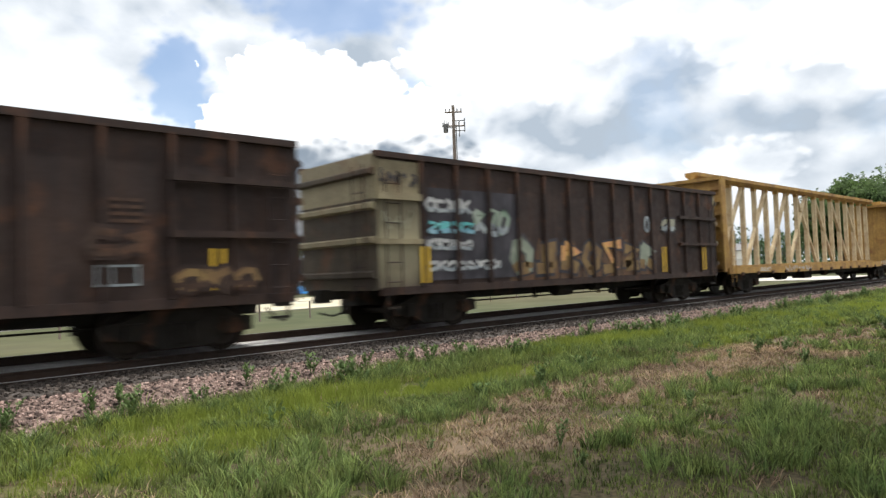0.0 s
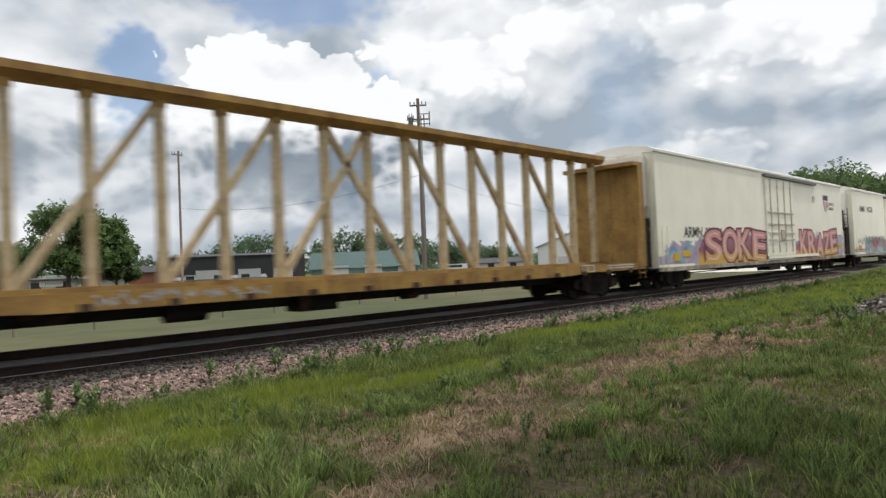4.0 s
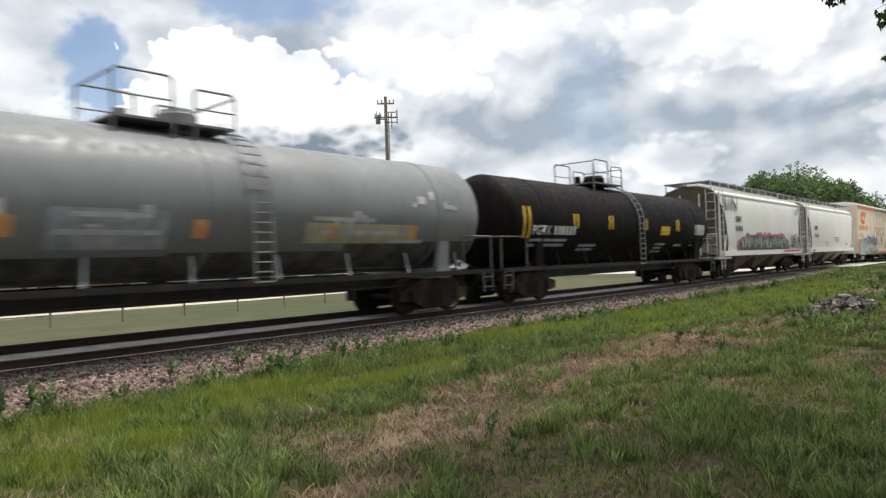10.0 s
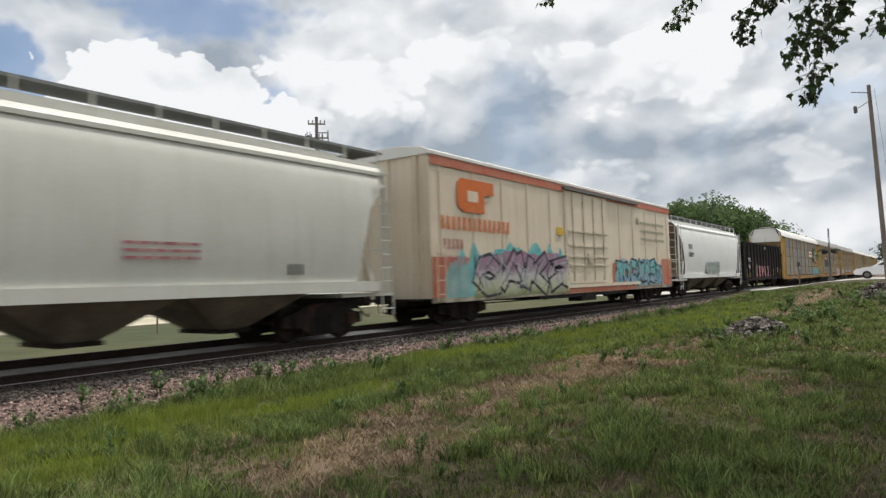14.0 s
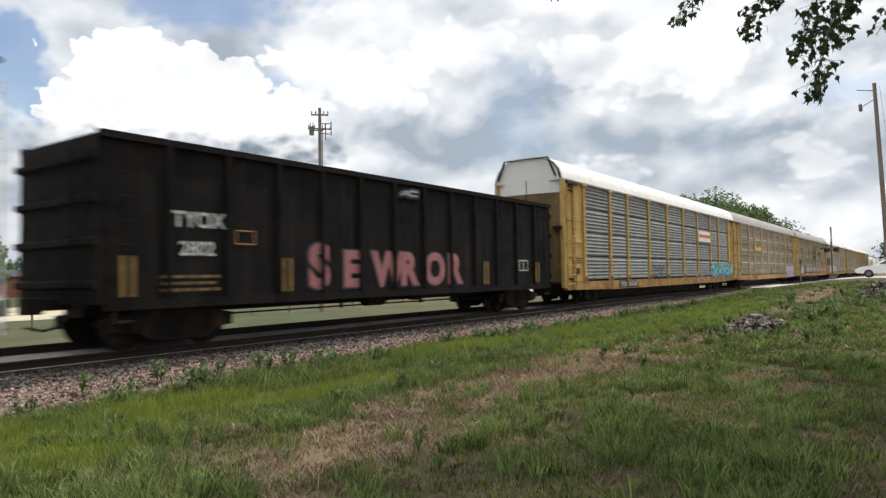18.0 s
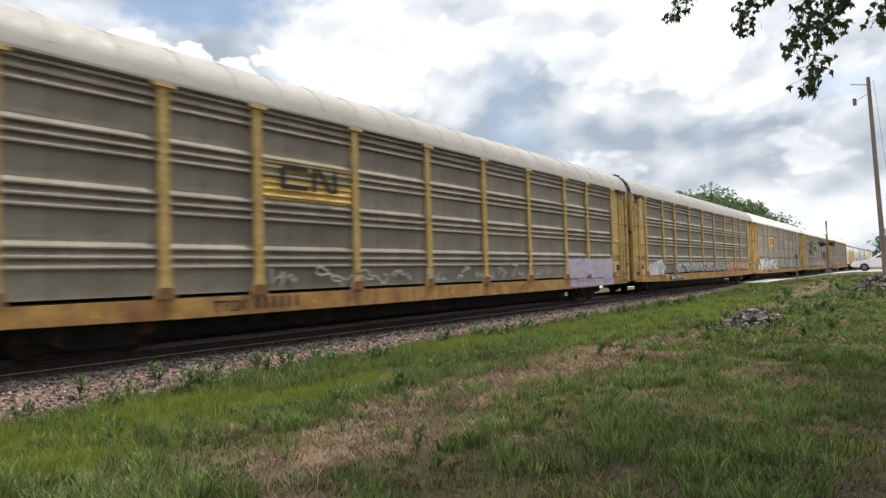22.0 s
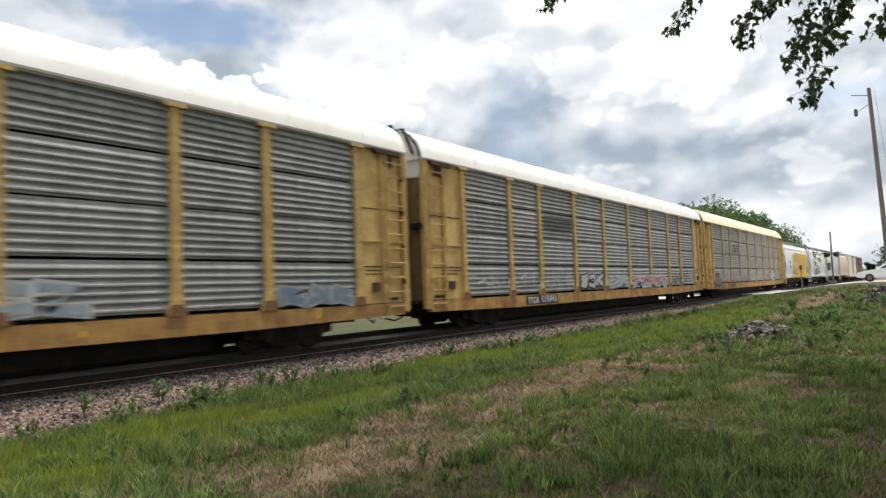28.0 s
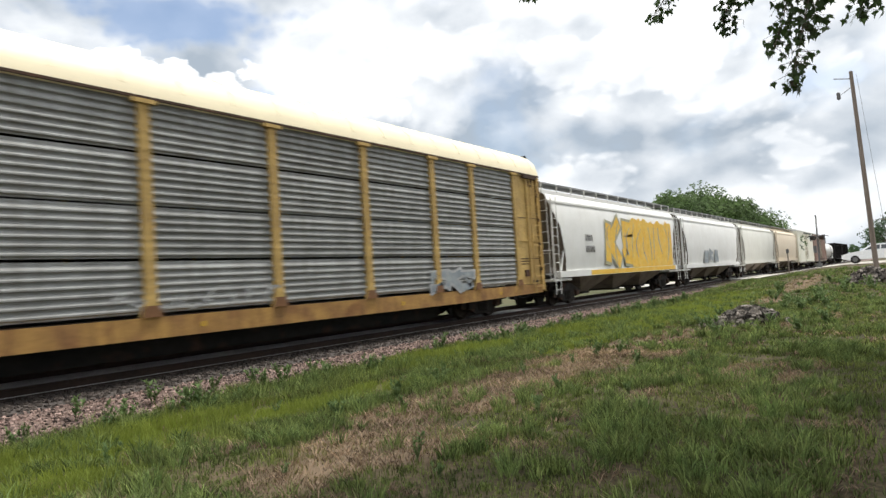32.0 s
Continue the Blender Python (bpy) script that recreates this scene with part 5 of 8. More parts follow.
def plug_door(ob, x0, x1, z0, z1, y, mat, rodmat):
    d = boxpart("door", (x0, x1, y - 0.06, y - 0.005, z0, z1), mat, ob, "sliding plug door with locking rods")
    n = 4
    bm = B()
    for i in range(n):
        x = x0 + (x1 - x0) * (i + 0.5) / n
        cyl(bm, (x, y - 0.085, z0 + 0.1), (x, y - 0.085, z1 - 0.05), 0.02, 6)
        for z in (z0 + 0.5, z0 + 1.6, z1 - 1.6, z1 - 0.4):
            bx(bm, x - 0.05, x + 0.05, y - 0.11, y - 0.06, z - 0.03, z + 0.03)
    part("locking_rod", bm, rodmat, d)
    bm = B()
    for z in (z0 + 0.75, z0 + 1.1, z0 + 1.55, z0 + 2.15):
        bx(bm, x0 + 0.1, x1 - 0.1, y - 0.10, y - 0.06, z - 0.03, z + 0.03)
    part("cross_bar", bm, rodmat, d)
    bm = B()
    lathe(bm, [(y - 0.14, 0.18), (y - 0.12, 0.19), (y - 0.10, 0.18)], ((x0 + x1) / 2, 0, z0 + 1.0), "Y", 14)
    bx(bm, (x0 + x1) / 2 - 0.22, (x0 + x1) / 2 + 0.22, y - 0.12, y - 0.07, z0 + 0.72, z0 + 1.28)
    part("lock_gear", bm, rodmat, d)
    return d


def house_car(name, u, L, label, mat, roofm, top, door, doorm, unit=False, posts=False, category="refrigerator car"):
    ob = car_root(name, u, label, category)
    W, z0 = 1.58, 0.86
    bm = B()
    ext(bm, [(-W, z0), (W, z0), (W, top - 0.1), (W - 0.1, top), (-W + 0.1, top), (-W, top - 0.1)], 0.0, L)
    part("body", bm, mat, ob)
    bm = B()
    ext(bm, [(-W - 0.05, top - 0.12), (-W - 0.05, top - 0.02), (-W + 0.25, top + 0.10), (-0.4, top + 0.24), (0.4, top + 0.24), (W - 0.25, top + 0.10), (W + 0.05, top - 0.02), (W + 0.05, top - 0.12)], -0.05, L + 0.05)
    part("roof", bm, roofm, ob, "shallow pitched roof")
    bm = B()
    n = int(L / 1.25)
    for i in range(n + 1):
        x = 0.1 + (L - 0.2) * i / n
        ext(bm, [(-W + 0.25, top + 0.101), (-0.4, top + 0.241), (-0.4, top + 0.275), (-W + 0.25, top + 0.135)], x - 0.03, x + 0.03)
        ext(bm, [(W - 0.25, top + 0.101), (0.4, top + 0.241), (0.4, top + 0.275), (W - 0.25, top + 0.135)], x - 0.03, x + 0.03)
    tagged(part("roof_ribs", bm, roofm, ob), kind="stuff")
    boxpart("side_sill", [(0.0, L, -W - 0.03, -W + 0.02, z0 - 0.14, z0 + 0.02), (0.0, L, W - 0.02, W + 0.03, z0 - 0.14, z0 + 0.02)], SKIRT, ob, "grimy side sill")
    boxpart("fish_belly_sill", (L * 0.3, L * 0.7, -W + 0.06, W - 0.06, z0 - 0.28, z0 - 0.02), BLACK, ob)
    x0, x1 = door
    plug_door(ob, x0, x1, z0 + 0.28, top - 0.35, -W, doorm, RODS)
    boxpart("door", (x0, x1, W + 0.005, W + 0.05, z0 + 0.28, top - 0.35), doorm, ob)
    boxpart("door_frame", [(x0 - 0.14, x0 - 0.02, -W - 0.05, -W - 0.003, z0, top - 0.2), (x0 - 0.14, x1 + 4.1, -W - 0.09, -W - 0.003, z0 + 0.1, z0 + 0.24)], doorm, ob)
    boxpart("door_track", (x0 - 0.3, x1 + 4.1, -W - 0.15, -W - 0.003, top - 0.32, top - 0.2), GRATING, ob, "dark upper door track")
    for s, x in ((-1, 0.0), (1, L)):
        lx = x + 0.4 if s < 0 else x - 0.4
        ladder(ob, lx, -W - 0.08, z0 - 0.1, z0 + 1.6, mat, 0.42, 4)
        ladder(ob, x + s * 0.1, -W + 0.35, z0, top - 0.2, mat, 0.42, along="y")
        for y in (-1.1, 0.0, 1.1):
            boxpart("end_post", (x - 0.03 if s > 0 else x - 0.09, x + 0.09 if s > 0 else x + 0.03, y - 0.06, y + 0.06, z0, top - 0.15), mat, ob)
        boxpart("end_platform", (min(x, x + s * 0.5), max(x, x + s * 0.5), -W + 0.1, W - 0.1, z0 - 0.05, z0), STEEL, ob)
    if posts:
        for i in range(13):
            x = 0.5 + (L - 1.0) * i / 12
            if not (x0 - 0.3 < x < x1 + 0.3):
                boxpart("side_post", (x - 0.05, x + 0.05, -W - 0.03, -W - 0.003, z0 + 0.1, top - 0.2), mat, ob)
                boxpart("side_post", (x - 0.05, x + 0.05, W + 0.003, W + 0.03, z0 + 0.1, top - 0.2), mat, ob)
    if unit:
        boxpart("machine_housing", (-0.75, -0.03, -1.3, 1.3, z0 + 0.05, 2.75), BLACK, ob, "black refrigeration machinery housing")
        boxpart("machine_hood", (-0.55, -0.03, -1.25, 1.25, 3.2, top - 0.3), ROOFWHITE, ob)
        boxpart("grille", (-0.575, -0.551, -1.0, 0.3, 4.1, top - 0.5), BLACK, ob, "dark ventilation grille")
        for y in (-1.45, -1.0, -0.5, 0.0, 0.5, 1.0, 1.45):
            bm = B()
            cyl(bm, (-0.85, y, z0), (-0.85, y, 4.0 if abs(y) > 1.2 else 3.6), 0.024, 5)
            part("railing_post", bm, BLACK, ob)
        for z in (2.9, 3.3, 3.6):
            bm = B()
            cyl(bm, (-0.85, -1.45, z), (-0.85, 1.45, z), 0.02, 5)
            part("railing", bm, BLACK, ob, "black guard railing")
        for y in (-1.15, 0.95):
            boxpart("machine_panel", (-0.78, -0.40, y, y + 0.25, 2.78, 3.9), BLACK, ob, "black upright of the machinery")
        cyl_bm = B()
        for y in (-0.8, -0.3, 0.3):
            cyl(cyl_bm, (-0.45, y, 2.75), (-0.45, y, 3.2), 0.14, 10)
        part("compressor", cyl_bm, GRATING, ob)
    running_gear(ob, L, 2.0, sill_w=0.4)
    bm = B()
    bx(bm, L * 0.5 - 0.8, L * 0.5 + 0.8, -W + 0.08, -W + 0.7, 0.38, 0.7)
    part("fuel_tank", bm, BLACK, ob)
    return ob, W


def shield(ob, x, z, y, s=1.0):
    """The road's emblem as plain colour fields."""
    bm = B()
    prism(bm, [(x + dx * s, y - 0.003, z + dz * s) for dx, dz in ((-0.04, 0.66), (-0.05, 0.3), (-0.02, 0.0), (0.1, -0.2), (0.28, -0.32), (0.45, -0.36), (0.62, -0.32), (0.8, -0.2), (0.92, 0.0), (0.95, 0.3), (0.94, 0.66), (0.66, 0.6), (0.45, 0.66), (0.24, 0.6))], (0, 0.002, 0))
    part("emblem_outline", bm, P_DARK, ob)
    bm = B()
    prism(bm, [(x + dx * s, y - 0.0045, z + dz * s) for dx, dz in ((0.0, 0.34), (0.02, 0.02), (0.13, -0.17), (0.29, -0.28), (0.45, -0.32), (0.61, -0.28), (0.77, -0.17), (0.88, 0.02), (0.9, 0.34))], (0, 0.001, 0))
    part("emblem_field", bm, HOPPERWHITE, ob)
    bm = B()
    prism(bm, [(x, y - 0.006, z + 0.35 * s), (x + 0.9 * s, y - 0.006, z + 0.35 * s), (x + 0.9 * s, y - 0.006, z + 0.62 * s), (x + 0.66 * s, y - 0.006, z + 0.56 * s), (x + 0.45 * s, y - 0.006, z + 0.62 * s), (x + 0.24 * s, y - 0.006, z + 0.56 * s), (x, y - 0.006, z + 0.62 * s)], (0, 0.004, 0))
    part("emblem_top", bm, INKBLUE, ob)
    bm = B()
    for i in range(5):
        xx = x + (0.03 + 0.185 * i) * s
        zb = z + (-0.28 + 0.10 * abs(i - 2)) * s
        bx(bm, xx, xx + 0.075 * s, y - 0.006, y - 0.002, zb, z + 0.33 * s)
    part("emblem_stripes", bm, INKRED, ob)


r1, W = house_car("refrigerator_car", 77.9, 25.6, "white refrigerator car with pink and amber graffiti", WHITE, ROOFWHITE, 5.38, (11.65, 15.75), WHITE, unit=True)
y = -W
lettering(r1, "ARMN", 2.25, 2.02, 0.62, INKBLACK, y)
bars(r1, 4.35, 2.02, 0.42, 6, INKBLACK, y)
shield(r1, 21.6, 3.95, y)
lettering(r1, "BUILDING", 22.65, 4.0, 0.25, INKBLACK, y)
lettering(r1, "AMERICA", 22.65, 3.72, 0.25, INKBLACK, y)
boxpart("stripe", (0.0, 11.4, y - 0.0015, y, 0.98, 1.3), P_LILAC, r1, "faded lilac paint haze along the sill")
boxpart("number_plate_panel", [(1.2, 1.75, y - 0.02, y - 0.001, 1.1, 1.4), (2.0, 2.75, y - 0.02, y - 0.001, 1.25, 1.5)], STRIPE, r1, "yellow stencil panels")
F_PINK = fade("spray_pink_over_amber", ((0.0, (0.55, 0.33, 0.08)), (0.22, (0.56, 0.34, 0.12)), (0.42, (0.58, 0.29, 0.26)), (1.5, (0.56, 0.26, 0.26))), 1)
F_SILL = fade("spray_amber_over_maroon", ((0.7, (0.55, 0.33, 0.09)), (1.15, (0.55, 0.33, 0.09)), (1.4, (0.26, 0.09, 0.10)), (2.4, (0.36, 0.22, 0.30))))
P_BLUSH = spray("spray_blush", (0.66, 0.42, 0.40), (0.66, 0.50, 0.36), other=(0.6, 0.35, 0.3))
for xa, xb, word, sd in ((4.2, 11.3, "SOKE", 41), (16.7, 24.1, "KRAZE", 46)):
    paint_patch(r1, xa - 1.1, xb + 0.25, 0.78, 2.55, y - 0.002, P_LILAC, sd, 0.4, "lilac paint haze behind the letters")
    paint_patch(r1, xa - 0.7, xb + 0.1, 0.76, 2.4, y - 0.0035, F_SILL, sd + 1, 0.3, "maroon and amber paint")
    tag_word(r1, word, xa, xb, 0.96, 2.38, y, F_PINK, P_MAROON, P_BLUSH, sd)
boxpart("graffiti_ground", (23.6, 25.5, y - 0.0045, y - 0.0036, 0.78, 2.2), P_LILAC, r1, "lilac paint by the car's corner")
boxpart("number_plate_panel", (24.3, 25.0, y - 0.02, y - 0.006, 1.36, 1.58), STRIPE, r1)
paint_patch(r1, 0.5, 3.4, 0.98, 2.0, y, P_LILAC, 43, 0.5)
shards(r1, 0.7, 3.3, 1.0, 1.9, y - 0.002, (P_LILAC, P_BLUE, P_LILAC), 12, 44, (0.1, 0.3), 0.9)
bars(r1, 19.4, 4.05, 0.4, 2, GRATING, y)

r2, W = house_car("refrigerator_car", 106.27, 25.0, "white refrigerator car with grey-blue graffiti and red sill stripe", WHITE, ROOFWHITE, 5.38, (9.6, 13.9), WHITE, unit=True)
lettering(r2, "ARMN", 1.75, 3.85, 0.56, INKBLACK, y)
bars(r2, 3.95, 3.85, 0.4, 6, INKBLACK, y)
shield(r2, 20.15, 3.95, y)
lettering(r2, "BUILDING", 21.2, 4.0, 0.25, INKBLACK, y)
lettering(r2, "AMERICA", 21.2, 3.72, 0.25, INKBLACK, y)
boxpart("stripe", [(0.05, 24.95, y - 0.004, y - 0.001, 1.02, 1.12)], P_BLUE, r2, "thin blue sill stripe")
boxpart("stripe", [(0.05, 24.95, y - 0.004, y - 0.001, 1.14, 1.24)], INKRED, r2, "thin red sill stripe")
boxpart("number_plate_panel", [(0.35, 0.8, y - 0.02, y - 0.005, 1.1, 1.35), (1.1, 1.9, y - 0.02, y - 0.005, 1.25, 1.5), (23.0, 23.8, y - 0.02, y - 0.005, 1.25, 1.45)], STRIPE, r2, "yellow stencil panels")
scribble(r2, 1.0, 2.8, 1.5, 2.0, y, INKBLACK, 6, 5, 0.05)
F_STEEL = fade("spray_steel_over_green", ((0.75, (0.30, 0.36, 0.33)), (1.2, (0.42, 0.47, 0.43)), (1.7, (0.24, 0.25, 0.28)), (2.3, (0.30, 0.33, 0.36))))
paint_patch(r2, 2.8, 9.5, 0.74, 2.25, y - 0.002, F_STEEL, 51, 0.35, "steel-grey and green paint")
shards(r2, 2.9, 9.2, 0.8, 2.15, y, (P_GREY, P_BLUE, P_PURPLE, P_GREEN, P_WHITE, P_STEEL), 54, 52, (0.06, 0.2), 0.35)
shards(r2, 2.9, 9.2, 1.5, 2.2, y - 0.005, (P_DARK,), 22, 53, (0.03, 0.07), 0.9)
shards(r2, 8.6, 10.6, 0.95, 1.35, y - 0.002, (P_STEEL, P_DARK, P_BLUE), 10, 55, (0.04, 0.1), 1.4)
tag_word(r2, "S", 5.3, 6.6, 1.3, 1.95, y - 0.008, P_RED, P_MAROON, P_ROSE, 56)
tag_word(r2, "C", 8.3, 9.3, 1.35, 1.95, y - 0.008, P_RED, P_STEEL, P_ROSE, 57)
paint_patch(r2, 15.6, 22.3, 0.8, 1.2, y - 0.002, P_BLUE, 58, 0.6)
graffiti(r2, 16.0, 22.2, 1.0, 2.2, y, 6, P_GREY, P_STEEL, P_DARK, P_GREY, P_BLUE, seed=54, jag=0.28)
shards(r2, 16.0, 22.2, 1.0, 2.1, y - 0.014, (P_BLUE, P_WHITE, P_BLUE, P_DARK), 30, 59, (0.03, 0.07), 0.5)
lines(r2, 22.6, 24.4, 1.95, 6, P_GREY, y, 0.05, 0.1, 6)
scribble(r2, 10.2, 12.4, 1.2, 2.3, y - 0.07, INKBLACK, 16, 3, 0.05)
lines(r2, 9.9, 10.8, 3.25, 2, P_GREY, y - 0.06, 0.05, 0.1, 5)


def tank_car(u, L, label, mat, r, cz, plat):
    ob = car_root("tank_car", u, label, "tank car")
    x0, x1 = 0.75, L - 0.75
    bm = B()
    prof = [(x0 - 0.38, 0.05), (x0 - 0.34, r * 0.45), (x0 - 0.20, r * 0.78), (x0, r * 0.96), (x0 + 0.15, r)]
    prof += [(x0 + 0.15 + (x1 - x0 - 0.3) * i / 6, r) for i in range(1, 6)]
    prof += [(x1 - 0.15, r), (x1, r * 0.96), (x1 + 0.20, r * 0.78), (x1 + 0.34, r * 0.45), (x1 + 0.38, 0.05)]
    lathe(bm, prof, (0, 0, cz), "X", 48)
    part("shell", bm, mat, ob, smooth=True)
    bm = B()
    for x in (x0 + 1.7, L / 2 + 0.4, x1 - 1.7):
        lathe(bm, [(x - 0.05, r), (x - 0.05, r + 0.012), (x + 0.05, r + 0.012), (x + 0.05, r)], (0, 0, cz), "X", 48)
    tagged(part("weld_bands", bm, mat, ob), kind="stuff")
    for x in (2.2, L - 2.2):
        bm = B()
        prism(bm, [(x - 0.25, -1.35, 1.05), (x + 0.25, -1.35, 1.05), (x + 0.18, -1.43, 1.9), (x - 0.18, -1.43, 1.9)], (0, 0.12, 0))
        prism(bm, [(x - 0.25, 1.23, 1.05), (x + 0.25, 1.23, 1.05), (x + 0.18, 1.31, 1.9), (x - 0.18, 1.31, 1.9)], (0, 0.12, 0))
        bx(bm, x - 0.28, x + 0.28, -1.4, 1.4, 0.92, 1.2)
        part("saddle", bm, mat, ob)
    for s in (-1, 1):
        boxpart("side_rail", (0.1, L - 0.1, s * 1.42 - 0.05, s * 1.42 + 0.05, 0.98, 1.1), BLACK, ob)
    bm = B()
    for i in range(9):
        x = 1.6 + (L - 3.2) * i / 8
        prism(bm, [(x - 0.03, -1.40, 1.08), (x + 0.03, -1.40, 1.08), (x + 0.14, -1.16, 1.62), (x + 0.08, -1.16, 1.62)], (0, 0.03, 0))
    tagged(part("rail_braces", bm, mat, ob), kind="stuff")
    # platform, manway and railings on top
    p0, p1 = plat
    zt = cz + r
    boxpart("platform", (p0, p1, -0.85, 0.85, zt + 0.04, zt + 0.09), GRATING, ob)
    # hoops of bent pipe at either end of the platform, the middle left open
    for y in (-0.85, 0.85):
        for xa, xb, hh in ((p0, p0 + 1.15, 0.95), (p1 - 0.9, p1, 0.78)):
            bm = B()
            corner = [(xa, y, zt - 0.25), (xa, y, zt + hh - 0.08), (xa + 0.08, y, zt + hh), (xb - 0.08, y, zt + hh), (xb, y, zt + hh - 0.08), (xb, y, zt - 0.25)]
            for p, q in zip(corner, corner[1:]):
                cyl(bm, p, q, 0.024, 6)
            cyl(bm, (xa, y, zt + hh * 0.5), (xb, y, zt + hh * 0.5), 0.018, 6)
            part("railing", bm, GRATING, ob, "hoop railing of bent pipe")
    for x, hh in ((p0, 0.95), (p1, 0.78)):
        bm = B()
        cyl(bm, (x, -0.85, zt + hh - 0.06), (x, 0.85, zt + hh - 0.06), 0.022, 6)
        part("railing", bm, GRATING, ob)
    bm = B()
    lathe(bm, [(zt - 0.1, 0.42), (zt + 0.38, 0.42), (zt + 0.42, 0.36), (zt + 0.48, 0.34), (zt + 0.5, 0.05)], ((p0 + p1) / 2 + 0.4, 0, 0), "Z", 18)
    part("manway", bm, mat, ob)
    bm = B()
    cyl(bm, ((p0 + p1) / 2 - 0.7, 0.1, zt - 0.05), ((p0 + p1) / 2 - 0.7, 0.1, zt + 0.4), 0.12, 10)
    part("valve", bm, mat, ob)
    lx = p1 + 0.1
    bm = B()
    prev = None
    for k in range(18):
        if k < 10:
            t = radians(92 + 88 * k / 9)
            z, yv = cz + (r + 0.12) * math.sin(t), (r + 0.12) * math.cos(t)
        else:
            z, yv = prev[1] - 0.2, prev[0]
        if prev:
            for xx in (lx - 0.22, lx + 0.22):
                cyl(bm, (xx, prev[0], prev[1]), (xx, yv, z), 0.018, 5)
        cyl(bm, (lx - 0.22, yv, z), (lx + 0.22, yv, z), 0.016, 5)
        prev = (yv, z)
    part("ladder", bm, ROOFWALK, ob)
    # end platforms with handrails
    for s, x in ((-1, 0.0), (1, L)):
        boxpart("end_platform", (min(x, x - s * 0.7), max(x, x - s * 0.7), -1.4, 1.4, 0.98, 1.05), BLACK, ob)
        bm = B()
        pts = [Vector((x - s * 0.1, -1.4, 1.05)), Vector((x - s * 0.1, -1.4, 2.05)), Vector((x - s * 1.4, -1.42, 2.05)), Vector((x - s * 1.4, -1.42, 1.05))]
        for a, b_ in zip(pts, pts[1:]):
            cyl(bm, a, b_, 0.02, 5)
        cyl(bm, (x - s * 0.1, -1.4, 2.05), (x - s * 0.1, 1.4, 2.05), 0.02, 5)
        part("handrail", bm, GRATING, ob)
        ladder(ob, x - s * 0.35, -1.46, 0.45, 1.02, GRATING, 0.42, 2)
    boxpart("stub_sill", (0.1, L - 0.1, -0.35, 0.35, 0.68, 0.98), BLACK, ob)
    truck(ob, 2.2)
    truck(ob, L - 2.2)
    coupler(ob, 0.2, -1)
    coupler(ob, L - 0.2, 1)
    bm = B()
    cyl(bm, (L / 2, 0, cz - r - 0.35), (L / 2, 0, cz - r + 0.05), 0.2, 12)
    cyl(bm, (2.6, -0.9, 0.75), (L - 2.6, -0.9, 0.75), 0.02, 5)
    part("bottom_outlet", bm, BLACK, ob)
    return ob, cz, r


def on_shell(ob, name, x0, x1, z0, z1, cz, r, material, label="", off=0.008, n=6):
    """A painted field that follows the round of the tank."""
    bm = B()
    prev = None
    for i in range(n + 1):
        z = z0 + (z1 - z0) * i / n
        yv = -math.sqrt(max((r + off) ** 2 - (z - cz) ** 2, 0))
        cur = (bm.verts.new((x0, yv, z)), bm.verts.new((x1, yv, z)))
        if prev:
            bm.faces.new((prev[0], prev[1], cur[1], cur[0]))
        prev = cur
    return part(name, bm, material, ob, label)


def shell_text(ob, word, x, z, size, cz, r, material):
    """Letters painted on the round of the tank."""
    me = glyph(word, size, 0.02)
    me.materials.append(material)
    for v in me.vertices:
        h = z + v.co.y
        v.co = (x + v.co.x, -math.sqrt((r + 0.012) ** 2 - (h - cz) ** 2), h)
    return shared("lettering", me, ob)


t1, cz, r = tank_car(131.95, 18.75, "grey tank car with faded markings and yellow stripes", GREYTANK, 1.52, 2.66, (8.2, 10.7))
for x in (1.55, 1.85):
    on_shell(t1, "reflector", x, x + 0.12, 2.0, 2.95, cz, r, STRIPE, "yellow reflective strips")
for x in (6.1, 9.4, 12.6, 15.2):
    on_shell(t1, "reflector", x, x + 0.3, 1.95, 2.3, cz, r, P_AMBER)
for i in range(9):
    if i != 4:
        on_shell(t1, "lettering", 3.4 + i * 0.33, 3.62 + i * 0.33, 2.28, 2.55, cz, r, INKWHITE)
for k, (x0, x1, z) in enumerate(((3.6, 5.8, 1.95), (3.6, 5.6, 1.78), (7.2, 8.6, 2.3), (7.0, 8.8, 2.0), (12.2, 14.0, 2.35), (12.4, 15.2, 2.05), (14.6, 15.8, 1.85))):
    on_shell(t1, "small_print", x0, x1, z, z + 0.09, cz, r, P_WHITE, n=2)
on_shell(t1, "graffiti_fill", 6.9, 8.9, 1.75, 2.45, cz, r, P_GREY, off=0.005)
on_shell(t1, "graffiti_fill", 12.0, 15.4, 1.85, 2.3, cz, r, P_OLIVE, off=0.005)

# dirt low on the tank, with the underside's dark reflection painted in
TANKLOW = surf("tank_dirt_shade", (0.045, 0.042, 0.038), (0.11, 0.105, 0.10), 0.8, big=2.2, amount=1.0, grain=0.25)
for xa, xb, zt_ in ((0.9, 5.2, 1.85), (5.2, 9.0, 1.62), (9.0, 13.2, 1.68), (13.2, 17.85, 1.9)):
    on_shell(t1, "grime", xa, xb, 1.2, zt_, cz, r, TANKLOW, "road dirt and painted underside shade along the tank's flank", off=0.004)
for k in range(26):
    xr = random.Random(900 + k)
    xc, zc = xr.choice(((1.9, 3.0), (7.8, 2.2), (13.4, 2.3), (16.2, 2.9)))
    xc, zc = xc + xr.uniform(-1.0, 1.0), zc + xr.uniform(-0.2, 0.2)
    on_shell(t1, "graffiti_scrawl", xc, xc + xr.uniform(0.05, 0.35), zc, zc + xr.uniform(0.04, 0.22), cz, r, P_WHITE, off=0.01, n=2)

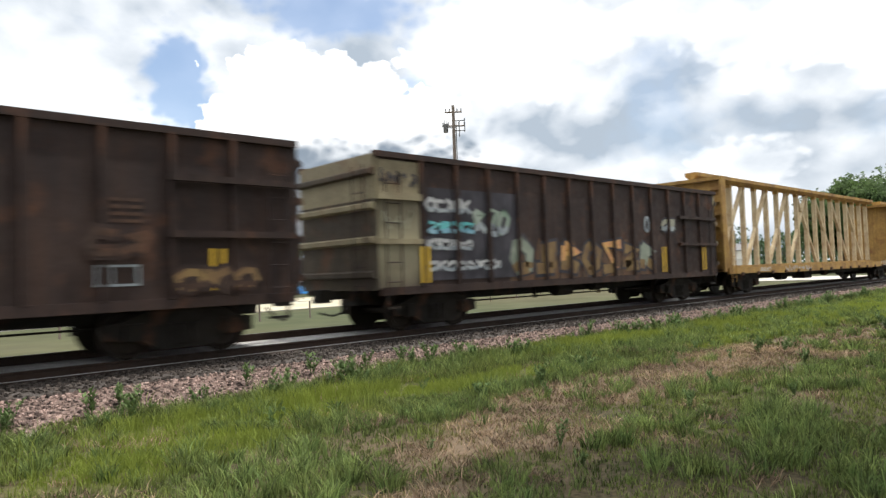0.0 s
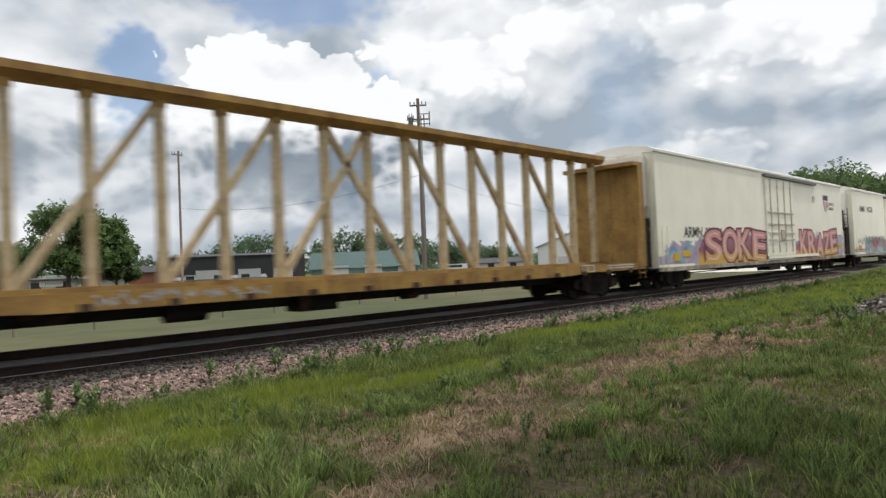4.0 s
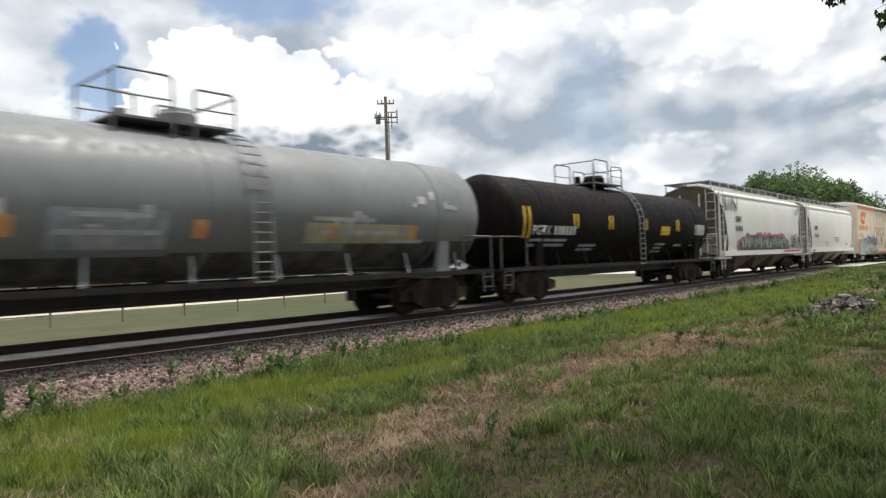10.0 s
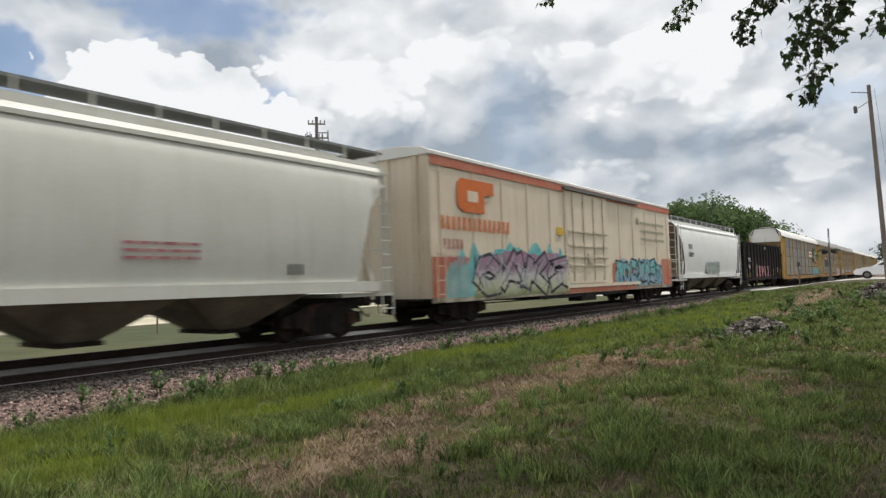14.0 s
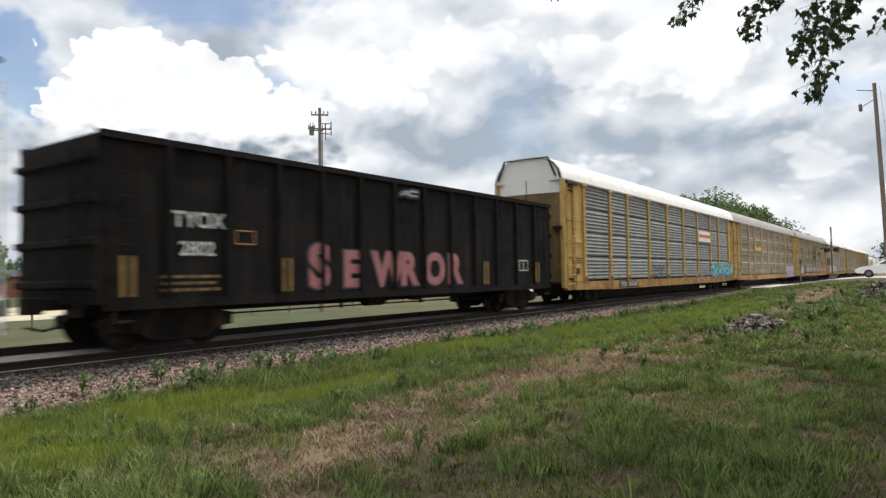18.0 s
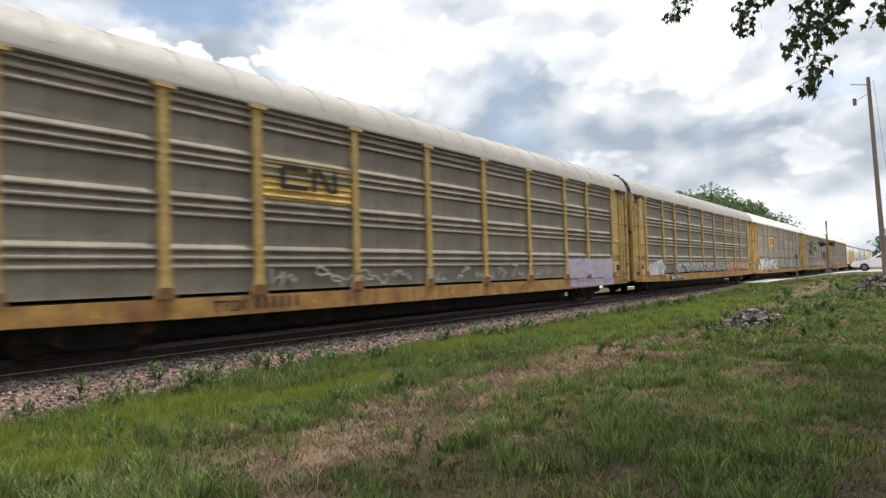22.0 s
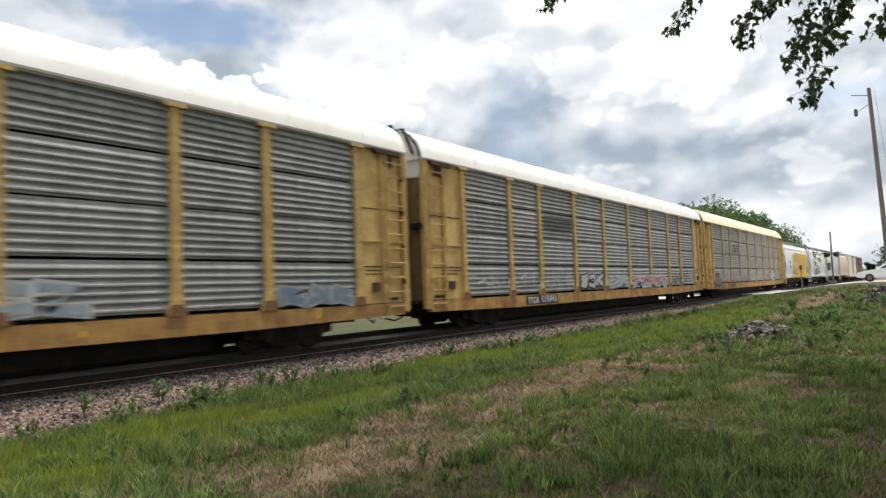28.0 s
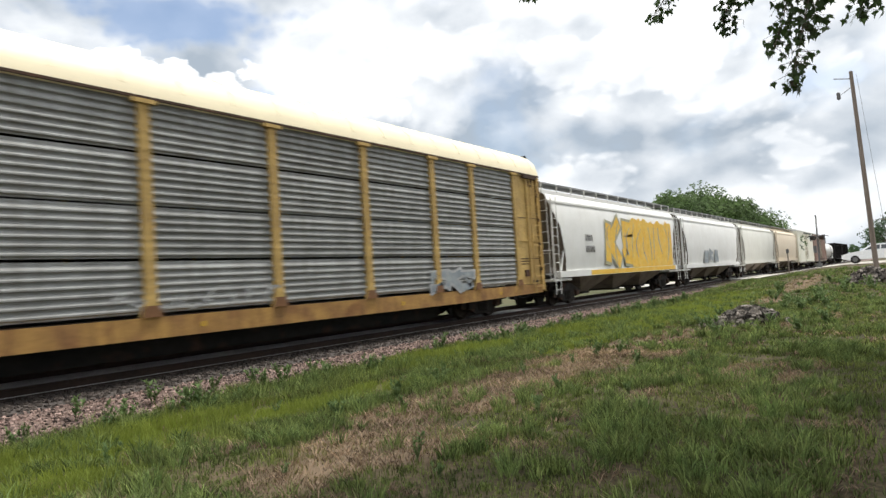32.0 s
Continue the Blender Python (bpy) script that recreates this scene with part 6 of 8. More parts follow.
t2, cz, r = tank_car(151.0, 17.7, "black tank car with yellow stripes and white lettering", BLACKTANK, 1.50, 2.62, (6.9, 9.2))
for x, hh in ((1.2, 1.0), (1.48, 1.0)):
    on_shell(t2, "reflector", x, x + 0.12, 2.0, 2.0 + hh, cz, r, STRIPE, "yellow reflective strips")
for x in (4.2, 6.75, 9.7, 12.95):
    for d in (0, 0.24):
        on_shell(t2, "reflector", x + d, x + d + 0.11, 2.35, 2.85, cz, r, STRIPE)
on_shell(t2, "stencil_panel", 11.4, 12.3, 2.17, 2.54, cz, r, STRIPE, "yellow stencil panel")
on_shell(t2, "stencil_panel", 15.1, 16.3, 2.2, 2.68, cz, r, P_WHITE)
shell_text(t2, "PGTX", 1.72, 2.12, 0.42, cz, r, INKWHITE)
for i in range(6):
    on_shell(t2, "lettering", 3.0 + i * 0.24, 3.17 + i * 0.24, 2.12, 2.41, cz, r, INKWHITE)
for x0, x1, z in ((1.65, 3.9, 1.9), (1.65, 3.8, 1.74), (4.85, 6.1, 1.72), (4.85, 6.0, 1.58), (11.2, 12.2, 1.75), (11.2, 12.0, 1.6), (11.2, 12.2, 1.45), (13.2, 14.0, 1.7), (15.0, 16.0, 1.7)):
    on_shell(t2, "small_print", x0, x1, z, z + 0.09, cz, r, P_GREY, n=2)


def hopper(u, L, label, mat, bays=3, top=4.62):
    ob = car_root("hopper_car", u, label, "covered hopper car")
    W = 1.56
    sill = 1.36
    half = [(W - 0.10, sill), (W - 0.03, 1.9), (W, 2.6), (W - 0.01, 3.3), (W - 0.06, 3.95), (W - 0.16, 4.35), (W - 0.30, top - 0.12), (W - 0.52, top), (0.5, top + 0.17), (0.0, top + 0.2)]
    prof = [(-yv, z) for yv, z in half] + [(yv, z) for yv, z in half[-2::-1]]

    def xl(z):
        # the slope sheets draw the ends in below the shoulder
        return 0.12 + 0.86 * sm(4.35, 3.0, z) + 0.36 * sm(3.1, 1.4, z)
    cols = 9
    bm = B()
    rows = []
    for yv, z in prof:
        a, b = xl(z), L - xl(z)
        rows.append([bm.verts.new((a + (b - a) * i / cols, yv, z)) for i in range(cols + 1)])
    for r0, r1_ in zip(rows, rows[1:]):
        for i in range(cols):
            bm.faces.new((r0[i], r0[i + 1], r1_[i + 1], r1_[i]))
    part("body", bm, mat, ob, smooth=True)
    for s in (0, 1):
        bm = B()
        vs = []
        for yv, z in prof:
            x = xl(z) + 0.03 if s == 0 else L - xl(z) - 0.03
            vs.append((x, yv * 0.985, z))
        c = (1.75 if s == 0 else L - 1.75, 0, 1.9)
        cv = bm.verts.new(c)
        bv = [bm.verts.new(v) for v in vs]
        for i in range(len(bv) - 1):
            bm.faces.new((bv[i], bv[i + 1], cv))
        bm.faces.new((bv[-1], bv[0], cv))
        part("slope_sheet", bm, PRIMER, ob, "dark end slope sheet")
    for s in (-1, 1):
        y0, y1 = (-W - 0.01, -W + 0.16) if s < 0 else (W - 0.16, W + 0.01)
        boxpart("side_sill", (0.55, L - 0.55, y0, y1, 1.16, 1.42), mat, ob)
        boxpart("eave_lip", (0.14, L - 0.14, -W + 0.10 if s < 0 else W - 0.16, -W + 0.16 if s < 0 else W - 0.10, 4.27, 4.36), mat, ob)
        boxpart("roof_edge", (0.1, L - 0.1, -W + 0.36 if s < 0 else W - 0.44, -W + 0.44 if s < 0 else W - 0.36, top - 0.08, top + 0.02), mat, ob)
    # discharge bays
    for k in range(bays):
        x0 = 2.9 + (L - 5.8) * k / bays
        x1 = 2.9 + (L - 5.8) * (k + 1) / bays
        xm = (x0 + x1) / 2
        bm = B()
        a = [bm.verts.new(p) for p in ((x0, -1.4, 1.2), (x1, -1.4, 1.2), (x1, 1.4, 1.2), (x0, 1.4, 1.2))]
        b = [bm.verts.new(p) for p in ((xm - 0.35, -0.65, 0.42), (xm + 0.35, -0.65, 0.42), (xm + 0.35, 0.65, 0.42), (xm - 0.35, 0.65, 0.42))]
        for i in range(4):
            j = (i + 1) % 4
            bm.faces.new((a[i], a[j], b[j], b[i]))
        bm.faces.new(a)
        bm.faces.new(b[::-1])
        bay = part("hopper_bay", bm, BAYDUST, ob)
        boxpart("outlet_gate", (xm - 0.42, xm + 0.42, -0.75, 0.75, 0.34, 0.43), STEEL, bay)
    # end frames, corner ladders, platforms
    for s, x in ((-1, 0.0), (1, L)):
        boxpart("end_platform", (min(x, x - s * 1.9), max(x, x - s * 1.9), -1.45, 1.45, 1.02, 1.12), mat, ob)
        lx = x - s * 0.12
        ladder(ob, x - s * 0.28, -W - 0.02, 0.5, 4.5, mat, 0.46, 11, r=0.014)
        ladder(ob, lx, -W + 0.45, 1.1, 4.6, mat, 0.46, along="y", r=0.014)
        bm = B()
        for yv in (-1.48, -0.5, 0.5, 1.48):
            cyl(bm, (x - s * 0.15, yv, 1.1), (x - s * 0.25, yv, 4.4), 0.045, 5)
        cyl(bm, (x - s * 0.15, -1.48, 2.3), (x - s * 0.15, 1.48, 2.3), 0.025, 5)
        cyl(bm, (x - s * 0.6, -1.5, 1.1), (x - s * 1.25, -1.45, 2.3), 0.04, 5)
        part("end_frame", bm, mat, ob)
    # roofwalk and hatches
    zt = top + 0.33
    boxpart("roofwalk", [(-0.1, L + 0.1, -1.18, -0.46, zt, zt + 0.06), (-0.1, L + 0.1, 0.46, 1.18, zt, zt + 0.06), (-0.1, 0.5, -0.46, 0.46, zt, zt + 0.06), (L - 0.5, L + 0.1, -0.46, 0.46, zt, zt + 0.06)], ROOFWALK, ob, "grey grating roofwalk")
    bm = B()
    n = 12
    for i in range(n + 1):
        x = 0.1 + (L - 0.2) * i / n
        for yv in (-1.17, 1.17):
            bx(bm, x - 0.022, x + 0.022, yv - 0.02, yv + 0.02, top - 0.05, zt + 0.05)
    tagged(part("roofwalk_supports", bm, mat, ob), kind="stuff")
    bm = B()
    bx(bm, 0.8, L - 0.8, -0.3, 0.3, top + 0.19, top + 0.34)
    part("trough_hatch", bm, mat, ob)
    truck(ob, 2.15)
    truck(ob, L - 2.15)
    boxpart("stub_sill", [(0.1, 3.2, -0.35, 0.35, 0.68, 1.02), (L - 3.2, L - 0.1, -0.35, 0.35, 0.68, 1.02)], BLACK, ob)
    coupler(ob, 0.2, -1)
    coupler(ob, L - 0.2, 1)
    return ob, W


h1, W = hopper(169.25, 15.9, "pale grey covered hopper car with pink-edged graffiti", HOPPER)
lettering(h1, "SSMX", 2.35, 2.95, 0.42, INKBLACK, -W - 0.02)
bars(h1, 2.35, 2.45, 0.28, 6, INKBLACK, -W - 0.02)
paint_patch(h1, 2.7, 12.4, 1.44, 2.5, -W - 0.008, P_MAGENTA, 60, 0.25, "dull pink paint edge")
paint_patch(h1, 2.9, 12.2, 1.46, 2.3, -W - 0.011, P_DARK, 61, 0.2, "dark paint between the letters")
shards(h1, 3.1, 12.0, 1.5, 2.2, -W - 0.012, (P_GREEN, P_SAGE, P_SAGE), 30, 62, (0.12, 0.22), 0.12, 0.12)
shards(h1, 0.35, 2.7, 3.45, 4.25, -W - 0.012, (P_DARK,), 18, 21, (0.035, 0.07), 0.7, 0.4)
shards(h1, 12.8, 14.6, 1.5, 2.4, -W - 0.012, (P_DARK,), 13, 22, (0.04, 0.08), 0.5, 0.3)
shards(h1, 13.9, 15.5, 3.6, 4.2, -W - 0.012, (P_DARK,), 12, 23, (0.03, 0.06), 0.8, 0.4)
shards(h1, 12.4, 13.9, 1.45, 1.75, -W - 0.012, (P_DARK, P_SAGE), 10, 24, (0.06, 0.12), 0.5, 0.3)
boxpart("sill_paint", (11.2, 15.2, -W - 0.018, -W - 0.011, 1.27, 1.39), P_MAGENTA, h1, "pink paint along the sill")
h2, W = hopper(186.5, 15.95, "clean pale grey covered hopper car", HOPPER)
lettering(h2, "SSMX", 1.95, 2.75, 0.42, INKBLACK, -W - 0.02)
bars(h2, 1.95, 2.2, 0.28, 6, INKBLACK, -W - 0.02)
lines(h2, 8.3, 9.9, 2.2, 3, P_ROSE, -W - 0.02, 0.06, 0.14, 9)
lines(h2, 5.2, 6.0, 1.9, 4, P_GREY, -W - 0.02, 0.04, 0.1, 10)
bars(h2, 12.2, 1.6, 0.25, 3, INKBLACK, -W - 0.02)
bars(h2, 1.3, 1.2, 0.16, 5, INKBLACK, -W - 0.012)

# buff insulated boxcar
bc, W = house_car("boxcar", 204.2, 23.15, "weathered buff and orange insulated boxcar with graffiti", BUFF, ROOFWHITE, 5.3, (9.3, 13.6), BUFF, posts=True, category="boxcar")
y = -W
boxpart("letter_board", [(0.0, 23.15, y - 0.035, y - 0.031, 4.88, 5.16)], ORANGE, bc, "faded orange-red band below the roof")
boxpart("sill_band", [(9.0, 17.2, y - 0.035, y - 0.031, 0.74, 0.98), (14.2, 17.0, y - 0.035, y - 0.031, 0.98, 2.0), (21.6, 23.1, y - 0.035, y - 0.031, 0.9, 2.0)], ORANGE, bc)
bm = B()
prism(bm, [(1.4, y - 0.042, 3.75), (1.75, y - 0.042, 3.55), (3.0, y - 0.042, 3.55), (3.0, y - 0.042, 4.15), (3.6, y - 0.042, 4.2), (3.6, y - 0.042, 4.62), (1.6, y - 0.042, 4.62), (1.4, y - 0.042, 4.45)], (0, 0.006, 0))
part("emblem", bm, EMBLEMORANGE, bc, "orange block emblem")
boxpart("emblem_notch", (2.0, 2.6, y - 0.046, y - 0.0425, 3.9, 4.25), BUFF, bc)
bars(bc, 0.5, 2.95, 0.42, 14, EMBLEMORANGE, y - 0.036)
bars(bc, 0.6, 2.35, 0.32, 5, P_ROSE, y - 0.036)
bars(bc, 0.6, 1.85, 0.3, 6, P_ROSE, y - 0.036)
lines(bc, 18.2, 22.0, 4.05, 3, P_OLIVE, y - 0.036, 0.13, 0.42, 12)
bars(bc, 17.6, 4.0, 0.35, 2, GRATING, y - 0.036)
boxpart("end_paint", [(0.0, 2.0, y - 0.034, y - 0.031, 0.88, 2.1), (21.5, 23.13, y - 0.034, y - 0.031, 0.88, 2.3)], ORANGE, bc, "faded orange paint at the car's ends")
F_PLUM = fade("spray_plum_over_olive", ((0.75, (0.17, 0.20, 0.08)), (1.1, (0.40, 0.42, 0.28)), (1.5, (0.50, 0.47, 0.46)), (1.75, (0.32, 0.20, 0.27)), (2.5, (0.30, 0.17, 0.25))))
paint_patch(bc, 0.6, 10.0, 0.86, 2.75, y - 0.031, P_TEAL, 70, 0.45, "teal paint round the letters")
paint_patch(bc, 2.2, 9.4, 0.8, 2.4, y - 0.0335, F_PLUM, 71, 0.12, "letters fading from plum to olive")
graffiti(bc, 2.3, 9.3, 0.85, 2.4, y - 0.034, 4, F_PLUM, F_PLUM, P_DARK, None, P_WHITE, seed=71)
shards(bc, 2.3, 9.3, 0.85, 2.35, y - 0.046, (P_DARK, P_WHITE, P_GREY), 34, 73, (0.025, 0.06), 0.8, 0.5)
paint_patch(bc, 14.3, 21.5, 0.92, 2.3, y - 0.031, P_BLUE, 74, 0.15, "pale blue paint")
graffiti(bc, 14.5, 21.3, 0.95, 2.2, y - 0.036, 7, P_TEAL, P_BLUE, P_DARK, None, P_WHITE, seed=72)
shards(bc, 14.5, 21.3, 0.95, 2.2, y - 0.048, (P_DARK, P_WHITE), 26, 76, (0.025, 0.06), 0.4, 0.4)
boxpart("stencil_panel", (8.4, 9.0, y - 0.04, y - 0.031, 3.1, 3.4), STRIPE, bc)

h3, W = hopper(229.2, 16.7, "white covered hopper car with a green tag", HOPPERWHITE)
bars(h3, 2.1, 3.0, 0.3, 4, INKBLACK, -W - 0.02)
bars(h3, 2.1, 2.5, 0.3, 5, INKBLACK, -W - 0.02)
graffiti(h3, 6.3, 9.6, 1.45, 2.2, -W - 0.02, 3, P_GREEN, P_GREEN, P_GREY, P_WHITE, None, seed=75)
reflectors(h3, (9.0, 14.6), -W - 0.016, 1.22, 3, 0.12, P_AMBER)

g, W = gondola(247.4, 17.6, CHARCOAL, 4.02, "charcoal black gondola car with dull rose graffiti", post_n=12, z0=0.9, inset=1.4)
yf = -W - 0.004
lettering(g, "TYOX", 1.42, 2.36, 0.44, INKWHITE, yf - 0.01)
lettering(g, "2802", 1.58, 1.8, 0.40, INKWHITE, yf - 0.01)
lines(g, 1.2, 2.5, 1.35, 3, P_OCHRE, yf - 0.01, 0.06, 0.13, 3)
boxpart("stencil_panel", [(2.9, 3.4, yf - 0.012, yf - 0.006, 2.05, 2.07), (2.9, 3.4, yf - 0.012, yf - 0.006, 2.33, 2.35), (2.9, 2.92, yf - 0.012, yf - 0.006, 2.07, 2.33), (3.38, 3.4, yf - 0.012, yf - 0.006, 2.07, 2.33)], P_AMBER, g)
reflectors(g, (0.35, 4.1, 12.6, 16.2), -W - 0.10, 1.02, 2, 0.75, DULLSTRIPE)
for i, c in enumerate("SEWROR"):
    x0 = 5.0 + i * 1.13
    ob_ = lettering(g, c, x0, 1.12, 1.4 if c == "S" else 1.2, P_ROSE, yf - 0.006, bold=0.05)
    ob_.name = "graffiti_letter"
    lettering(g, c, x0 - 0.05, 1.10, 1.45 if c == "S" else 1.25, P_DARK, yf - 0.003, bold=0.07).name = "graffiti_outline"
boxpart("placard", [(15.1, 15.75, yf - 0.012, yf - 0.006, 1.45, 1.49), (15.1, 15.75, yf - 0.012, yf - 0.006, 1.8, 1.84), (15.1, 15.14, yf - 0.012, yf - 0.006, 1.45, 1.84), (15.4, 15.44, yf - 0.012, yf - 0.006, 1.45, 1.84), (15.71, 15.75, yf - 0.012, yf - 0.006, 1.45, 1.84)], INKWHITE, g)
graffiti(g, 8.3, 9.1, 3.55, 3.75, yf - 0.09, 2, P_WHITE, P_GREY, P_DARK, seed=88)


# ---- autoracks ----
RACK_POSTS = (1.45, 4.40, 6.65, 9.78, 12.92, 16.06, 19.20, 22.33, 24.58, 27.50)
PANEL_ROWS = ((1.06, 2.06), (2.10, 3.08), (3.12, 4.11), (4.15, 5.14))


def panel_mesh(length, h, mat):
    """A rolled sheet with deep ridges along it and a plain hem; the dull kind has three ridges over a flat band."""
    bm = B()
    prof = [(0.0, 0.0)]
    three = mat is GALVDULL
    n = 3 if three else 6
    dp = 0.065 if three else 0.042
    p = (h * 0.52 if three else h - 0.06) / n
    for i in range(n):
        z = (h * 0.47 if three else 0.03) + i * p
        prof += [(0.0, z), (dp, z + p * 0.16), (dp, z + p * 0.34), (0.0, z + p * 0.80)]
    prof += [(0.0, h)]
    a = [bm.verts.new((0.0, -d, z)) for d, z in prof]
    b = [bm.verts.new((length, -d, z)) for d, z in prof]
    a2 = [bm.verts.new((0.0, 0.012 - d, z)) for d, z in prof]
    b2 = [bm.verts.new((length, 0.012 - d, z)) for d, z in prof]
    for i in range(len(prof) - 1):
        bm.faces.new((a[i], b[i], b[i + 1], a[i + 1]))
        bm.faces.new((a2[i], a2[i + 1], b2[i + 1], b2[i]))
    bm.faces.new((a[0], a2[0], b2[0], b[0]))
    bm.faces.new((a[-1], b[-1], b2[-1], a2[-1]))
    return mesh_of("panel", bm, mat)


# end door yellow darkened for the shade between cars, with some grime
ENDSHADE = surf("grimy_shaded_end_door", (0.20, 0.135, 0.055), (0.10, 0.065, 0.032), 0.8, big=1.2, amount=1.0, grain=0.2, streak=0.7, streak_col=(0.05, 0.035, 0.022), rust=0.4)
POSTRUST = surf("post_foot_rust", (0.24, 0.115, 0.05), (0.13, 0.07, 0.04), 0.8, big=3.0, amount=0.9, rust=0.5)
PANELS = {}
POSTS = {}


def panel_for(length, mat):
    k = (round(length, 2), mat.name)
    if k not in PANELS:
        PANELS[k] = panel_mesh(length, 1.032 if mat is GALVDULL else 0.985, mat)
    return PANELS[k]


def autorack(u, label, panel, roofm, seed=0, paint=None, L=28.9):
    paint = paint or RACKYELLOW
    ob = car_root("autorack_car", u, label, "autorack car", "autorack cars")
    W, OUT = 1.54, 0.62
    # flat car
    boxpart("deck", (0.2, L - 0.2, -W + 0.06, W - 0.06, 0.9, 1.0), STEEL, ob)
    for s in (-1, 1):
        a, b = (-W - 0.05, -W + 0.1) if s < 0 else (W - 0.1, W + 0.05)
        bm = B()
        prism(bm, [(-0.4, a, 0.98), (L + 0.4, a, 0.98), (L + 0.4, a, 0.66), (L - 5.0, a, 0.58), (5.0, a, 0.58), (-0.4, a, 0.66)], (0, b - a, 0))
        part("side_sill", bm, SILLRUST, ob, "deep yellow side sill with rust streaks")
    # posts with a flared foot
    if paint.name not in POSTS:
        bm = B()
        prism(bm, [(-0.11, -0.07, 0.98), (-0.2, -0.07, 0.98), (-0.12, -0.07, 1.35), (-0.12, -0.07, 5.16), (0.12, -0.07, 5.16), (0.12, -0.07, 1.35), (0.2, -0.07, 0.98)], (0, 0.09, 0))
        for z in range(20):
            bx(bm, -0.10, -0.05, -0.085, -0.07, 1.3 + z * 0.19, 1.36 + z * 0.19)
            bx(bm, 0.05, 0.10, -0.085, -0.07, 1.3 + z * 0.19, 1.36 + z * 0.19)
        bx(bm, -0.24, 0.24, -0.11, 0.0, 5.06, 5.14)
        POSTS[paint.name] = mesh_of("post", bm, paint)
    if "foot" not in POSTS:
        bm = B()
        prism(bm, [(-0.21, -0.075, 0.985), (-0.15, -0.075, 1.2), (0.15, -0.075, 1.2), (0.21, -0.075, 0.985)], (0, -0.012, 0))
        POSTS["foot"] = mesh_of("post_foot", bm, POSTRUST)
    for x in RACK_POSTS:
        shared("post_foot", POSTS["foot"], ob, pose(x, -W, 0), "rusty post foot")
        shared("post", POSTS[paint.name], ob, pose(x, -W, 0))
        shared("post", POSTS[paint.name], ob, pose(x, W, 0, 0, 0, 180))
    for i in range(len(RACK_POSTS) - 1):
        x0, x1 = RACK_POSTS[i] + 0.09, RACK_POSTS[i + 1] - 0.09
        me = panel_for(x1 - x0, panel)
        for z0, z1 in PANEL_ROWS:
            shared("panel", me, ob, pose(x0, -W + 0.03, z0))
            shared("panel", me, ob, pose(x1, W - 0.03, z0, 0, 0, 180))
    # end bays: plain yellow sheets, corner posts, ladders
    for s, x in ((-1, -OUT), (1, L + OUT)):
        e0, e1 = (0.1 - OUT, RACK_POSTS[0] - 0.1) if s < 0 else (RACK_POSTS[-1] + 0.1, L + OUT - 0.1)
        for w in (-W, W - 0.04):
            boxpart("end_bay_sheet", (e0, e1, w + 0.01, w + 0.04, 1.0, 5.1), paint, ob)
        boxpart("corner_post", [(min(x, x - s * 0.22), max(x, x - s * 0.22), -W - 0.06, -W + 0.09, 0.75, 5.2), (min(x, x - s * 0.22), max(x, x - s * 0.22), W - 0.09, W + 0.06, 0.75, 5.2)], paint, ob)
        boxpart("inner_post", (x - s * 1.02 - 0.07, x - s * 1.02 + 0.07, -W - 0.05, -W + 0.0, 1.0, 5.1), paint, ob)
        boxpart("end_bay_rail", (e0 + 0.03, e1 - 0.03, -W - 0.03, -W + 0.005, 2.62, 2.70), paint, ob)
        ladder(ob, x - s * 0.55, -W - 0.12, 0.7, 5.0, paint, 0.78, 11, r=0.017)
        boxpart("door_latch", (min(x - s * 0.02, x + s * 0.17), max(x - s * 0.02, x + s * 0.17), -W + 0.02, -W + 0.35, 3.1, 3.26), BLACK, ob, "black end door latch")
        for z in (1.5, 2.45, 3.4, 4.35):
            boxpart("hinge", (x - s * 0.24 - 0.05, x - s * 0.24 + 0.05, -W - 0.085, -W - 0.06, z, z + 0.12), RUSTY, ob)
        for z in (1.95, 3.5):
            boxpart("panel_seam", (e0 + 0.02, e1 - 0.02, -W - 0.002, -W + 0.008, z, z + 0.022), RUSTY, ob, "dark seam between end sheets")
        boxpart("panel_seam", (x - s * 0.24 - 0.012, x - s * 0.24 + 0.012, -W - 0.004, -W + 0.006, 1.02, 5.05), RUSTY, ob)
        boxpart("latch_plate", (x - s * 1.35 - 0.14, x - s * 1.35 + 0.14, -W - 0.05, -W + 0.008, 1.3, 1.55), RUSTY, ob, "rusty latch plate")
        for w in (-1, 1):
            bm = B()
            pts = [(x + s * 0.14, w * 0.02, 1.0), (x + s * 0.12, w * 0.5, 1.0), (x + s * 0.06, w * 1.0, 1.0), (x - s * 0.10, w * 1.46, 1.0)]
            prism(bm, [(*p[:2], 1.0) for p in pts] + [(p[0] - s * 0.06, p[1], 1.0) for p in pts[::-1]], (0, 0, 3.62))
            part("end_door", bm, ENDSHADE, ob, "curved end door, yellow darkened for gap shade and grime")
            bm = B()
            prism(bm, [(*p[:2], 4.64) for p in pts] + [(p[0] - s * 0.06, p[1], 4.64) for p in pts[::-1]], (0, 0, 0.62))
            part("end_door_top", bm, roofm, ob, "white upper end panel")
        bm = B()
        ext(bm, [(-1.46, 5.15), (-1.40, 5.5), (-1.15, 5.85), (-0.8, 6.05), (0, 6.12), (0.8, 6.05), (1.15, 5.85), (1.40, 5.5), (1.46, 5.15)], min(x + s * 0.02, x + s * 0.07), max(x + s * 0.02, x + s * 0.07))
        part("roof_end", bm, roofm, ob)
        boxpart("end_walk", (min(x, x + s * 0.16), max(x, x + s * 0.16), -1.4, 1.4, 0.92, 0.98), STEEL, ob)
        bm = B()
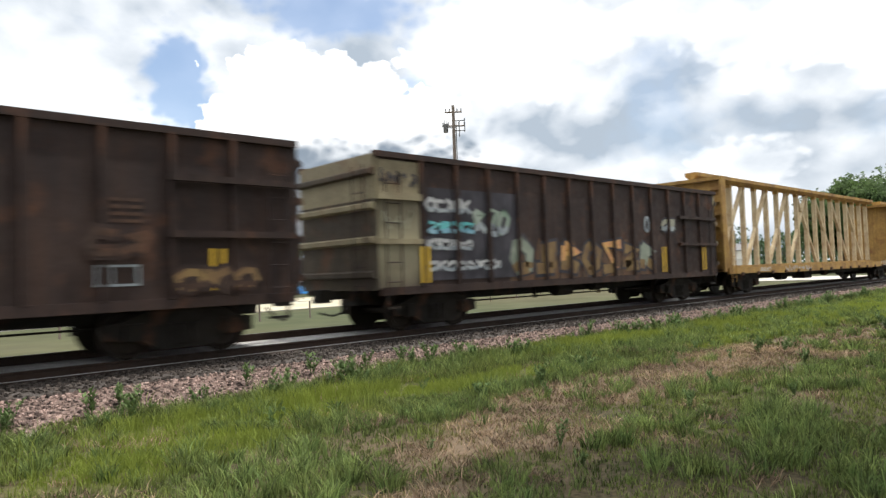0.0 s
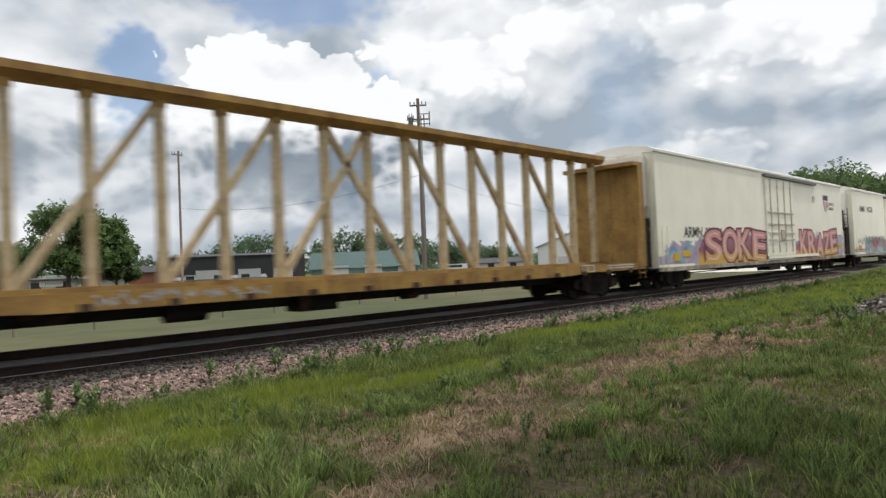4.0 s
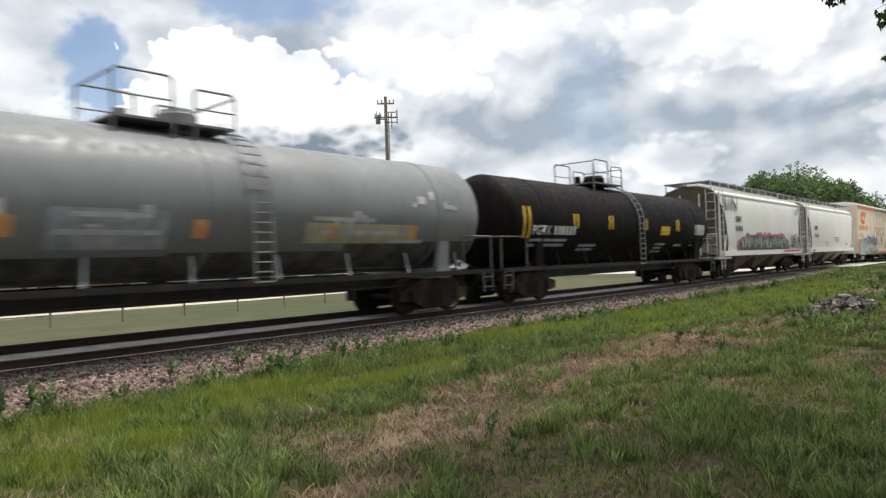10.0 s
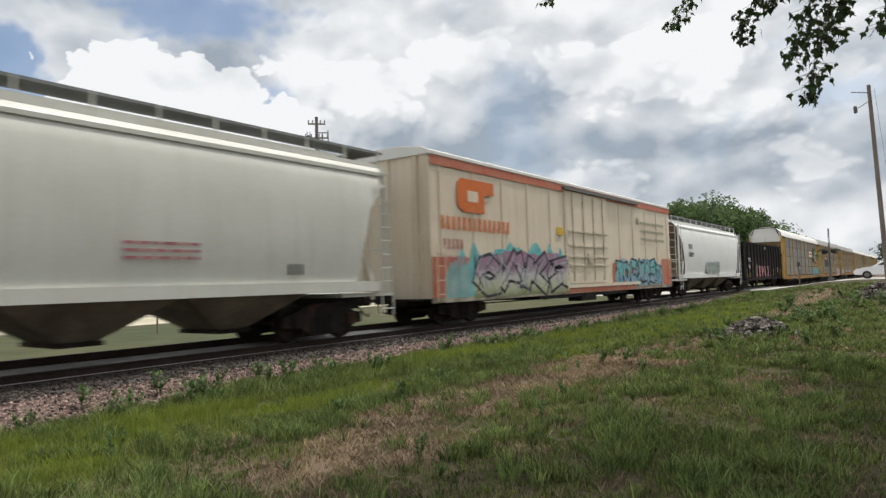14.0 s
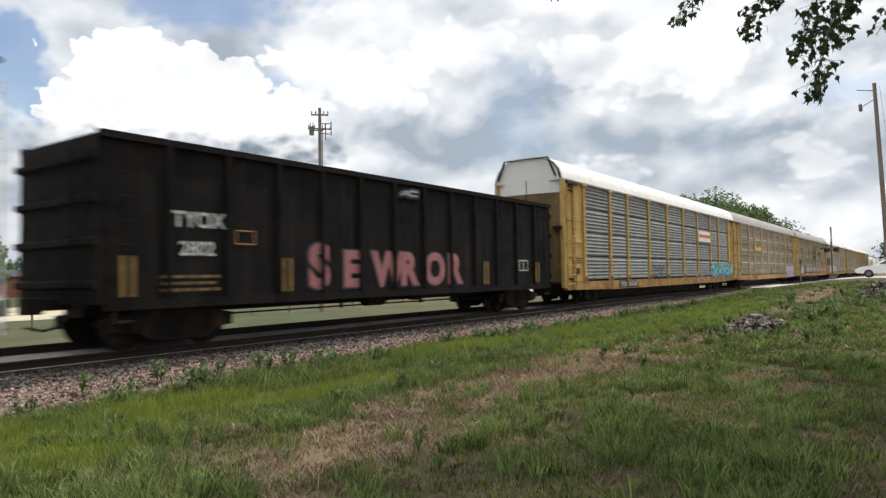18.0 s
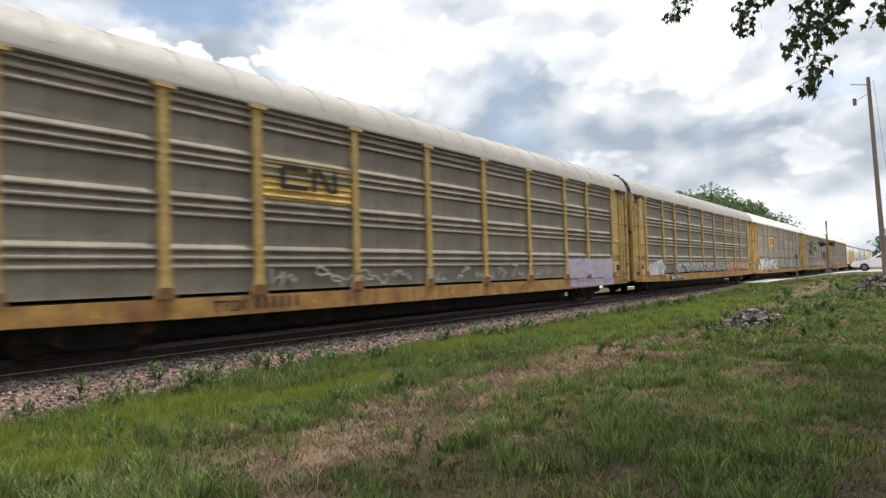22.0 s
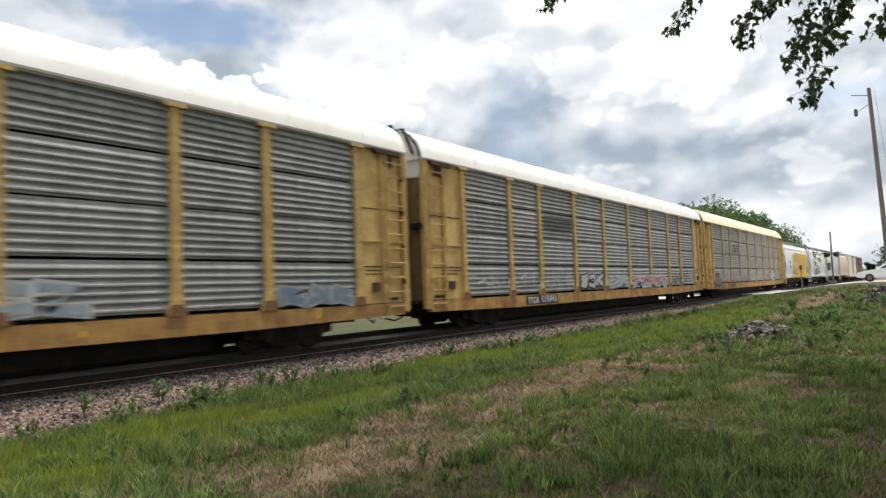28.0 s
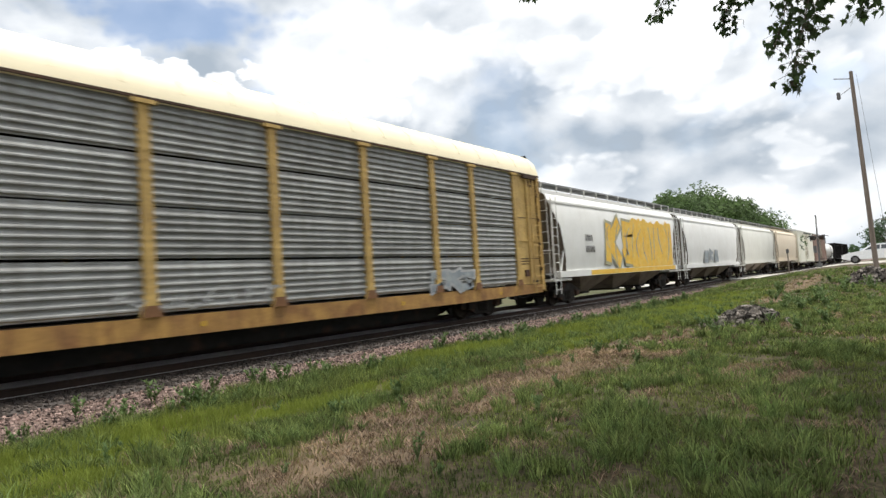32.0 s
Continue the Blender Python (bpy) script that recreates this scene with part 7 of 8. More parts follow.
        for y in (-1.35, 1.35):
            cyl(bm, (x + s * 0.14, y, 5.3), (x + s * 0.14, y * 0.75, 6.1), 0.045, 5)
        cyl(bm, (x + s * 0.14, -1.0, 6.1), (x + s * 0.14, 1.0, 6.1), 0.03, 5)
        part("end_hoop", bm, STEEL, ob, "dark pipe hoop over the end door")
        # brackets at the top of the end bay
        boxpart("end_bracket", [(min(x - s * 0.3, x - s * 1.35), max(x - s * 0.3, x - s * 1.35), -W - 0.13, -W - 0.01, 5.02, 5.14), (min(x - s * 0.55, x - s * 1.0), max(x - s * 0.55, x - s * 1.0), -W - 0.03, -W - 0.002, 4.72, 5.0)], RUSTY, ob)
        boxpart("end_hole", [(min(x - s * 0.45, x - s * 0.95), max(x - s * 0.45, x - s * 0.95), -W - 0.012, -W + 0.005, 1.06, 1.14)], BLACK, ob)
        lines(ob, e0 + 0.75 if s < 0 else e0 + 0.2, e1 - 0.15 if s < 0 else e1 - 0.8, 1.95, 3, RUSTY, -W + 0.008, 0.04, 0.1, seed + 3)
    # roof: one sheet with seams
    bm = B()
    half = [(1.60, 5.17), (1.56, 5.40), (1.44, 5.68), (1.18, 5.95), (0.82, 6.13), (0.4, 6.19), (0.0, 6.2)]
    prof = [(-a, z) for a, z in half] + [(a, z) for a, z in half[-2::-1]]
    under = [(a * 0.975, z - 0.05) for a, z in prof]
    ext(bm, prof + under[::-1], -OUT - 0.02, L + OUT + 0.02)
    part("roof", bm, roofm, ob, smooth=True)
    bm = B()
    for i in range(24):
        x = (L + 0.4) * i / 23 - 0.2
        for p, q in zip(half[1:], half[2:]):
            for s in (-1, 1):
                ext(bm, [(s * p[0], p[1]), (s * q[0], q[1]), (s * q[0], q[1] + 0.013), (s * (p[0] + 0.007), p[1] + 0.011)], x - 0.02, x + 0.02)
    tagged(part("roof_seams", bm, roofm, ob), kind="stuff")
    boxpart("roof_rail", [(-OUT, L + OUT, -W - 0.08, -W + 0.02, 5.145, 5.20), (-OUT, L + OUT, W - 0.02, W + 0.08, 5.145, 5.20)], RUSTY if roofm is ROOFCREAM else ROOFGREY, ob)
    boxpart("inner_deck", [(1.0, L - 1.0, -W + 0.12, W - 0.12, 3.0, 3.08), (1.0, L - 1.0, -W + 0.12, W - 0.12, 4.6, 4.66)], STEEL, ob)
    ink = INKWHITE if seed % 2 else INKBLACK
    if seed % 2:
        boxpart("lettering_ground", (5.3, 7.9, -W - 0.054, -W - 0.051, 0.62, 0.95), BROWN, ob, "dark patch behind the lettering")
    lettering(ob, "TTGX", 5.45, 0.67, 0.32, ink, -W - 0.055)
    bars(ob, 6.55, 0.68, 0.25, 6, ink, -W - 0.055, 0.9)
    reflectors(ob, (3.0, 8.2, 14.0, 20.5, 26.0), -W - 0.055, 0.72, 1, 0.1)
    boxpart("centre_sill", [(0.3, 4.9, -0.35, 0.35, 0.5, 0.9), (4.9, L - 4.9, -0.35, 0.35, 0.14, 0.9), (L - 4.9, L - 0.3, -0.35, 0.35, 0.5, 0.9)], BLACK, ob, "deep black centre sill")
    truck(ob, 3.3)
    truck(ob, L - 3.3)
    coupler(ob, 0.0, -1)
    coupler(ob, L, 1)
    return ob, -W - 0.03


def bay_panel(ob, i, j, mat):
    """A painted sheet: the same rolled panel in another colour, in bay i, row j."""
    x0, x1 = RACK_POSTS[i] + 0.09, RACK_POSTS[i + 1] - 0.09
    z0 = PANEL_ROWS[j][0]
    shared("painted_panel", panel_for(x1 - x0, mat), ob, pose(x0, -1.54 + 0.024, z0))


ORANGEBAND = surf("orange_sign_band", (0.62, 0.13, 0.04), (0.5, 0.12, 0.05), 0.55, amount=0.5)
# 1: bright panels, white roof, orange sign, teal graffiti
a1, ys = autorack(266.75, "yellow autorack with silver panels, white roof and teal graffiti", GALV, ROOFWHITE, 1)
boxpart("sign", (RACK_POSTS[6] + 0.15, RACK_POSTS[7] - 0.15, ys - 0.05, ys - 0.035, 3.28, 3.95), HOPPERWHITE, a1, "white sign with an orange bar")
boxpart("sign_bar", (RACK_POSTS[6] + 0.25, RACK_POSTS[7] - 0.2, ys - 0.056, ys - 0.052, 3.55, 3.75), ORANGEBAND, a1)
graffiti(a1, 22.2, 28.2, 0.95, 1.8, ys - 0.045, 6, P_TEAL, P_BLUE, P_DARK, P_TEAL, P_WHITE, seed=91, jag=0.25)
scribble(a1, 9.95, 12.7, 1.38, 1.78, ys - 0.045, P_DARK, 92, 12, 0.05)
scribble(a1, 9.95, 12.7, 0.98, 1.30, ys - 0.045, P_DARK, 94, 12, 0.05)
scribble(a1, 10.0, 12.7, 1.0, 1.75, ys - 0.043, P_GREY, 97, 14, 0.05)
scribble(a1, 18.6, 22.0, 0.7, 1.7, ys - 0.03, P_LILAC, 93, 9, 0.06)
# 2: dull panels, yellow emblem, lilac tag
a2, ys = autorack(297.15, "weathered autorack with dull brown-grey panels and yellow emblem board", GALVDULL, ROOFGREY, 2, RACKDULL)


def emblem_board(ob, i, ys, mat):
    x0, x1 = RACK_POSTS[i] + 0.12, RACK_POSTS[i + 1] - 0.12
    bay_panel(ob, i, 2, mat)
    m = (x0 + x1) / 2
    y0, y1 = ys - 0.062, ys - 0.054
    em = boxpart("emblem", [(m - 0.95, m - 0.1, y0, y1, 3.36, 3.47), (m - 0.95, m - 0.1, y0, y1, 3.81, 3.92), (m - 0.95, m - 0.82, y0, y1, 3.47, 3.81), (m + 0.02, m + 0.15, y0, y1, 3.36, 3.92), (m + 0.72, m + 0.85, y0, y1, 3.36, 3.92)], INKBLACK, ob, "dark linked block emblem")
    bm = B()
    prism(bm, [(m + 0.15, y0, 3.92), (m + 0.30, y0, 3.92), (m + 0.72, y0, 3.36), (m + 0.57, y0, 3.36)], (0, 0.008, 0))
    part("emblem_stroke", bm, INKBLACK, em)


EMBLEMYELLOW = surf("emblem_board_yellow", (0.68, 0.47, 0.15), (0.56, 0.36, 0.11), 0.65, amount=0.7, streak=0.25, streak_col=(0.3, 0.18, 0.07))
emblem_board(a2, 2, ys, EMBLEMYELLOW)
boxpart("graffiti_ground", [(22.3, 24.15, ys - 0.052, ys - 0.046, 1.0, 1.8), (24.3, 27.25, ys - 0.052, ys - 0.046, 1.0, 1.75), (22.6, 27.4, ys - 0.03, ys - 0.024, 0.64, 0.95)], P_LILAC, a2, "solid lilac paint")
graffiti(a2, 22.6, 27.3, 0.95, 1.8, ys - 0.05, 4, P_LILAC, P_LILAC, P_WHITE, None, None, seed=95, jag=0.2)
scribble(a2, 6.7, 21.0, 1.1, 1.6, ys - 0.03, P_WHITE, 96, 20, 0.05)
# 3: dull panels, pale tags all along
a3, ys = autorack(328.0, "weathered autorack with dull panels and pale scrawled tags", GALVDULL, ROOFGREY, 3, RACKDULL)
for k, (x0, x1) in enumerate(((1.6, 4.2), (6.9, 9.5), (10.0, 12.6), (13.1, 15.6), (16.3, 18.8))):
    graffiti(a3, x0, x1, 1.1, 1.65, ys - 0.03, 3, P_WHITE, P_GREY, P_GREY, None, None, seed=100 + k, jag=0.3)
graffiti(a3, 19.4, 27.2, 1.0, 1.6, ys - 0.03, 7, P_AMBER, P_ROSE, P_ROSE, None, None, seed=106, jag=0.3)
for rr, mm in ((0.46, P_GREY), (0.38, INKWHITE), (0.31, P_NAVY)):
    bm = B()
    lathe(bm, [(ys + 0.026 + 0.02 * rr, rr), (ys + 0.03 + 0.02 * rr, rr)], (0.5, 0, 4.22), "Y", 24)
    part("emblem", bm, mm, a3, "round blue and white emblem")
boxpart("emblem_bar", [(0.22, 0.78, ys + 0.024, ys + 0.028, 4.19, 4.26), (0.465, 0.535, ys + 0.024, ys + 0.028, 3.95, 4.5)], INKWHITE, a3)
paint_patch(a3, 1.6, 4.6, 0.98, 1.85, ys - 0.046, P_CHALK, 107, 0.3, "patch of white paint")
shards(a3, 1.7, 4.5, 1.0, 1.8, ys - 0.048, (P_GREY, P_CHALK, P_SMOKE), 18, 108, (0.03, 0.07), 0.8, 0.4)
shards(a3, 0.1, 1.0, 1.3, 1.6, ys + 0.03, (P_RED,), 7, 109, (0.03, 0.05), 0.9, 0.3)
# 4: silver panels, yellow emblem, white graffiti
a4, ys = autorack(358.4, "yellow autorack with silver panels, emblem board and white graffiti", GALV, ROOFWHITE, 4, RACKWORN)
emblem_board(a4, 2, ys, EMBLEMYELLOW)
paint_patch(a4, 1.5, 9.3, 0.98, 1.95, ys - 0.046, P_SMOKE, 110, 0.35, "smoky dark paint")
shards(a4, 1.3, 11.0, 0.92, 2.0, ys - 0.05, (P_CHALK, P_DARK, P_CHALK, P_GREY, P_CHALK), 64, 111, (0.08, 0.26), 1.6, 0.6)
graffiti(a4, 18.9, 20.6, 1.1, 1.7, ys - 0.03, 2, P_GREY, P_GREY, P_WHITE, seed=112)
graffiti(a4, 24.8, 27.3, 1.05, 1.55, ys - 0.03, 3, P_STEEL, P_STEEL, P_GREY, seed=113)
# 5: silver-grey panels, scattered white tags
a5, ys = autorack(389.35, "autorack with grey panels, white roof and scattered white tags", GALV, ROOFWHITE, 5, RACKWORN)
lines(a5, 6.95, 9.4, 3.95, 4, P_DARK, ys - 0.03, 0.06, 0.16, 7)
graffiti(a5, 10.0, 12.6, 1.15, 1.75, ys - 0.03, 3, P_WHITE, P_WHITE, P_DARK, None, None, seed=121)
scribble(a5, 1.5, 9.5, 1.15, 1.8, ys - 0.03, P_WHITE, 122, 14, 0.05)
graffiti(a5, 13.1, 15.7, 1.1, 1.6, ys - 0.03, 3, P_GREY, P_GREY, P_WHITE, seed=124, jag=0.3)
graffiti(a5, 16.3, 21.8, 1.05, 1.6, ys - 0.03, 5, P_ROSE, P_GREY, P_WHITE, None, None, seed=123, jag=0.3)
scribble(a5, 22.3, 26.0, 0.9, 2.0, ys - 0.03, P_DARK, 125, 12, 0.06)
# 6: silver panels, cream roof, black tag
a6, ys = autorack(420.1, "yellow autorack with silver panels, cream roof and black tag", GALV, ROOFCREAM, 6, RACKWORN)
lines(a6, 7.3, 9.2, 3.75, 3, P_DARK, ys - 0.03, 0.1, 0.2, 8)
paint_patch(a6, 1.3, 3.5, 0.75, 1.85, ys - 0.046, P_DARK, 131, 0.35, "black paint of the tag", soft=0.4)
shards(a6, 1.4, 3.4, 0.78, 1.7, ys - 0.048, (P_OLIVE, P_CHALK), 12, 135, (0.025, 0.05), 0.08, 0.15)
shards(a6, 3.9, 8.8, 1.05, 1.6, ys - 0.046, (P_ROSE, P_WHITE, P_ROSE), 26, 136, (0.03, 0.08), 0.9, 0.4)
graffiti(a6, 6.8, 9.5, 1.1, 1.5, ys - 0.03, 3, P_WHITE, P_GREY, P_GREY, None, None, seed=132)
bars(a6, 21.9, 1.1, 0.55, 3, P_GREY, ys - 0.03)
graffiti(a6, 21.9, 24.4, 1.0, 1.7, ys - 0.03, 3, P_GREY, P_GREY, P_WHITE, seed=134, jag=0.25)
scribble(a6, 12.0, 16.0, 1.1, 1.5, ys - 0.03, P_WHITE, 133, 8, 0.04)

# ---- the tail that follows ----
h4, W = hopper(450.6, 18.0, "white covered hopper car with a huge yellow graffiti panel", HOPPERWHITE, top=4.75)
paint_patch(h4, 9.4, 16.6, 1.42, 4.05, -W - 0.012, P_YELLOW, 140, 0.10, "solid yellow paint", soft=1.0)
graffiti(h4, 5.8, 10.2, 1.44, 4.0, -W - 0.008, 2, P_YELLOW, P_YELLOW, P_OLIVE, None, None, seed=144, jag=0.05)
shards(h4, 6.0, 16.4, 1.6, 3.9, -W - 0.016, (P_GREY, P_OLIVE, P_GREY), 12, 141, (0.07, 0.13), 0.25, 0.35)
boxpart("sill_paint", (3.8, 17.0, -W - 0.018, -W - 0.011, 1.18, 1.4), P_YELLOW, h4, "yellow paint along the sill")
bars(h4, 3.4, 2.7, 0.3, 4, INKBLACK, -W - 0.02)
bars(h4, 3.4, 2.2, 0.3, 5, INKBLACK, -W - 0.02)
h5, W = hopper(469.6, 17.5, "white covered hopper car with a faded grey tag", HOPPERWHITE, top=4.7)
graffiti(h5, 5.2, 9.6, 1.5, 2.4, -W - 0.02, 3, P_GREY, P_GREY, P_WHITE, seed=143)
h6, W = hopper(488.2, 17.4, "off-white covered hopper car with open bays", HOPPER, top=4.7)
h7, W = hopper(506.8, 16.5, "cream covered hopper car", BUFF, top=4.7)
house_car("boxcar", 524.6, 16.5, "white boxcar far down the train", WHITE, ROOFWHITE, 5.1, (6.5, 9.6), WHITE, category="boxcar")
house_car("boxcar", 542.4, 17.0, "faded brown-red boxcar far down the train", surf("faded_red", (0.30, 0.20, 0.16), (0.2, 0.13, 0.1), 0.7, streak=0.4), ROOFGREY, 5.0, (6.5, 9.6), RUSTY, posts=True, category="boxcar")
tank_car(560.4, 15.5, "white tank car far down the train", HOPPERWHITE, 1.45, 2.55, (6, 9))
gondola(577.0, 17.0, CHARCOAL, 4.0, "black gondola car far down the train", post_n=12)
gondola(595.2, 17.0, CHARCOAL, 4.0, "black gondola car at the visible end of the train", post_n=12)
# ---- beyond the line: trees, buildings, poles ----
BARK = surf("bark", (0.10, 0.08, 0.06), (0.06, 0.048, 0.038), 0.95, stretch=(4, 4, 1), bump=0.02, bump_scale=12)
LEAF = surf("tree_leaf", (0.075, 0.12, 0.036), (0.05, 0.085, 0.028), 0.75, big=0.25, fine=1.5, amount=0.9, islands=0.45, transl=0.3, spec=0.15)
LEAFFAR = surf("far_leaf", (0.06, 0.095, 0.045), (0.045, 0.075, 0.038), 0.8, big=0.1, fine=0.8, amount=0.9, islands=0.4, transl=0.25, spec=0.1)
MAPLE = surf("maple_leaf", (0.035, 0.065, 0.016), (0.055, 0.10, 0.022), 0.5, big=1.5, fine=6.0, amount=0.9, vary=0.35, transl=0.25, spec=0.3)
POLEWOOD = surf("pole_timber", (0.23, 0.19, 0.16), (0.15, 0.12, 0.10), 0.9, stretch=(8, 8, 0.6), amount=0.9, bump=0.006)
IRON = surf("grey_iron", (0.13, 0.13, 0.13), (0.2, 0.19, 0.18), 0.6, 0.5)
CERAMIC = surf("insulator_grey", (0.30, 0.31, 0.32), None, 0.3)


def polar(a, d):
    return d * math.cos(radians(a)), d * math.sin(radians(a))


def tree(x, y, h, w, seed, n=1500, leaf=0.5, mat=None, lean=0.0, label="broad green deciduous tree"):
    """A tapered trunk, forking limbs, and a crown of small leaf sprays round the limb ends."""
    rnd = random.Random(seed)
    ob = tagged(new("tree"), label, "tree", "trees beyond the track")
    ob.location = (x, y, ground_z(x, y))
    tb = B()
    cyl(tb, (0, 0, -0.2), (lean, 0, h * 0.42), h * 0.028, 9, h * 0.018)
    lobes = []
    for i in range(19):
        a = i * 2.4 + rnd.uniform(-0.4, 0.4)
        e = rnd.uniform(0.15, 1.0)
        p = Vector((lean + math.cos(a) * w * 0.5 * math.sqrt(1 - e * e * 0.72) * rnd.uniform(0.55, 0.95),
                    math.sin(a) * w * 0.5 * math.sqrt(1 - e * e * 0.72) * rnd.uniform(0.55, 0.95), h * (0.30 + 0.62 * e)))
        lobes.append((p, w * rnd.uniform(0.16, 0.26)))
        cyl(tb, (lean * 0.8, 0, h * rnd.uniform(0.22, 0.42)), p, h * 0.011, 5, h * 0.003)
    part("trunk", tb, BARK, ob)
    V, F, o = [], [], 0
    for k in range(n):
        p, r = lobes[rnd.randrange(len(lobes))]
        d = Vector((rnd.gauss(0, 1), rnd.gauss(0, 1), rnd.gauss(0, 0.8)))
        d = d.normalized() * r * rnd.uniform(0.2, 1.0)
        c = p + d
        u = Vector((rnd.gauss(0, 1), rnd.gauss(0, 1), rnd.gauss(0, 0.6))).normalized()
        v = u.orthogonal().normalized()
        s = leaf * rnd.uniform(0.5, 1.2)
        for q in (-1, 1):
            a = c + v * q * s * 0.35
            V += [a - u * s * 0.5, a + v * s * 0.3 * q, a + u * s * 0.55, a - v * s * 0.28 * q + Vector((0, 0, -0.12 * s))]
            F.append((o, o + 1, o + 2, o + 3))
            o += 4
    me = bpy.data.meshes.new("crown")
    me.from_pydata([tuple(v) for v in V], [], F)
    me.materials.append(mat or LEAF)
    shared("crown", me, ob)
    return ob


# the big grove by the crossing
tree(*polar(13.9, 101), 11.2, 15.0, 1, 22000, 0.5, label="large round green tree by the level crossing")
tree(*polar(16.3, 104), 10.3, 11.0, 2, 12000, 0.5)
tree(*polar(11.2, 100), 10.2, 11.0, 3, 12000, 0.5)
tree(*polar(9.2, 103), 8.4, 8.0, 4, 3200, 0.4)
# left of the yard
for i, (a, d, h, w) in enumerate(((80.5, 92, 7.6, 11), (77.6, 96, 6.4, 8), (84.5, 92, 7.8, 12), (73.4, 80, 9.6, 8.5), (71.4, 82, 8.6, 7.0), (70.2, 86, 6.2, 5.0))):
    tree(*polar(a, d), h, w, 20 + i, 6500, 0.45)
# wood edge behind the buildings
for i, (a, d, h, w) in enumerate(((61.5, 150, 9.4, 11), (59.2, 155, 10.4, 11), (57.2, 160, 8.4, 9), (54.2, 150, 8.6, 9), (52.2, 150, 10.6, 12), (49.8, 155, 10.4, 12), (47.2, 150, 9.0, 11),
                                  (44.5, 160, 8.0, 11), (42.0, 165, 7.2, 11), (39.5, 160, 6.0, 9), (64.5, 160, 7.0, 10), (67.5, 165, 6.8, 11), (32.0, 130, 9.8, 9), (29.5, 130, 11.2, 10), (27.2, 132, 10.0, 9),
                                  (24.0, 150, 8.0, 12), (20.5, 160, 8.0, 12))):
    tree(*polar(a, d), h, w, 40 + i, 900, 0.75, LEAFFAR)
tree(190, 3.0, 11, 13, 71, 900, 0.8, LEAFFAR)
tree(210, -6.0, 12, 14, 72, 900, 0.8, LEAFFAR)

# distant wood along the horizon
rndw = random.Random(9)
V, F, o = [], [], 0
for k in range(5200):
    a = rndw.uniform(-4, 100)
    d = rndw.uniform(420, 520)
    x, y = polar(a, d)
    top = 7.0 + 4.0 * noise.noise(Vector((a * 0.35, 0, 0))) + 2.0 * noise.noise(Vector((a * 1.3, 3, 0)))
    z = rndw.uniform(-1, max(top, 2.0))
    s = rndw.uniform(1.2, 2.6)
    u = Vector((rndw.gauss(0, 1), rndw.gauss(0, 1), rndw.gauss(0, 0.7))).normalized()
    v = u.orthogonal().normalized()
    c = Vector((x, y, z))
    V += [tuple(c - u * s), tuple(c + v * s * 0.8), tuple(c + u * s), tuple(c - v * s * 0.7)]
    F.append((o, o + 1, o + 2, o + 3))
    o += 4
me = bpy.data.meshes.new("far_woods")
me.from_pydata(V, [], F)
me.materials.append(LEAFFAR)
tagged(new("far_woods", me), "low dark line of distant woods on the horizon", "woods", kind="stuff")


# buildings, each turned to the yard
def building(name, a0, a1, d, h_wall, h_roof, depth, wall, roofm, label, windows=0, doors=0, overhang=0.4, gable_front=False, base=-0.8):
    x0, y0 = polar(a0, d)
    x1, y1 = polar(a1, d)
    L_ = math.hypot(x1 - x0, y1 - y0)
    rz = math.degrees(math.atan2(y1 - y0, x1 - x0))
    ob = tagged(new(name), label, "building")
    ob.matrix_basis = pose(x0, y0, base, 0, 0, rz)
    bm = B()
    if gable_front:
        prism(bm, [(0, 0, 0), (L_, 0, 0), (L_, 0, h_wall), (L_ / 2, 0, h_roof), (0, 0, h_wall)], (0, -depth, 0))
    else:
        prism(bm, [(0, 0, 0), (0, -depth, 0), (0, -depth, h_wall), (0, -depth / 2, h_roof), (0, 0, h_wall)], (L_, 0, 0))
    part("wall", bm, wall, ob)
    bm = B()
    t = 0.12
    if gable_front:
        for s in (0, 1):
            xa, xb = (-overhang, L_ / 2) if s == 0 else (L_ + overhang, L_ / 2)
            za = h_wall - overhang * (h_roof - h_wall) / (L_ / 2)
            prism(bm, [(xa, overhang, za + .01), (xb, overhang, h_roof + .01), (xb, overhang, h_roof + t), (xa, overhang, za + t)], (0, -depth - 2 * overhang, 0))
    else:
        for s in (0, 1):
            ya = overhang if s == 0 else -depth - overhang
            za = h_wall - overhang * (h_roof - h_wall) / (depth / 2)
            prism(bm, [(-overhang, ya, za + .01), (-overhang, -depth / 2, h_roof + .01), (-overhang, -depth / 2, h_roof + t), (-overhang, ya, za + t)], (L_ + 2 * overhang, 0, 0))
    part("roof", bm, roofm, ob)
    for i in range(windows):
        xc = L_ * (i + 0.7) / (windows + 0.4)
        win = boxpart("window", (xc - 0.65, xc + 0.65, 0.0, 0.05, 1.1, 2.2), INKWHITE, ob)
        boxpart("pane", (xc - 0.55, xc + 0.55, 0.05, 0.07, 1.2, 2.1), PANE, win)
    for i in range(doors):
        xc = L_ * (i + 0.35) / (doors + 0.2)
        boxpart("door", (xc - 1.5, xc + 1.5, 0.0, 0.06, 0.0, 2.8), DOORM, ob)
    return ob


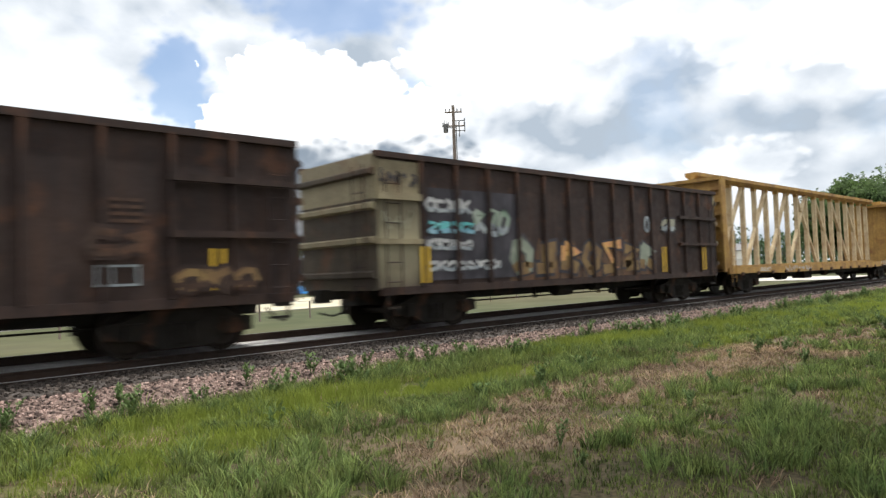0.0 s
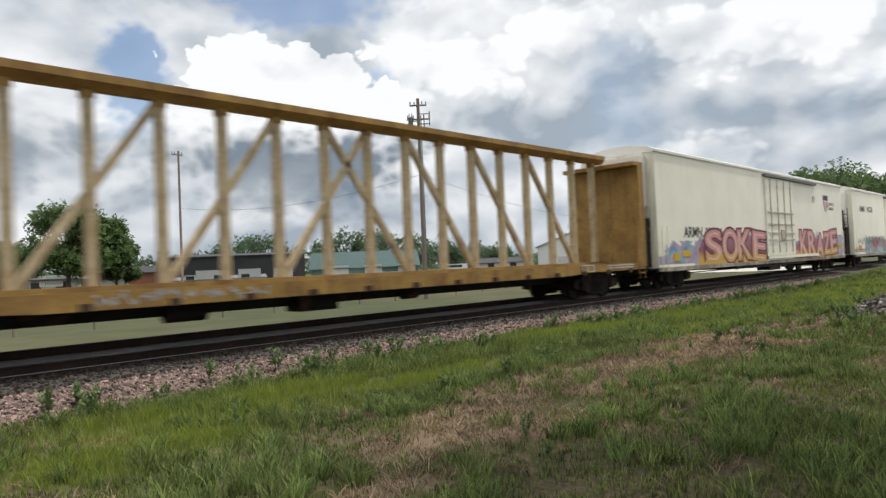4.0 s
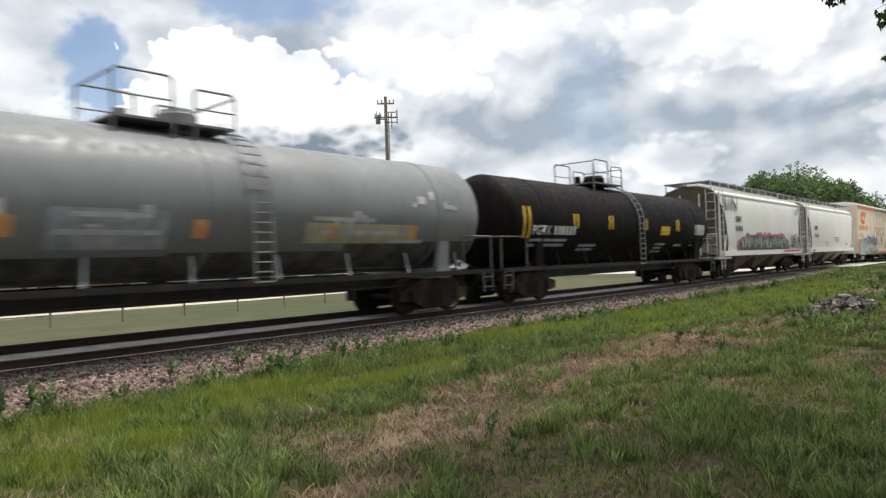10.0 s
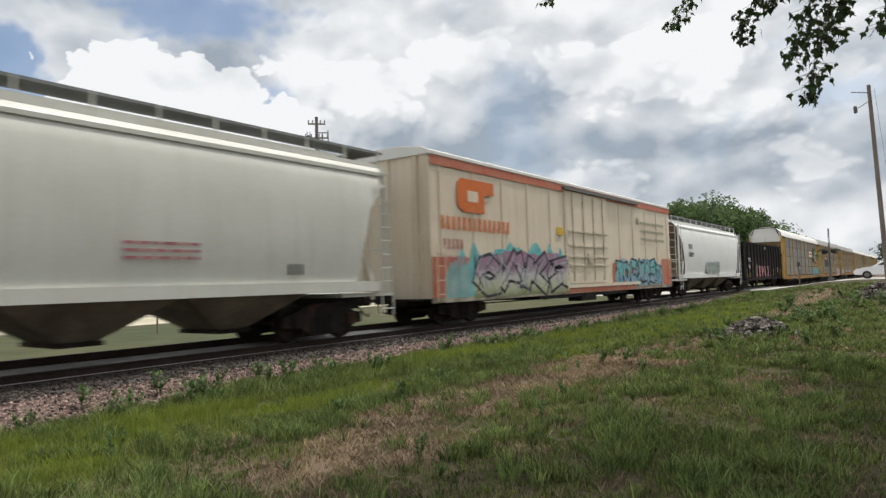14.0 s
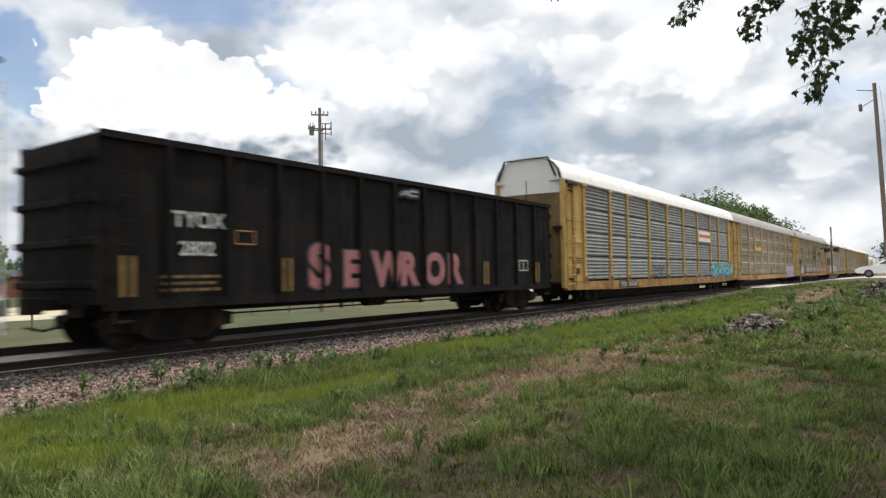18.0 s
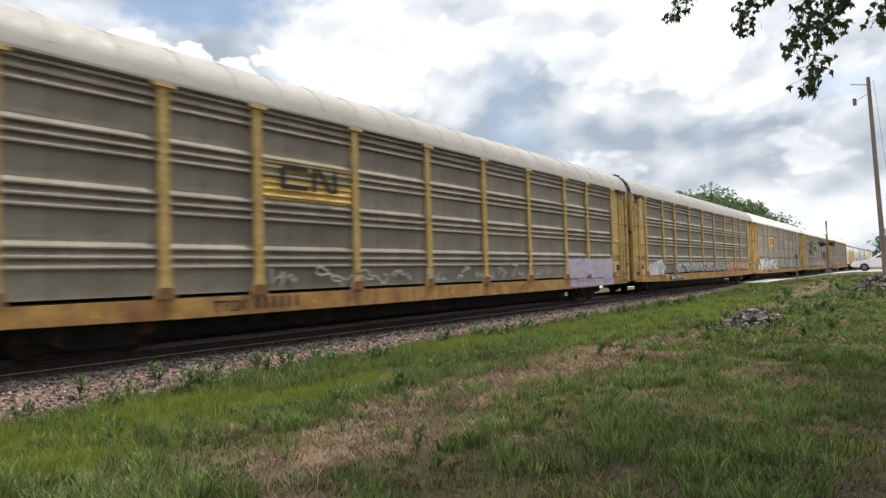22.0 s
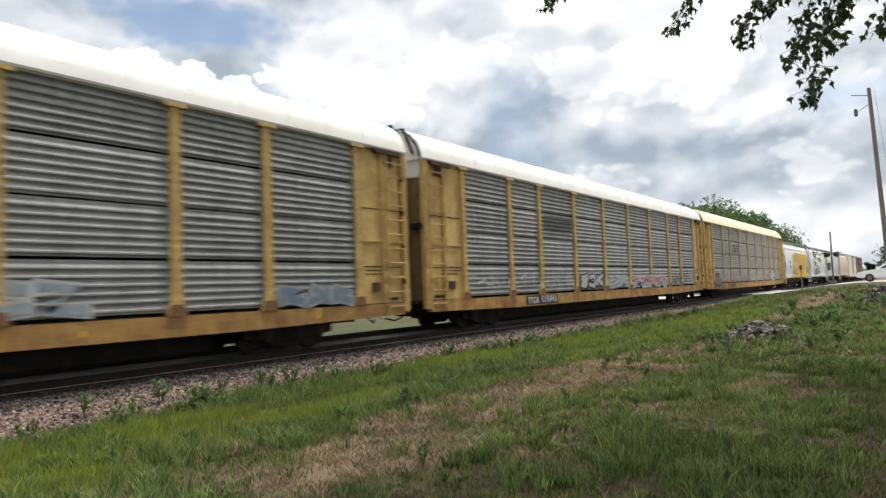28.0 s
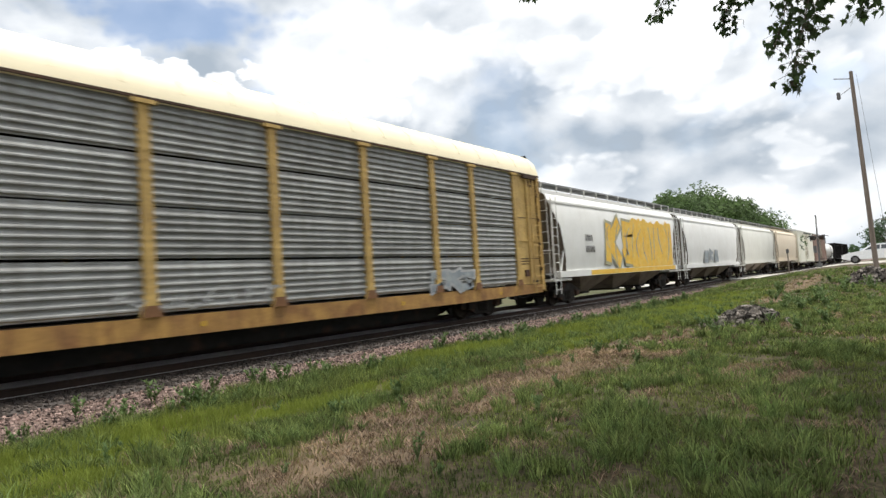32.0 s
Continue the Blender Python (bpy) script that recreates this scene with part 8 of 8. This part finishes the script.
PANE = surf("dark_pane", (0.03, 0.035, 0.04), None, 0.1, spec=0.6)
DOORM = surf("shed_door", (0.45, 0.45, 0.44), (0.36, 0.36, 0.35), 0.6)
SHEDWHITE = surf("white_siding", (0.62, 0.63, 0.62), (0.5, 0.5, 0.5), 0.6, stretch=(6, 6, 1))
GREENROOF = surf("green_metal_roof", (0.026, 0.062, 0.057), (0.02, 0.047, 0.044), 0.45, amount=0.6)
GREENWALL = surf("green_wall", (0.10, 0.16, 0.15), (0.08, 0.12, 0.12), 0.6)
DARKROOF = surf("dark_shingle", (0.045, 0.045, 0.05), (0.07, 0.068, 0.07), 0.9)
DARKWALL = surf("charcoal_siding", (0.035, 0.036, 0.04), (0.055, 0.052, 0.052), 0.7)
BRICKRED = surf("red_brick_wall", (0.30, 0.12, 0.08), (0.22, 0.09, 0.06), 0.9)
BLUEWALL = surf("pale_blue_wall", (0.30, 0.36, 0.40), (0.24, 0.29, 0.33), 0.7)
BROWNWALL = surf("brown_shed", (0.20, 0.14, 0.11), (0.15, 0.1, 0.08), 0.8)
TARP = surf("blue_tarp", (0.03, 0.22, 0.55), (0.05, 0.3, 0.6), 0.5)
building("metal_barn", 46.4, 55.4, 118, 2.4, 5.2, 12, GREENWALL, GREENROOF, "long low barn with a green metal roof", windows=0, doors=3)
workshop = building("workshop", 55.9, 67.0, 112, 5.0, 5.4, 9, DARKWALL, DARKROOF, "long charcoal workshop under a dark roof", windows=4, doors=2)
building("garage", 59.2, 66.4, 98, 1.5, 1.9, 6, BLUEWALL, IRON, "low grey-blue garage with a flat roof", windows=3, doors=2)
building("brick_house", 67.2, 69.4, 114, 3.0, 3.9, 6, BRICKRED, DARKROOF, "small red brick building beside the workshop")
building("shed", 69.6, 72.6, 92, 2.3, 2.7, 5, BROWNWALL, IRON, "low brown shed with open stalls", doors=1)
white_shed = building("white_shed", 72.8, 76.6, 92, 2.4, 2.8, 6, surf("beige_siding", (0.44, 0.42, 0.37), (0.36, 0.34, 0.30), 0.7, stretch=(6, 6, 1)), IRON, "low beige metal shed", windows=2, doors=1)
building("white_warehouse", 30.0, 36.2, 118, 4.6, 7.0, 18, SHEDWHITE, IRON, "large white metal warehouse", doors=2, gable_front=True)
building("white_warehouse", 22.5, 29.6, 124, 4.2, 5.4, 14, SHEDWHITE, IRON, "long white metal warehouse with a shallow roof", doors=2)
building("grey_shed", 37.0, 41.5, 120, 2.2, 3.0, 8, SHEDWHITE, DARKROOF, "low pale shed behind the yard", windows=2)
bm = B()
for k, (xa, xb) in enumerate(((1.5, 2.3), (2.5, 3.1), (3.3, 3.9), (4.1, 4.7))):
    strip(bm, [(xa, 3.5 + 0.5 * (k == 3)), (xa + 0.2, 4.3), (xb - 0.1, 3.5), (xb, 3.9)], 0.16, 0.06)
tagged(part("sign_script", bm, INKRED, workshop, "red script sign"), kind="stuff")
board = boxpart("sign_board", (1.6, 4.0, 0.05, 0.1, 1.55, 2.25), HOPPERWHITE, white_shed, "white sign board")
bars(board, 1.8, 1.75, 0.3, 8, P_STEEL, 0.108)
tx, ty = polar(59.2, 92)
tp = tagged(new("tarpaulin"), "bright blue tarpaulin over a heap in the yard", "tarpaulin")
tp.location = (tx, ty, ground_z(tx, ty))
bm = B()
lathe(bm, [(0, 1.6), (0.5, 1.4), (0.85, 0.8), (1.0, 0.2)], (0, 0, 0), "Z", 10)
part("sheet", bm, TARP, tp)


# small clutter in the yard: parked vehicles far off
def far_vehicle(a, d, col, rz, van=False):
    ob = tagged(new("parked_van" if van else "parked_car"), ("white parked van" if van else "pale parked car") + " in the far gravel yard", "vehicle", "vehicles in the yard")
    x, y = polar(a, d)
    ob.matrix_basis = pose(x, y, ground_z(x, y) + 0.03, 0, 0, rz)
    bm = B()
    hh = 2.2 if van else 1.45
    prism(bm, [(-2.2, -0.85, 0.35), (2.2, -0.85, 0.35), (2.2, -0.85, 0.85), (1.3, -0.85, 0.95), (0.8, -0.85, hh), (-1.6 if not van else -2.15, -0.85, hh), (-2.2, -0.85, 1.0)], (0, 1.7, 0))
    part("body", bm, surf("car_paint_far", col, None, 0.3), ob)
    boxpart("side_window", [(-1.4, 0.8, -0.87, -0.85, hh - 0.5, hh - 0.12), (-1.4, 0.8, 0.85, 0.87, hh - 0.5, hh - 0.12)], PANE, ob)
    for wx in (-1.4, 1.4):
        for wy in (-0.82, 0.82):
            bm = B()
            cyl(bm, (wx, wy - 0.1, 0.32), (wx, wy + 0.1, 0.32), 0.32, 12)
            part("wheel", bm, BLACK, ob)


for a, d, col, rz, van in ((43.5, 100, (0.6, 0.6, 0.6), 140, True), (41.0, 98, (0.65, 0.65, 0.66), 130, False), (38.8, 100, (0.3, 0.05, 0.05), 120, False), (35.0, 96, (0.6, 0.6, 0.62), 125, False), (33.0, 98, (0.1, 0.12, 0.2), 110, False), (49.0, 104, (0.5, 0.5, 0.5), 150, False), (62.0, 100, (0.25, 0.28, 0.3), 160, False)):
    far_vehicle(a, d, col, rz, van)


def utility_pole(x, y, h, label, arms, seed=0, r=0.15, kit=True, lean=0.0):
    ob = tagged(new("utility_pole"), label, "utility pole", "utility poles")
    ob.matrix_basis = pose(x, y, ground_z(x, y), lean, 0, 0)
    bm = B()
    cyl(bm, (0, 0, -0.6), (0, 0, h), r, 12, r * 0.68)
    part("shaft", bm, POLEWOOD, ob, smooth=True)
    for z, half, dirx, diry in arms:
        bm = B()
        n = Vector((dirx, diry, 0)).normalized()
        o = Vector((-n.y, n.x, 0)) * 0.17
        p, q = o + n * -half + Vector((0, 0, z)), o + n * half + Vector((0, 0, z))
        cyl(bm, p, q, 0.055, 4)
        arm = part("crossarm", bm, POLEWOOD, ob)
        for s in (-0.92, -0.45, 0.45, 0.92):
            ib = B()
            lathe(ib, [(z + 0.05, 0.02), (z + 0.12, 0.05), (z + 0.16, 0.035), (z + 0.2, 0.055), (z + 0.26, 0.02)], o + n * half * s, "Z", 8)
            part("insulator", ib, CERAMIC, arm)
    if kit:
        z = h - 1.75
        bm = B()
        lathe(bm, [(z, 0.02), (z, 0.16), (z + 0.5, 0.16), (z + 0.56, 0.10), (z + 0.56, 0.02)], (-0.38, 0.34, 0), "Z", 12)
        cyl(bm, (0, 0, z + 0.3), (-0.38, 0.34, z + 0.3), 0.035, 5)
        tr_ = part("transformer", bm, IRON, ob, "grey cylindrical transformer")
        for o_ in (-0.06, 0.06):
            bm = B()
            lathe(bm, [(z + 0.5, 0.02), (z + 0.6, 0.035), (z + 0.82, 0.02)], (-0.38 + o_, 0.34 - o_, 0), "Z", 6)
            part("bushing", bm, CERAMIC, tr_)
        bm = B()
        for p, q in (((0, 0, z + 0.1), (0.5, -0.5, z + 0.1)), ((0, 0, z + 0.75), (0.5, -0.5, z + 0.75)), ((0.5, -0.5, z + 0.0), (0.5, -0.5, z + 0.9)), ((0.25, -0.25, z - 0.3), (0.25, -0.25, z + 0.75))):
            cyl(bm, p, q, 0.035, 5)
        part("cutout_bracket", bm, IRON, ob, "iron bracket with fuse cutouts")
        bm = B()
        cyl(bm, (0.32, 0.1, 0.5), (0.32, 0.1, h - 1.0), 0.03, 6)
        cyl(bm, (0, 0, h - 1.4), (0.32, 0.1, h - 1.4), 0.02, 4)
        part("riser_pipe", bm, IRON, ob)
    return ob


px, py = polar(45.85, 43.0)
utility_pole(px, py, 12.9, "tall timber utility pole with transformers and crossarms", ((12.5, 0.55, 0.7, -0.7), (11.6, 0.75, 0.7, -0.7)))
px, py = polar(65.5, 60.0)
utility_pole(px, py, 12.6, "slim grey utility pole beyond the field", ((12.3, 0.5, 1, 0.2),), r=0.12, kit=False)
near_pole = utility_pole(45.8, 1.55, 12.0, "leaning weathered timber utility pole by the gravel road", (), r=0.145, kit=False, lean=-1.8)
bm = B()
cyl(bm, (0, 0, 11.55), (-0.1, 0.9, 11.75), 0.03, 5)
cyl(bm, (0, 0, 11.1), (-0.05, 0.62, 10.75), 0.02, 5)
lathe(bm, [(10.45, 0.02), (10.5, 0.1), (10.85, 0.1), (10.92, 0.03)], (-0.1, 0.75, 0), "Z", 8)
part("bracket", bm, IRON, near_pole, "iron bracket with an insulator")
bm = B()
for k in range(12):
    t0, t1 = k / 12, (k + 1) / 12
    cyl(bm, (0.1, -0.25 - 0.5 * t0, 11.8 - 11.2 * t0), (0.1, -0.25 - 0.5 * t1, 11.8 - 11.2 * t1), 0.008, 4)
part("guy_wire", bm, IRON, near_pole)
utility_pole(130, 2.4, 7.6, "distant timber pole beyond the road", ((7.2, 0.8, 0, 1),), r=0.13, kit=False)


def wire(a, b, sag, r=0.012):
    bm = B()
    a, b = Vector(a), Vector(b)
    prev = a
    for i in range(1, 15):
        t = i / 14
        p = a.lerp(b, t) - Vector((0, 0, sag * 4 * t * (1 - t)))
        cyl(bm, prev, p, r, 4)
        prev = p
    ob = new("wire", mesh_of("wire", bm, IRON))
    return tagged(ob, "thin overhead wire slung between the poles", "wire", "overhead wires")


ax, ay = polar(45.85, 43.0)
bx_, by_ = polar(65.5, 60.0)
wire((ax, ay, 7.2), (bx_, by_, 7.0), 0.9)
wire((ax, ay, 7.2), (ax + 50, ay + 14, 6.4), 0.9)

# crossing signal: mast with flasher arms, seen edge-on
sig = tagged(new("crossing_signal"), "silver level-crossing signal mast with black flasher lamps", "crossing signal")
sx, sy = 62.5, 6.0
sig.location = (sx, sy, ground_z(sx, sy))
bm = B()
cyl(bm, (0, 0, 0), (0, 0, 4.3), 0.065, 10)
part("mast", bm, IRON, sig, smooth=True)
boxpart("base", (-0.2, 0.2, -0.2, 0.2, -0.1, 0.35), IRON, sig)
bm = B()
cyl(bm, (-0.55, 0, 2.45), (0.55, 0, 2.45), 0.035, 6)
part("flasher_arm", bm, IRON, sig)
for xx in (-0.5, 0.5):
    for s in (-1, 1):
        lamp = B()
        lathe(lamp, [(s * 0.14, 0.08), (s * 0.24, 0.18), (s * 0.44, 0.19), (s * 0.47, 0.29), (s * 0.475, 0.17)], (xx, 0, 2.45), "Y", 14)
        prism(lamp, [(xx - 0.16, s * 0.47, 2.58), (xx + 0.16, s * 0.47, 2.58), (xx + 0.12, s * 0.78, 2.52), (xx - 0.12, s * 0.78, 2.52)], (0, 0, 0.03))
        part("flasher", lamp, BLACK, sig, "black round flasher with a hood")
bm = B()
for s in (-1, 1):
    prism(bm, [(-0.6, -0.02, 3.6 - s * 0.45 - 0.1), (0.6, -0.02, 3.6 + s * 0.45 - 0.1), (0.6, -0.02, 3.6 + s * 0.45 + 0.1), (-0.6, -0.02, 3.6 - s * 0.45 + 0.1)], (0, 0.02 + 0.004 * s, 0))
part("crossbuck", bm, INKWHITE, sig, "white crossed boards")
box_ = boxpart("junction_box", (-0.15, 0.15, 0.12, 0.35, 1.2, 1.8), IRON, sig)
post = tagged(new("marker_post"), "slim dark marker post at the foot of the bank", "post")
post.location = (52.5, 6.95, ground_z(52.5, 6.95))
boxpart("stake", (-0.035, 0.035, -0.035, 0.035, -0.1, 1.9), POLEWOOD, post)
boxpart("plate", (-0.047, -0.037, -0.09, 0.09, 1.6, 1.88), IRON, post)


# white saloon waiting at the crossing, nose to the line
def saloon(x, y, rz):
    ob = tagged(new("car"), "white four-door saloon car waiting at the crossing", "car")
    ob.matrix_basis = pose(x, y, ground_z(x, y) + 0.05, 0, 0, rz)
    paint = surf("car_white", (0.72, 0.73, 0.74), (0.66, 0.67, 0.68), 0.25, amount=0.3, grain=0.03, spec=0.6)
    bm = B()
    side = [(-2.35, 0.42), (-2.38, 0.75), (-2.25, 0.98), (-1.6, 1.02), (-0.9, 1.03), (0.9, 0.98), (1.75, 0.86), (2.25, 0.72), (2.38, 0.55), (2.33, 0.35), (1.85, 0.3), (-1.85, 0.3)]
    prism(bm, [(px_, -0.9, pz) for px_, pz in side], (0, 1.8, 0))
    bmesh.ops.bevel(bm, geom=list(bm.edges), offset=0.06, segments=2, affect="EDGES")
    part("body", bm, paint, ob, smooth=True)
    bm = B()
    base_ = [(-1.75, 0.98), (1.05, 0.95), (0.3, 1.40), (-0.2, 1.46), (-0.85, 1.45), (-1.25, 1.38)]
    a = [bm.verts.new((px_, -0.84 if pz < 1.1 else -0.64, pz)) for px_, pz in base_]
    b = [bm.verts.new((px_, 0.84 if pz < 1.1 else 0.64, pz)) for px_, pz in base_]
    bm.faces.new(a)
    bm.faces.new(b[::-1])
    for i in range(len(a)):
        j = (i + 1) % len(a)
        bm.faces.new((a[i], a[j], b[j], b[i]))
    cab = part("cabin", bm, paint, ob)
    bm = B()
    for s in (-1, 1):
        for q in ([(-1.3, 1.04), (-0.35, 1.04), (-0.4, 1.36), (-0.85, 1.37), (-1.1, 1.32)], [(-0.28, 1.04), (0.75, 1.02), (0.25, 1.32), (-0.1, 1.37), (-0.33, 1.37)]):
            pts = []
            for px_, pz in q:
                t = (pz - 0.97) / 0.45
                pts.append((px_, s * (0.845 - 0.19 * t), pz))
            prism(bm, pts, (0, 0.012 * s, 0))
    part("side_window", bm, PANE, cab, "dark side windows")
    boxpart("windscreen", (0.62, 0.68, -0.6, 0.6, 1.12, 1.2), PANE, cab)
    for wx in (-1.42, 1.42):
        for wy in (-0.86, 0.86):
            bm = B()
            cyl(bm, (wx, wy - 0.1, 0.31), (wx, wy + 0.1, 0.31), 0.31, 18)
            wh = part("wheel", bm, BLACK, ob)
            bm = B()
            cyl(bm, (wx, wy - 0.112, 0.31), (wx, wy + 0.112, 0.31), 0.19, 12)
            part("rim", bm, IRON, wh, "silver wheel rim")
    boxpart("headlight", [(2.2, 2.37, -0.8, -0.45, 0.62, 0.74), (2.2, 2.37, 0.45, 0.8, 0.62, 0.74)], CERAMIC, ob)
    boxpart("tail_light", [(-2.4, -2.3, -0.85, -0.5, 0.72, 0.9), (-2.4, -2.3, 0.5, 0.85, 0.72, 0.9)], INKRED, ob)


saloon(63.5, 2.1, 90)

# fence and stakes along the far side of the field
fence = tagged(new("field_fence"), "low wire fence on stakes across the field", "fence")
for i in range(26):
    x, y = 4 + 3.0 * i, 30 + 0.2 * i
    bm = B()
    cyl(bm, (x, y, ground_z(x, y) - 0.2), (x, y, ground_z(x, y) + 0.9), 0.05, 6)
    part("stake", bm, POLEWOOD, fence)
bm = B()
for z in (0.45, 0.85):
    cyl(bm, (4, 30, -0.75 + z), (79, 35, -0.75 + z), 0.012, 4)
part("wire", bm, IRON, fence)
for x, y in ((8.2, 19.0), (15.5, 19.2)):
    mk = tagged(new("marker_stake"), "short white marker stake beyond the track", "stake", "white stakes")
    mk.location = (x, y, ground_z(x, y))
    boxpart("stake", (-0.04, 0.04, -0.03, 0.03, -0.1, 0.42), SHEDWHITE, mk)


# ---- maple whose boughs hang into view ----
def maple_leaf_mesh():
    half = [(0.0, 0.0), (0.12, 0.10), (0.30, 0.04), (0.26, 0.16), (0.48, 0.30), (0.34, 0.36), (0.40, 0.50), (0.20, 0.46), (0.14, 0.60), (0.08, 0.74), (0.0, 1.0)]
    pts = half + [(-x, y) for x, y in half[-2:0:-1]]
    bm = B()
    vs = [bm.verts.new((x, y, 0.12 * abs(x) - 0.22 * y * y)) for x, y in pts]
    c = bm.verts.new((0, 0.38, -0.02))
    for i in range(len(vs)):
        bm.faces.new((vs[i], vs[(i + 1) % len(vs)], c))
    me = bpy.data.meshes.new("leaf")
    bm.to_mesh(me)
    bm.free()
    me.materials.append(MAPLE)
    return me


def maple():
    rnd = random.Random(5)
    ob = tagged(new("maple_tree"), "maple tree with lobed green leaves on drooping boughs", "tree")
    tb = B()
    base = Vector((13.5, -6.5, ground_z(13.5, -6.5) - 0.2))
    fork = Vector((13.2, -6.0, 3.2))
    cyl(tb, base, fork, 0.34, 12, 0.26)
    part("trunk", tb, BARK, ob, smooth=True)
    leaf = maple_leaf_mesh()
    lv = np.array([tuple(v.co) for v in leaf.vertices])
    lf = [tuple(p.vertices) for p in leaf.polygons]
    # boughs hang over the verge: azimuth, slope at the tip, distance of the tip, leaves, droop
    boughs = ((6.3, 0.215, 8.2, 110, 0.9), (7.2, 0.27, 8.4, 70, 0.7), (4.6, 0.30, 8.6, 60, 0.5), (10.9, 0.315, 8.8, 80, 0.45), (8.6, 0.35, 9.0, 80, 0.4), (1.6, 0.29, 8.8, 60, 0.35), (3.2, 0.34, 8.8, 70, 0.3),
              (15.9, 0.345, 9.2, 55, 0.28), (13.0, 0.40, 9.4, 60, 0.3), (19.6, 0.415, 9.6, 36, 0.25), (25.8, 0.405, 9.6, 30, 0.22), (-1.5, 0.32, 9.0, 50, 0.3), (6.0, 0.38, 8.6, 80, 0.3))
    for k, (a, s, d, n, droop) in enumerate(boughs):
        tx_, ty_ = polar(a, d)
        tip = Vector((tx_, ty_, EYE[2] + (s + 0.014) * d))
        high = tip + Vector((0.5, -0.25, droop + 0.35))
        top = tip + Vector((2.2, -1.6, 4.6))
        knots = [fork, fork.lerp(top, 0.6) + Vector((0, 0, 2.0)), top, high + Vector((0.25, -0.2, 0.5)), high, tip]
        bb = B()
        rad = (0.12, 0.07, 0.04, 0.015, 0.008, 0.003)
        for i in range(5):
            cyl(bb, knots[i], knots[i + 1], rad[i], 6, rad[i + 1])
        br = part("bough", bb, BARK, ob)
        tw = B()
        rest = []
        for j in range(int(n * 1.5)):
            t = rnd.random() ** 0.8
            p = high.lerp(tip, t) if rnd.random() < 0.75 else knots[3].lerp(high, t)
            q = p + Vector((rnd.gauss(0, 0.07), rnd.gauss(0, 0.085), -abs(rnd.gauss(0.02, 0.05))))
            cyl(tw, p, q, 0.003, 3, 0.002)
            sz = rnd.uniform(0.07, 0.125)
            m = Matrix.LocRotScale(q, Euler((rnd.uniform(-2.1, -1.0), rnd.uniform(-0.5, 0.5), rnd.uniform(0, 6.28))), Vector((sz, sz, sz)))
            if j < 23:
                shared("leaf", leaf, br, m)
            else:
                mm = np.array(m)
                rest.append((lv @ mm[:3, :3].T + mm[:3, 3], lf))
        if rest:
            scatter_mesh("foliage", rest, MAPLE, parent=br)
        tagged(part("twigs", tw, BARK, br), kind="stuff")
    # the crown overhead, out of sight, shades the verge
    V, F, o = [], [], 0
    lobes = []
    for _ in range(76):
        x = rnd.uniform(3.0, 21)
        y = rnd.uniform(-12.4, 1.7 - 0.36 * max(0, x - 10))
        lobes.append((Vector((x, y, (5.2 + 0.5 * x if y > -2.9 else 6.5) + rnd.uniform(0, 4.0))), rnd.uniform(1.3, 2.2)))
    for _ in range(30):
        x, y = rnd.uniform(2.0, 11.5), rnd.uniform(-2.4, 1.5)
        lobes.append((Vector((x, y, 5.2 + 0.5 * x + rnd.uniform(0, 3.5))), rnd.uniform(1.2, 1.9)))
    tb = B()
    stem = Vector((13.4, -5.4, 9.0))
    cyl(tb, fork, stem, 0.24, 8, 0.12)
    for p, r in lobes:
        cyl(tb, stem if p.z > 8 else fork, p, 0.07, 5, 0.02)
    part("limbs", tb, BARK, ob)
    for _ in range(9000):
        p, r = lobes[rnd.randrange(len(lobes))]
        dd = Vector((rnd.gauss(0, 1), rnd.gauss(0, 1), rnd.gauss(0, 0.7))).normalized() * r * rnd.uniform(0.3, 1.0)
        c = p + dd
        u = Vector((rnd.gauss(0, 1), rnd.gauss(0, 1), rnd.gauss(0, 0.4))).normalized()
        v = u.orthogonal().normalized()
        sz = rnd.uniform(0.14, 0.27)
        V += [tuple(c - u * sz), tuple(c + v * sz * 0.8), tuple(c + u * sz), tuple(c - v * sz * 0.8)]
        F.append((o, o + 1, o + 2, o + 3))
        o += 4
    me = bpy.data.meshes.new("crown")
    me.from_pydata(V, [], F)
    me.materials.append(LEAF)
    shared("crown", me, ob)


maple()


# ---- movement ----
def run_of(t):
    """How far the train has run by t seconds, in metres."""
    return 13.6367801 * t - 0.50909844 * t * t / 32 + 0.17761443 * t ** 3 / 1024


def motions():
    times = [0, 4, 8, 12, 16, 20, 24, 28, 32]
    for car, u in CARS:
        walk(car, [(t, pose(u - run_of(t), MID, 0)) for t in times])
    # wheels roll without slipping: one turn of keys for each axle place, shared by its like
    first = {}
    steps = [i / FPS for i in range(0, int(32 * FPS) + 1)]
    for w, s in WHEELSETS:
        if s not in first:
            walk(w, [(t, pose(s, 0, 0.457, 0, -math.degrees(run_of(t) / 0.457) % 360, 0)) for t in steps])
            first[s] = w.animation_data
        else:
            w.rotation_mode = "QUATERNION"
            keys = w.animation_data_create()
            keys.action = first[s].action
            keys.action_slot = first[s].action_slot


motions()
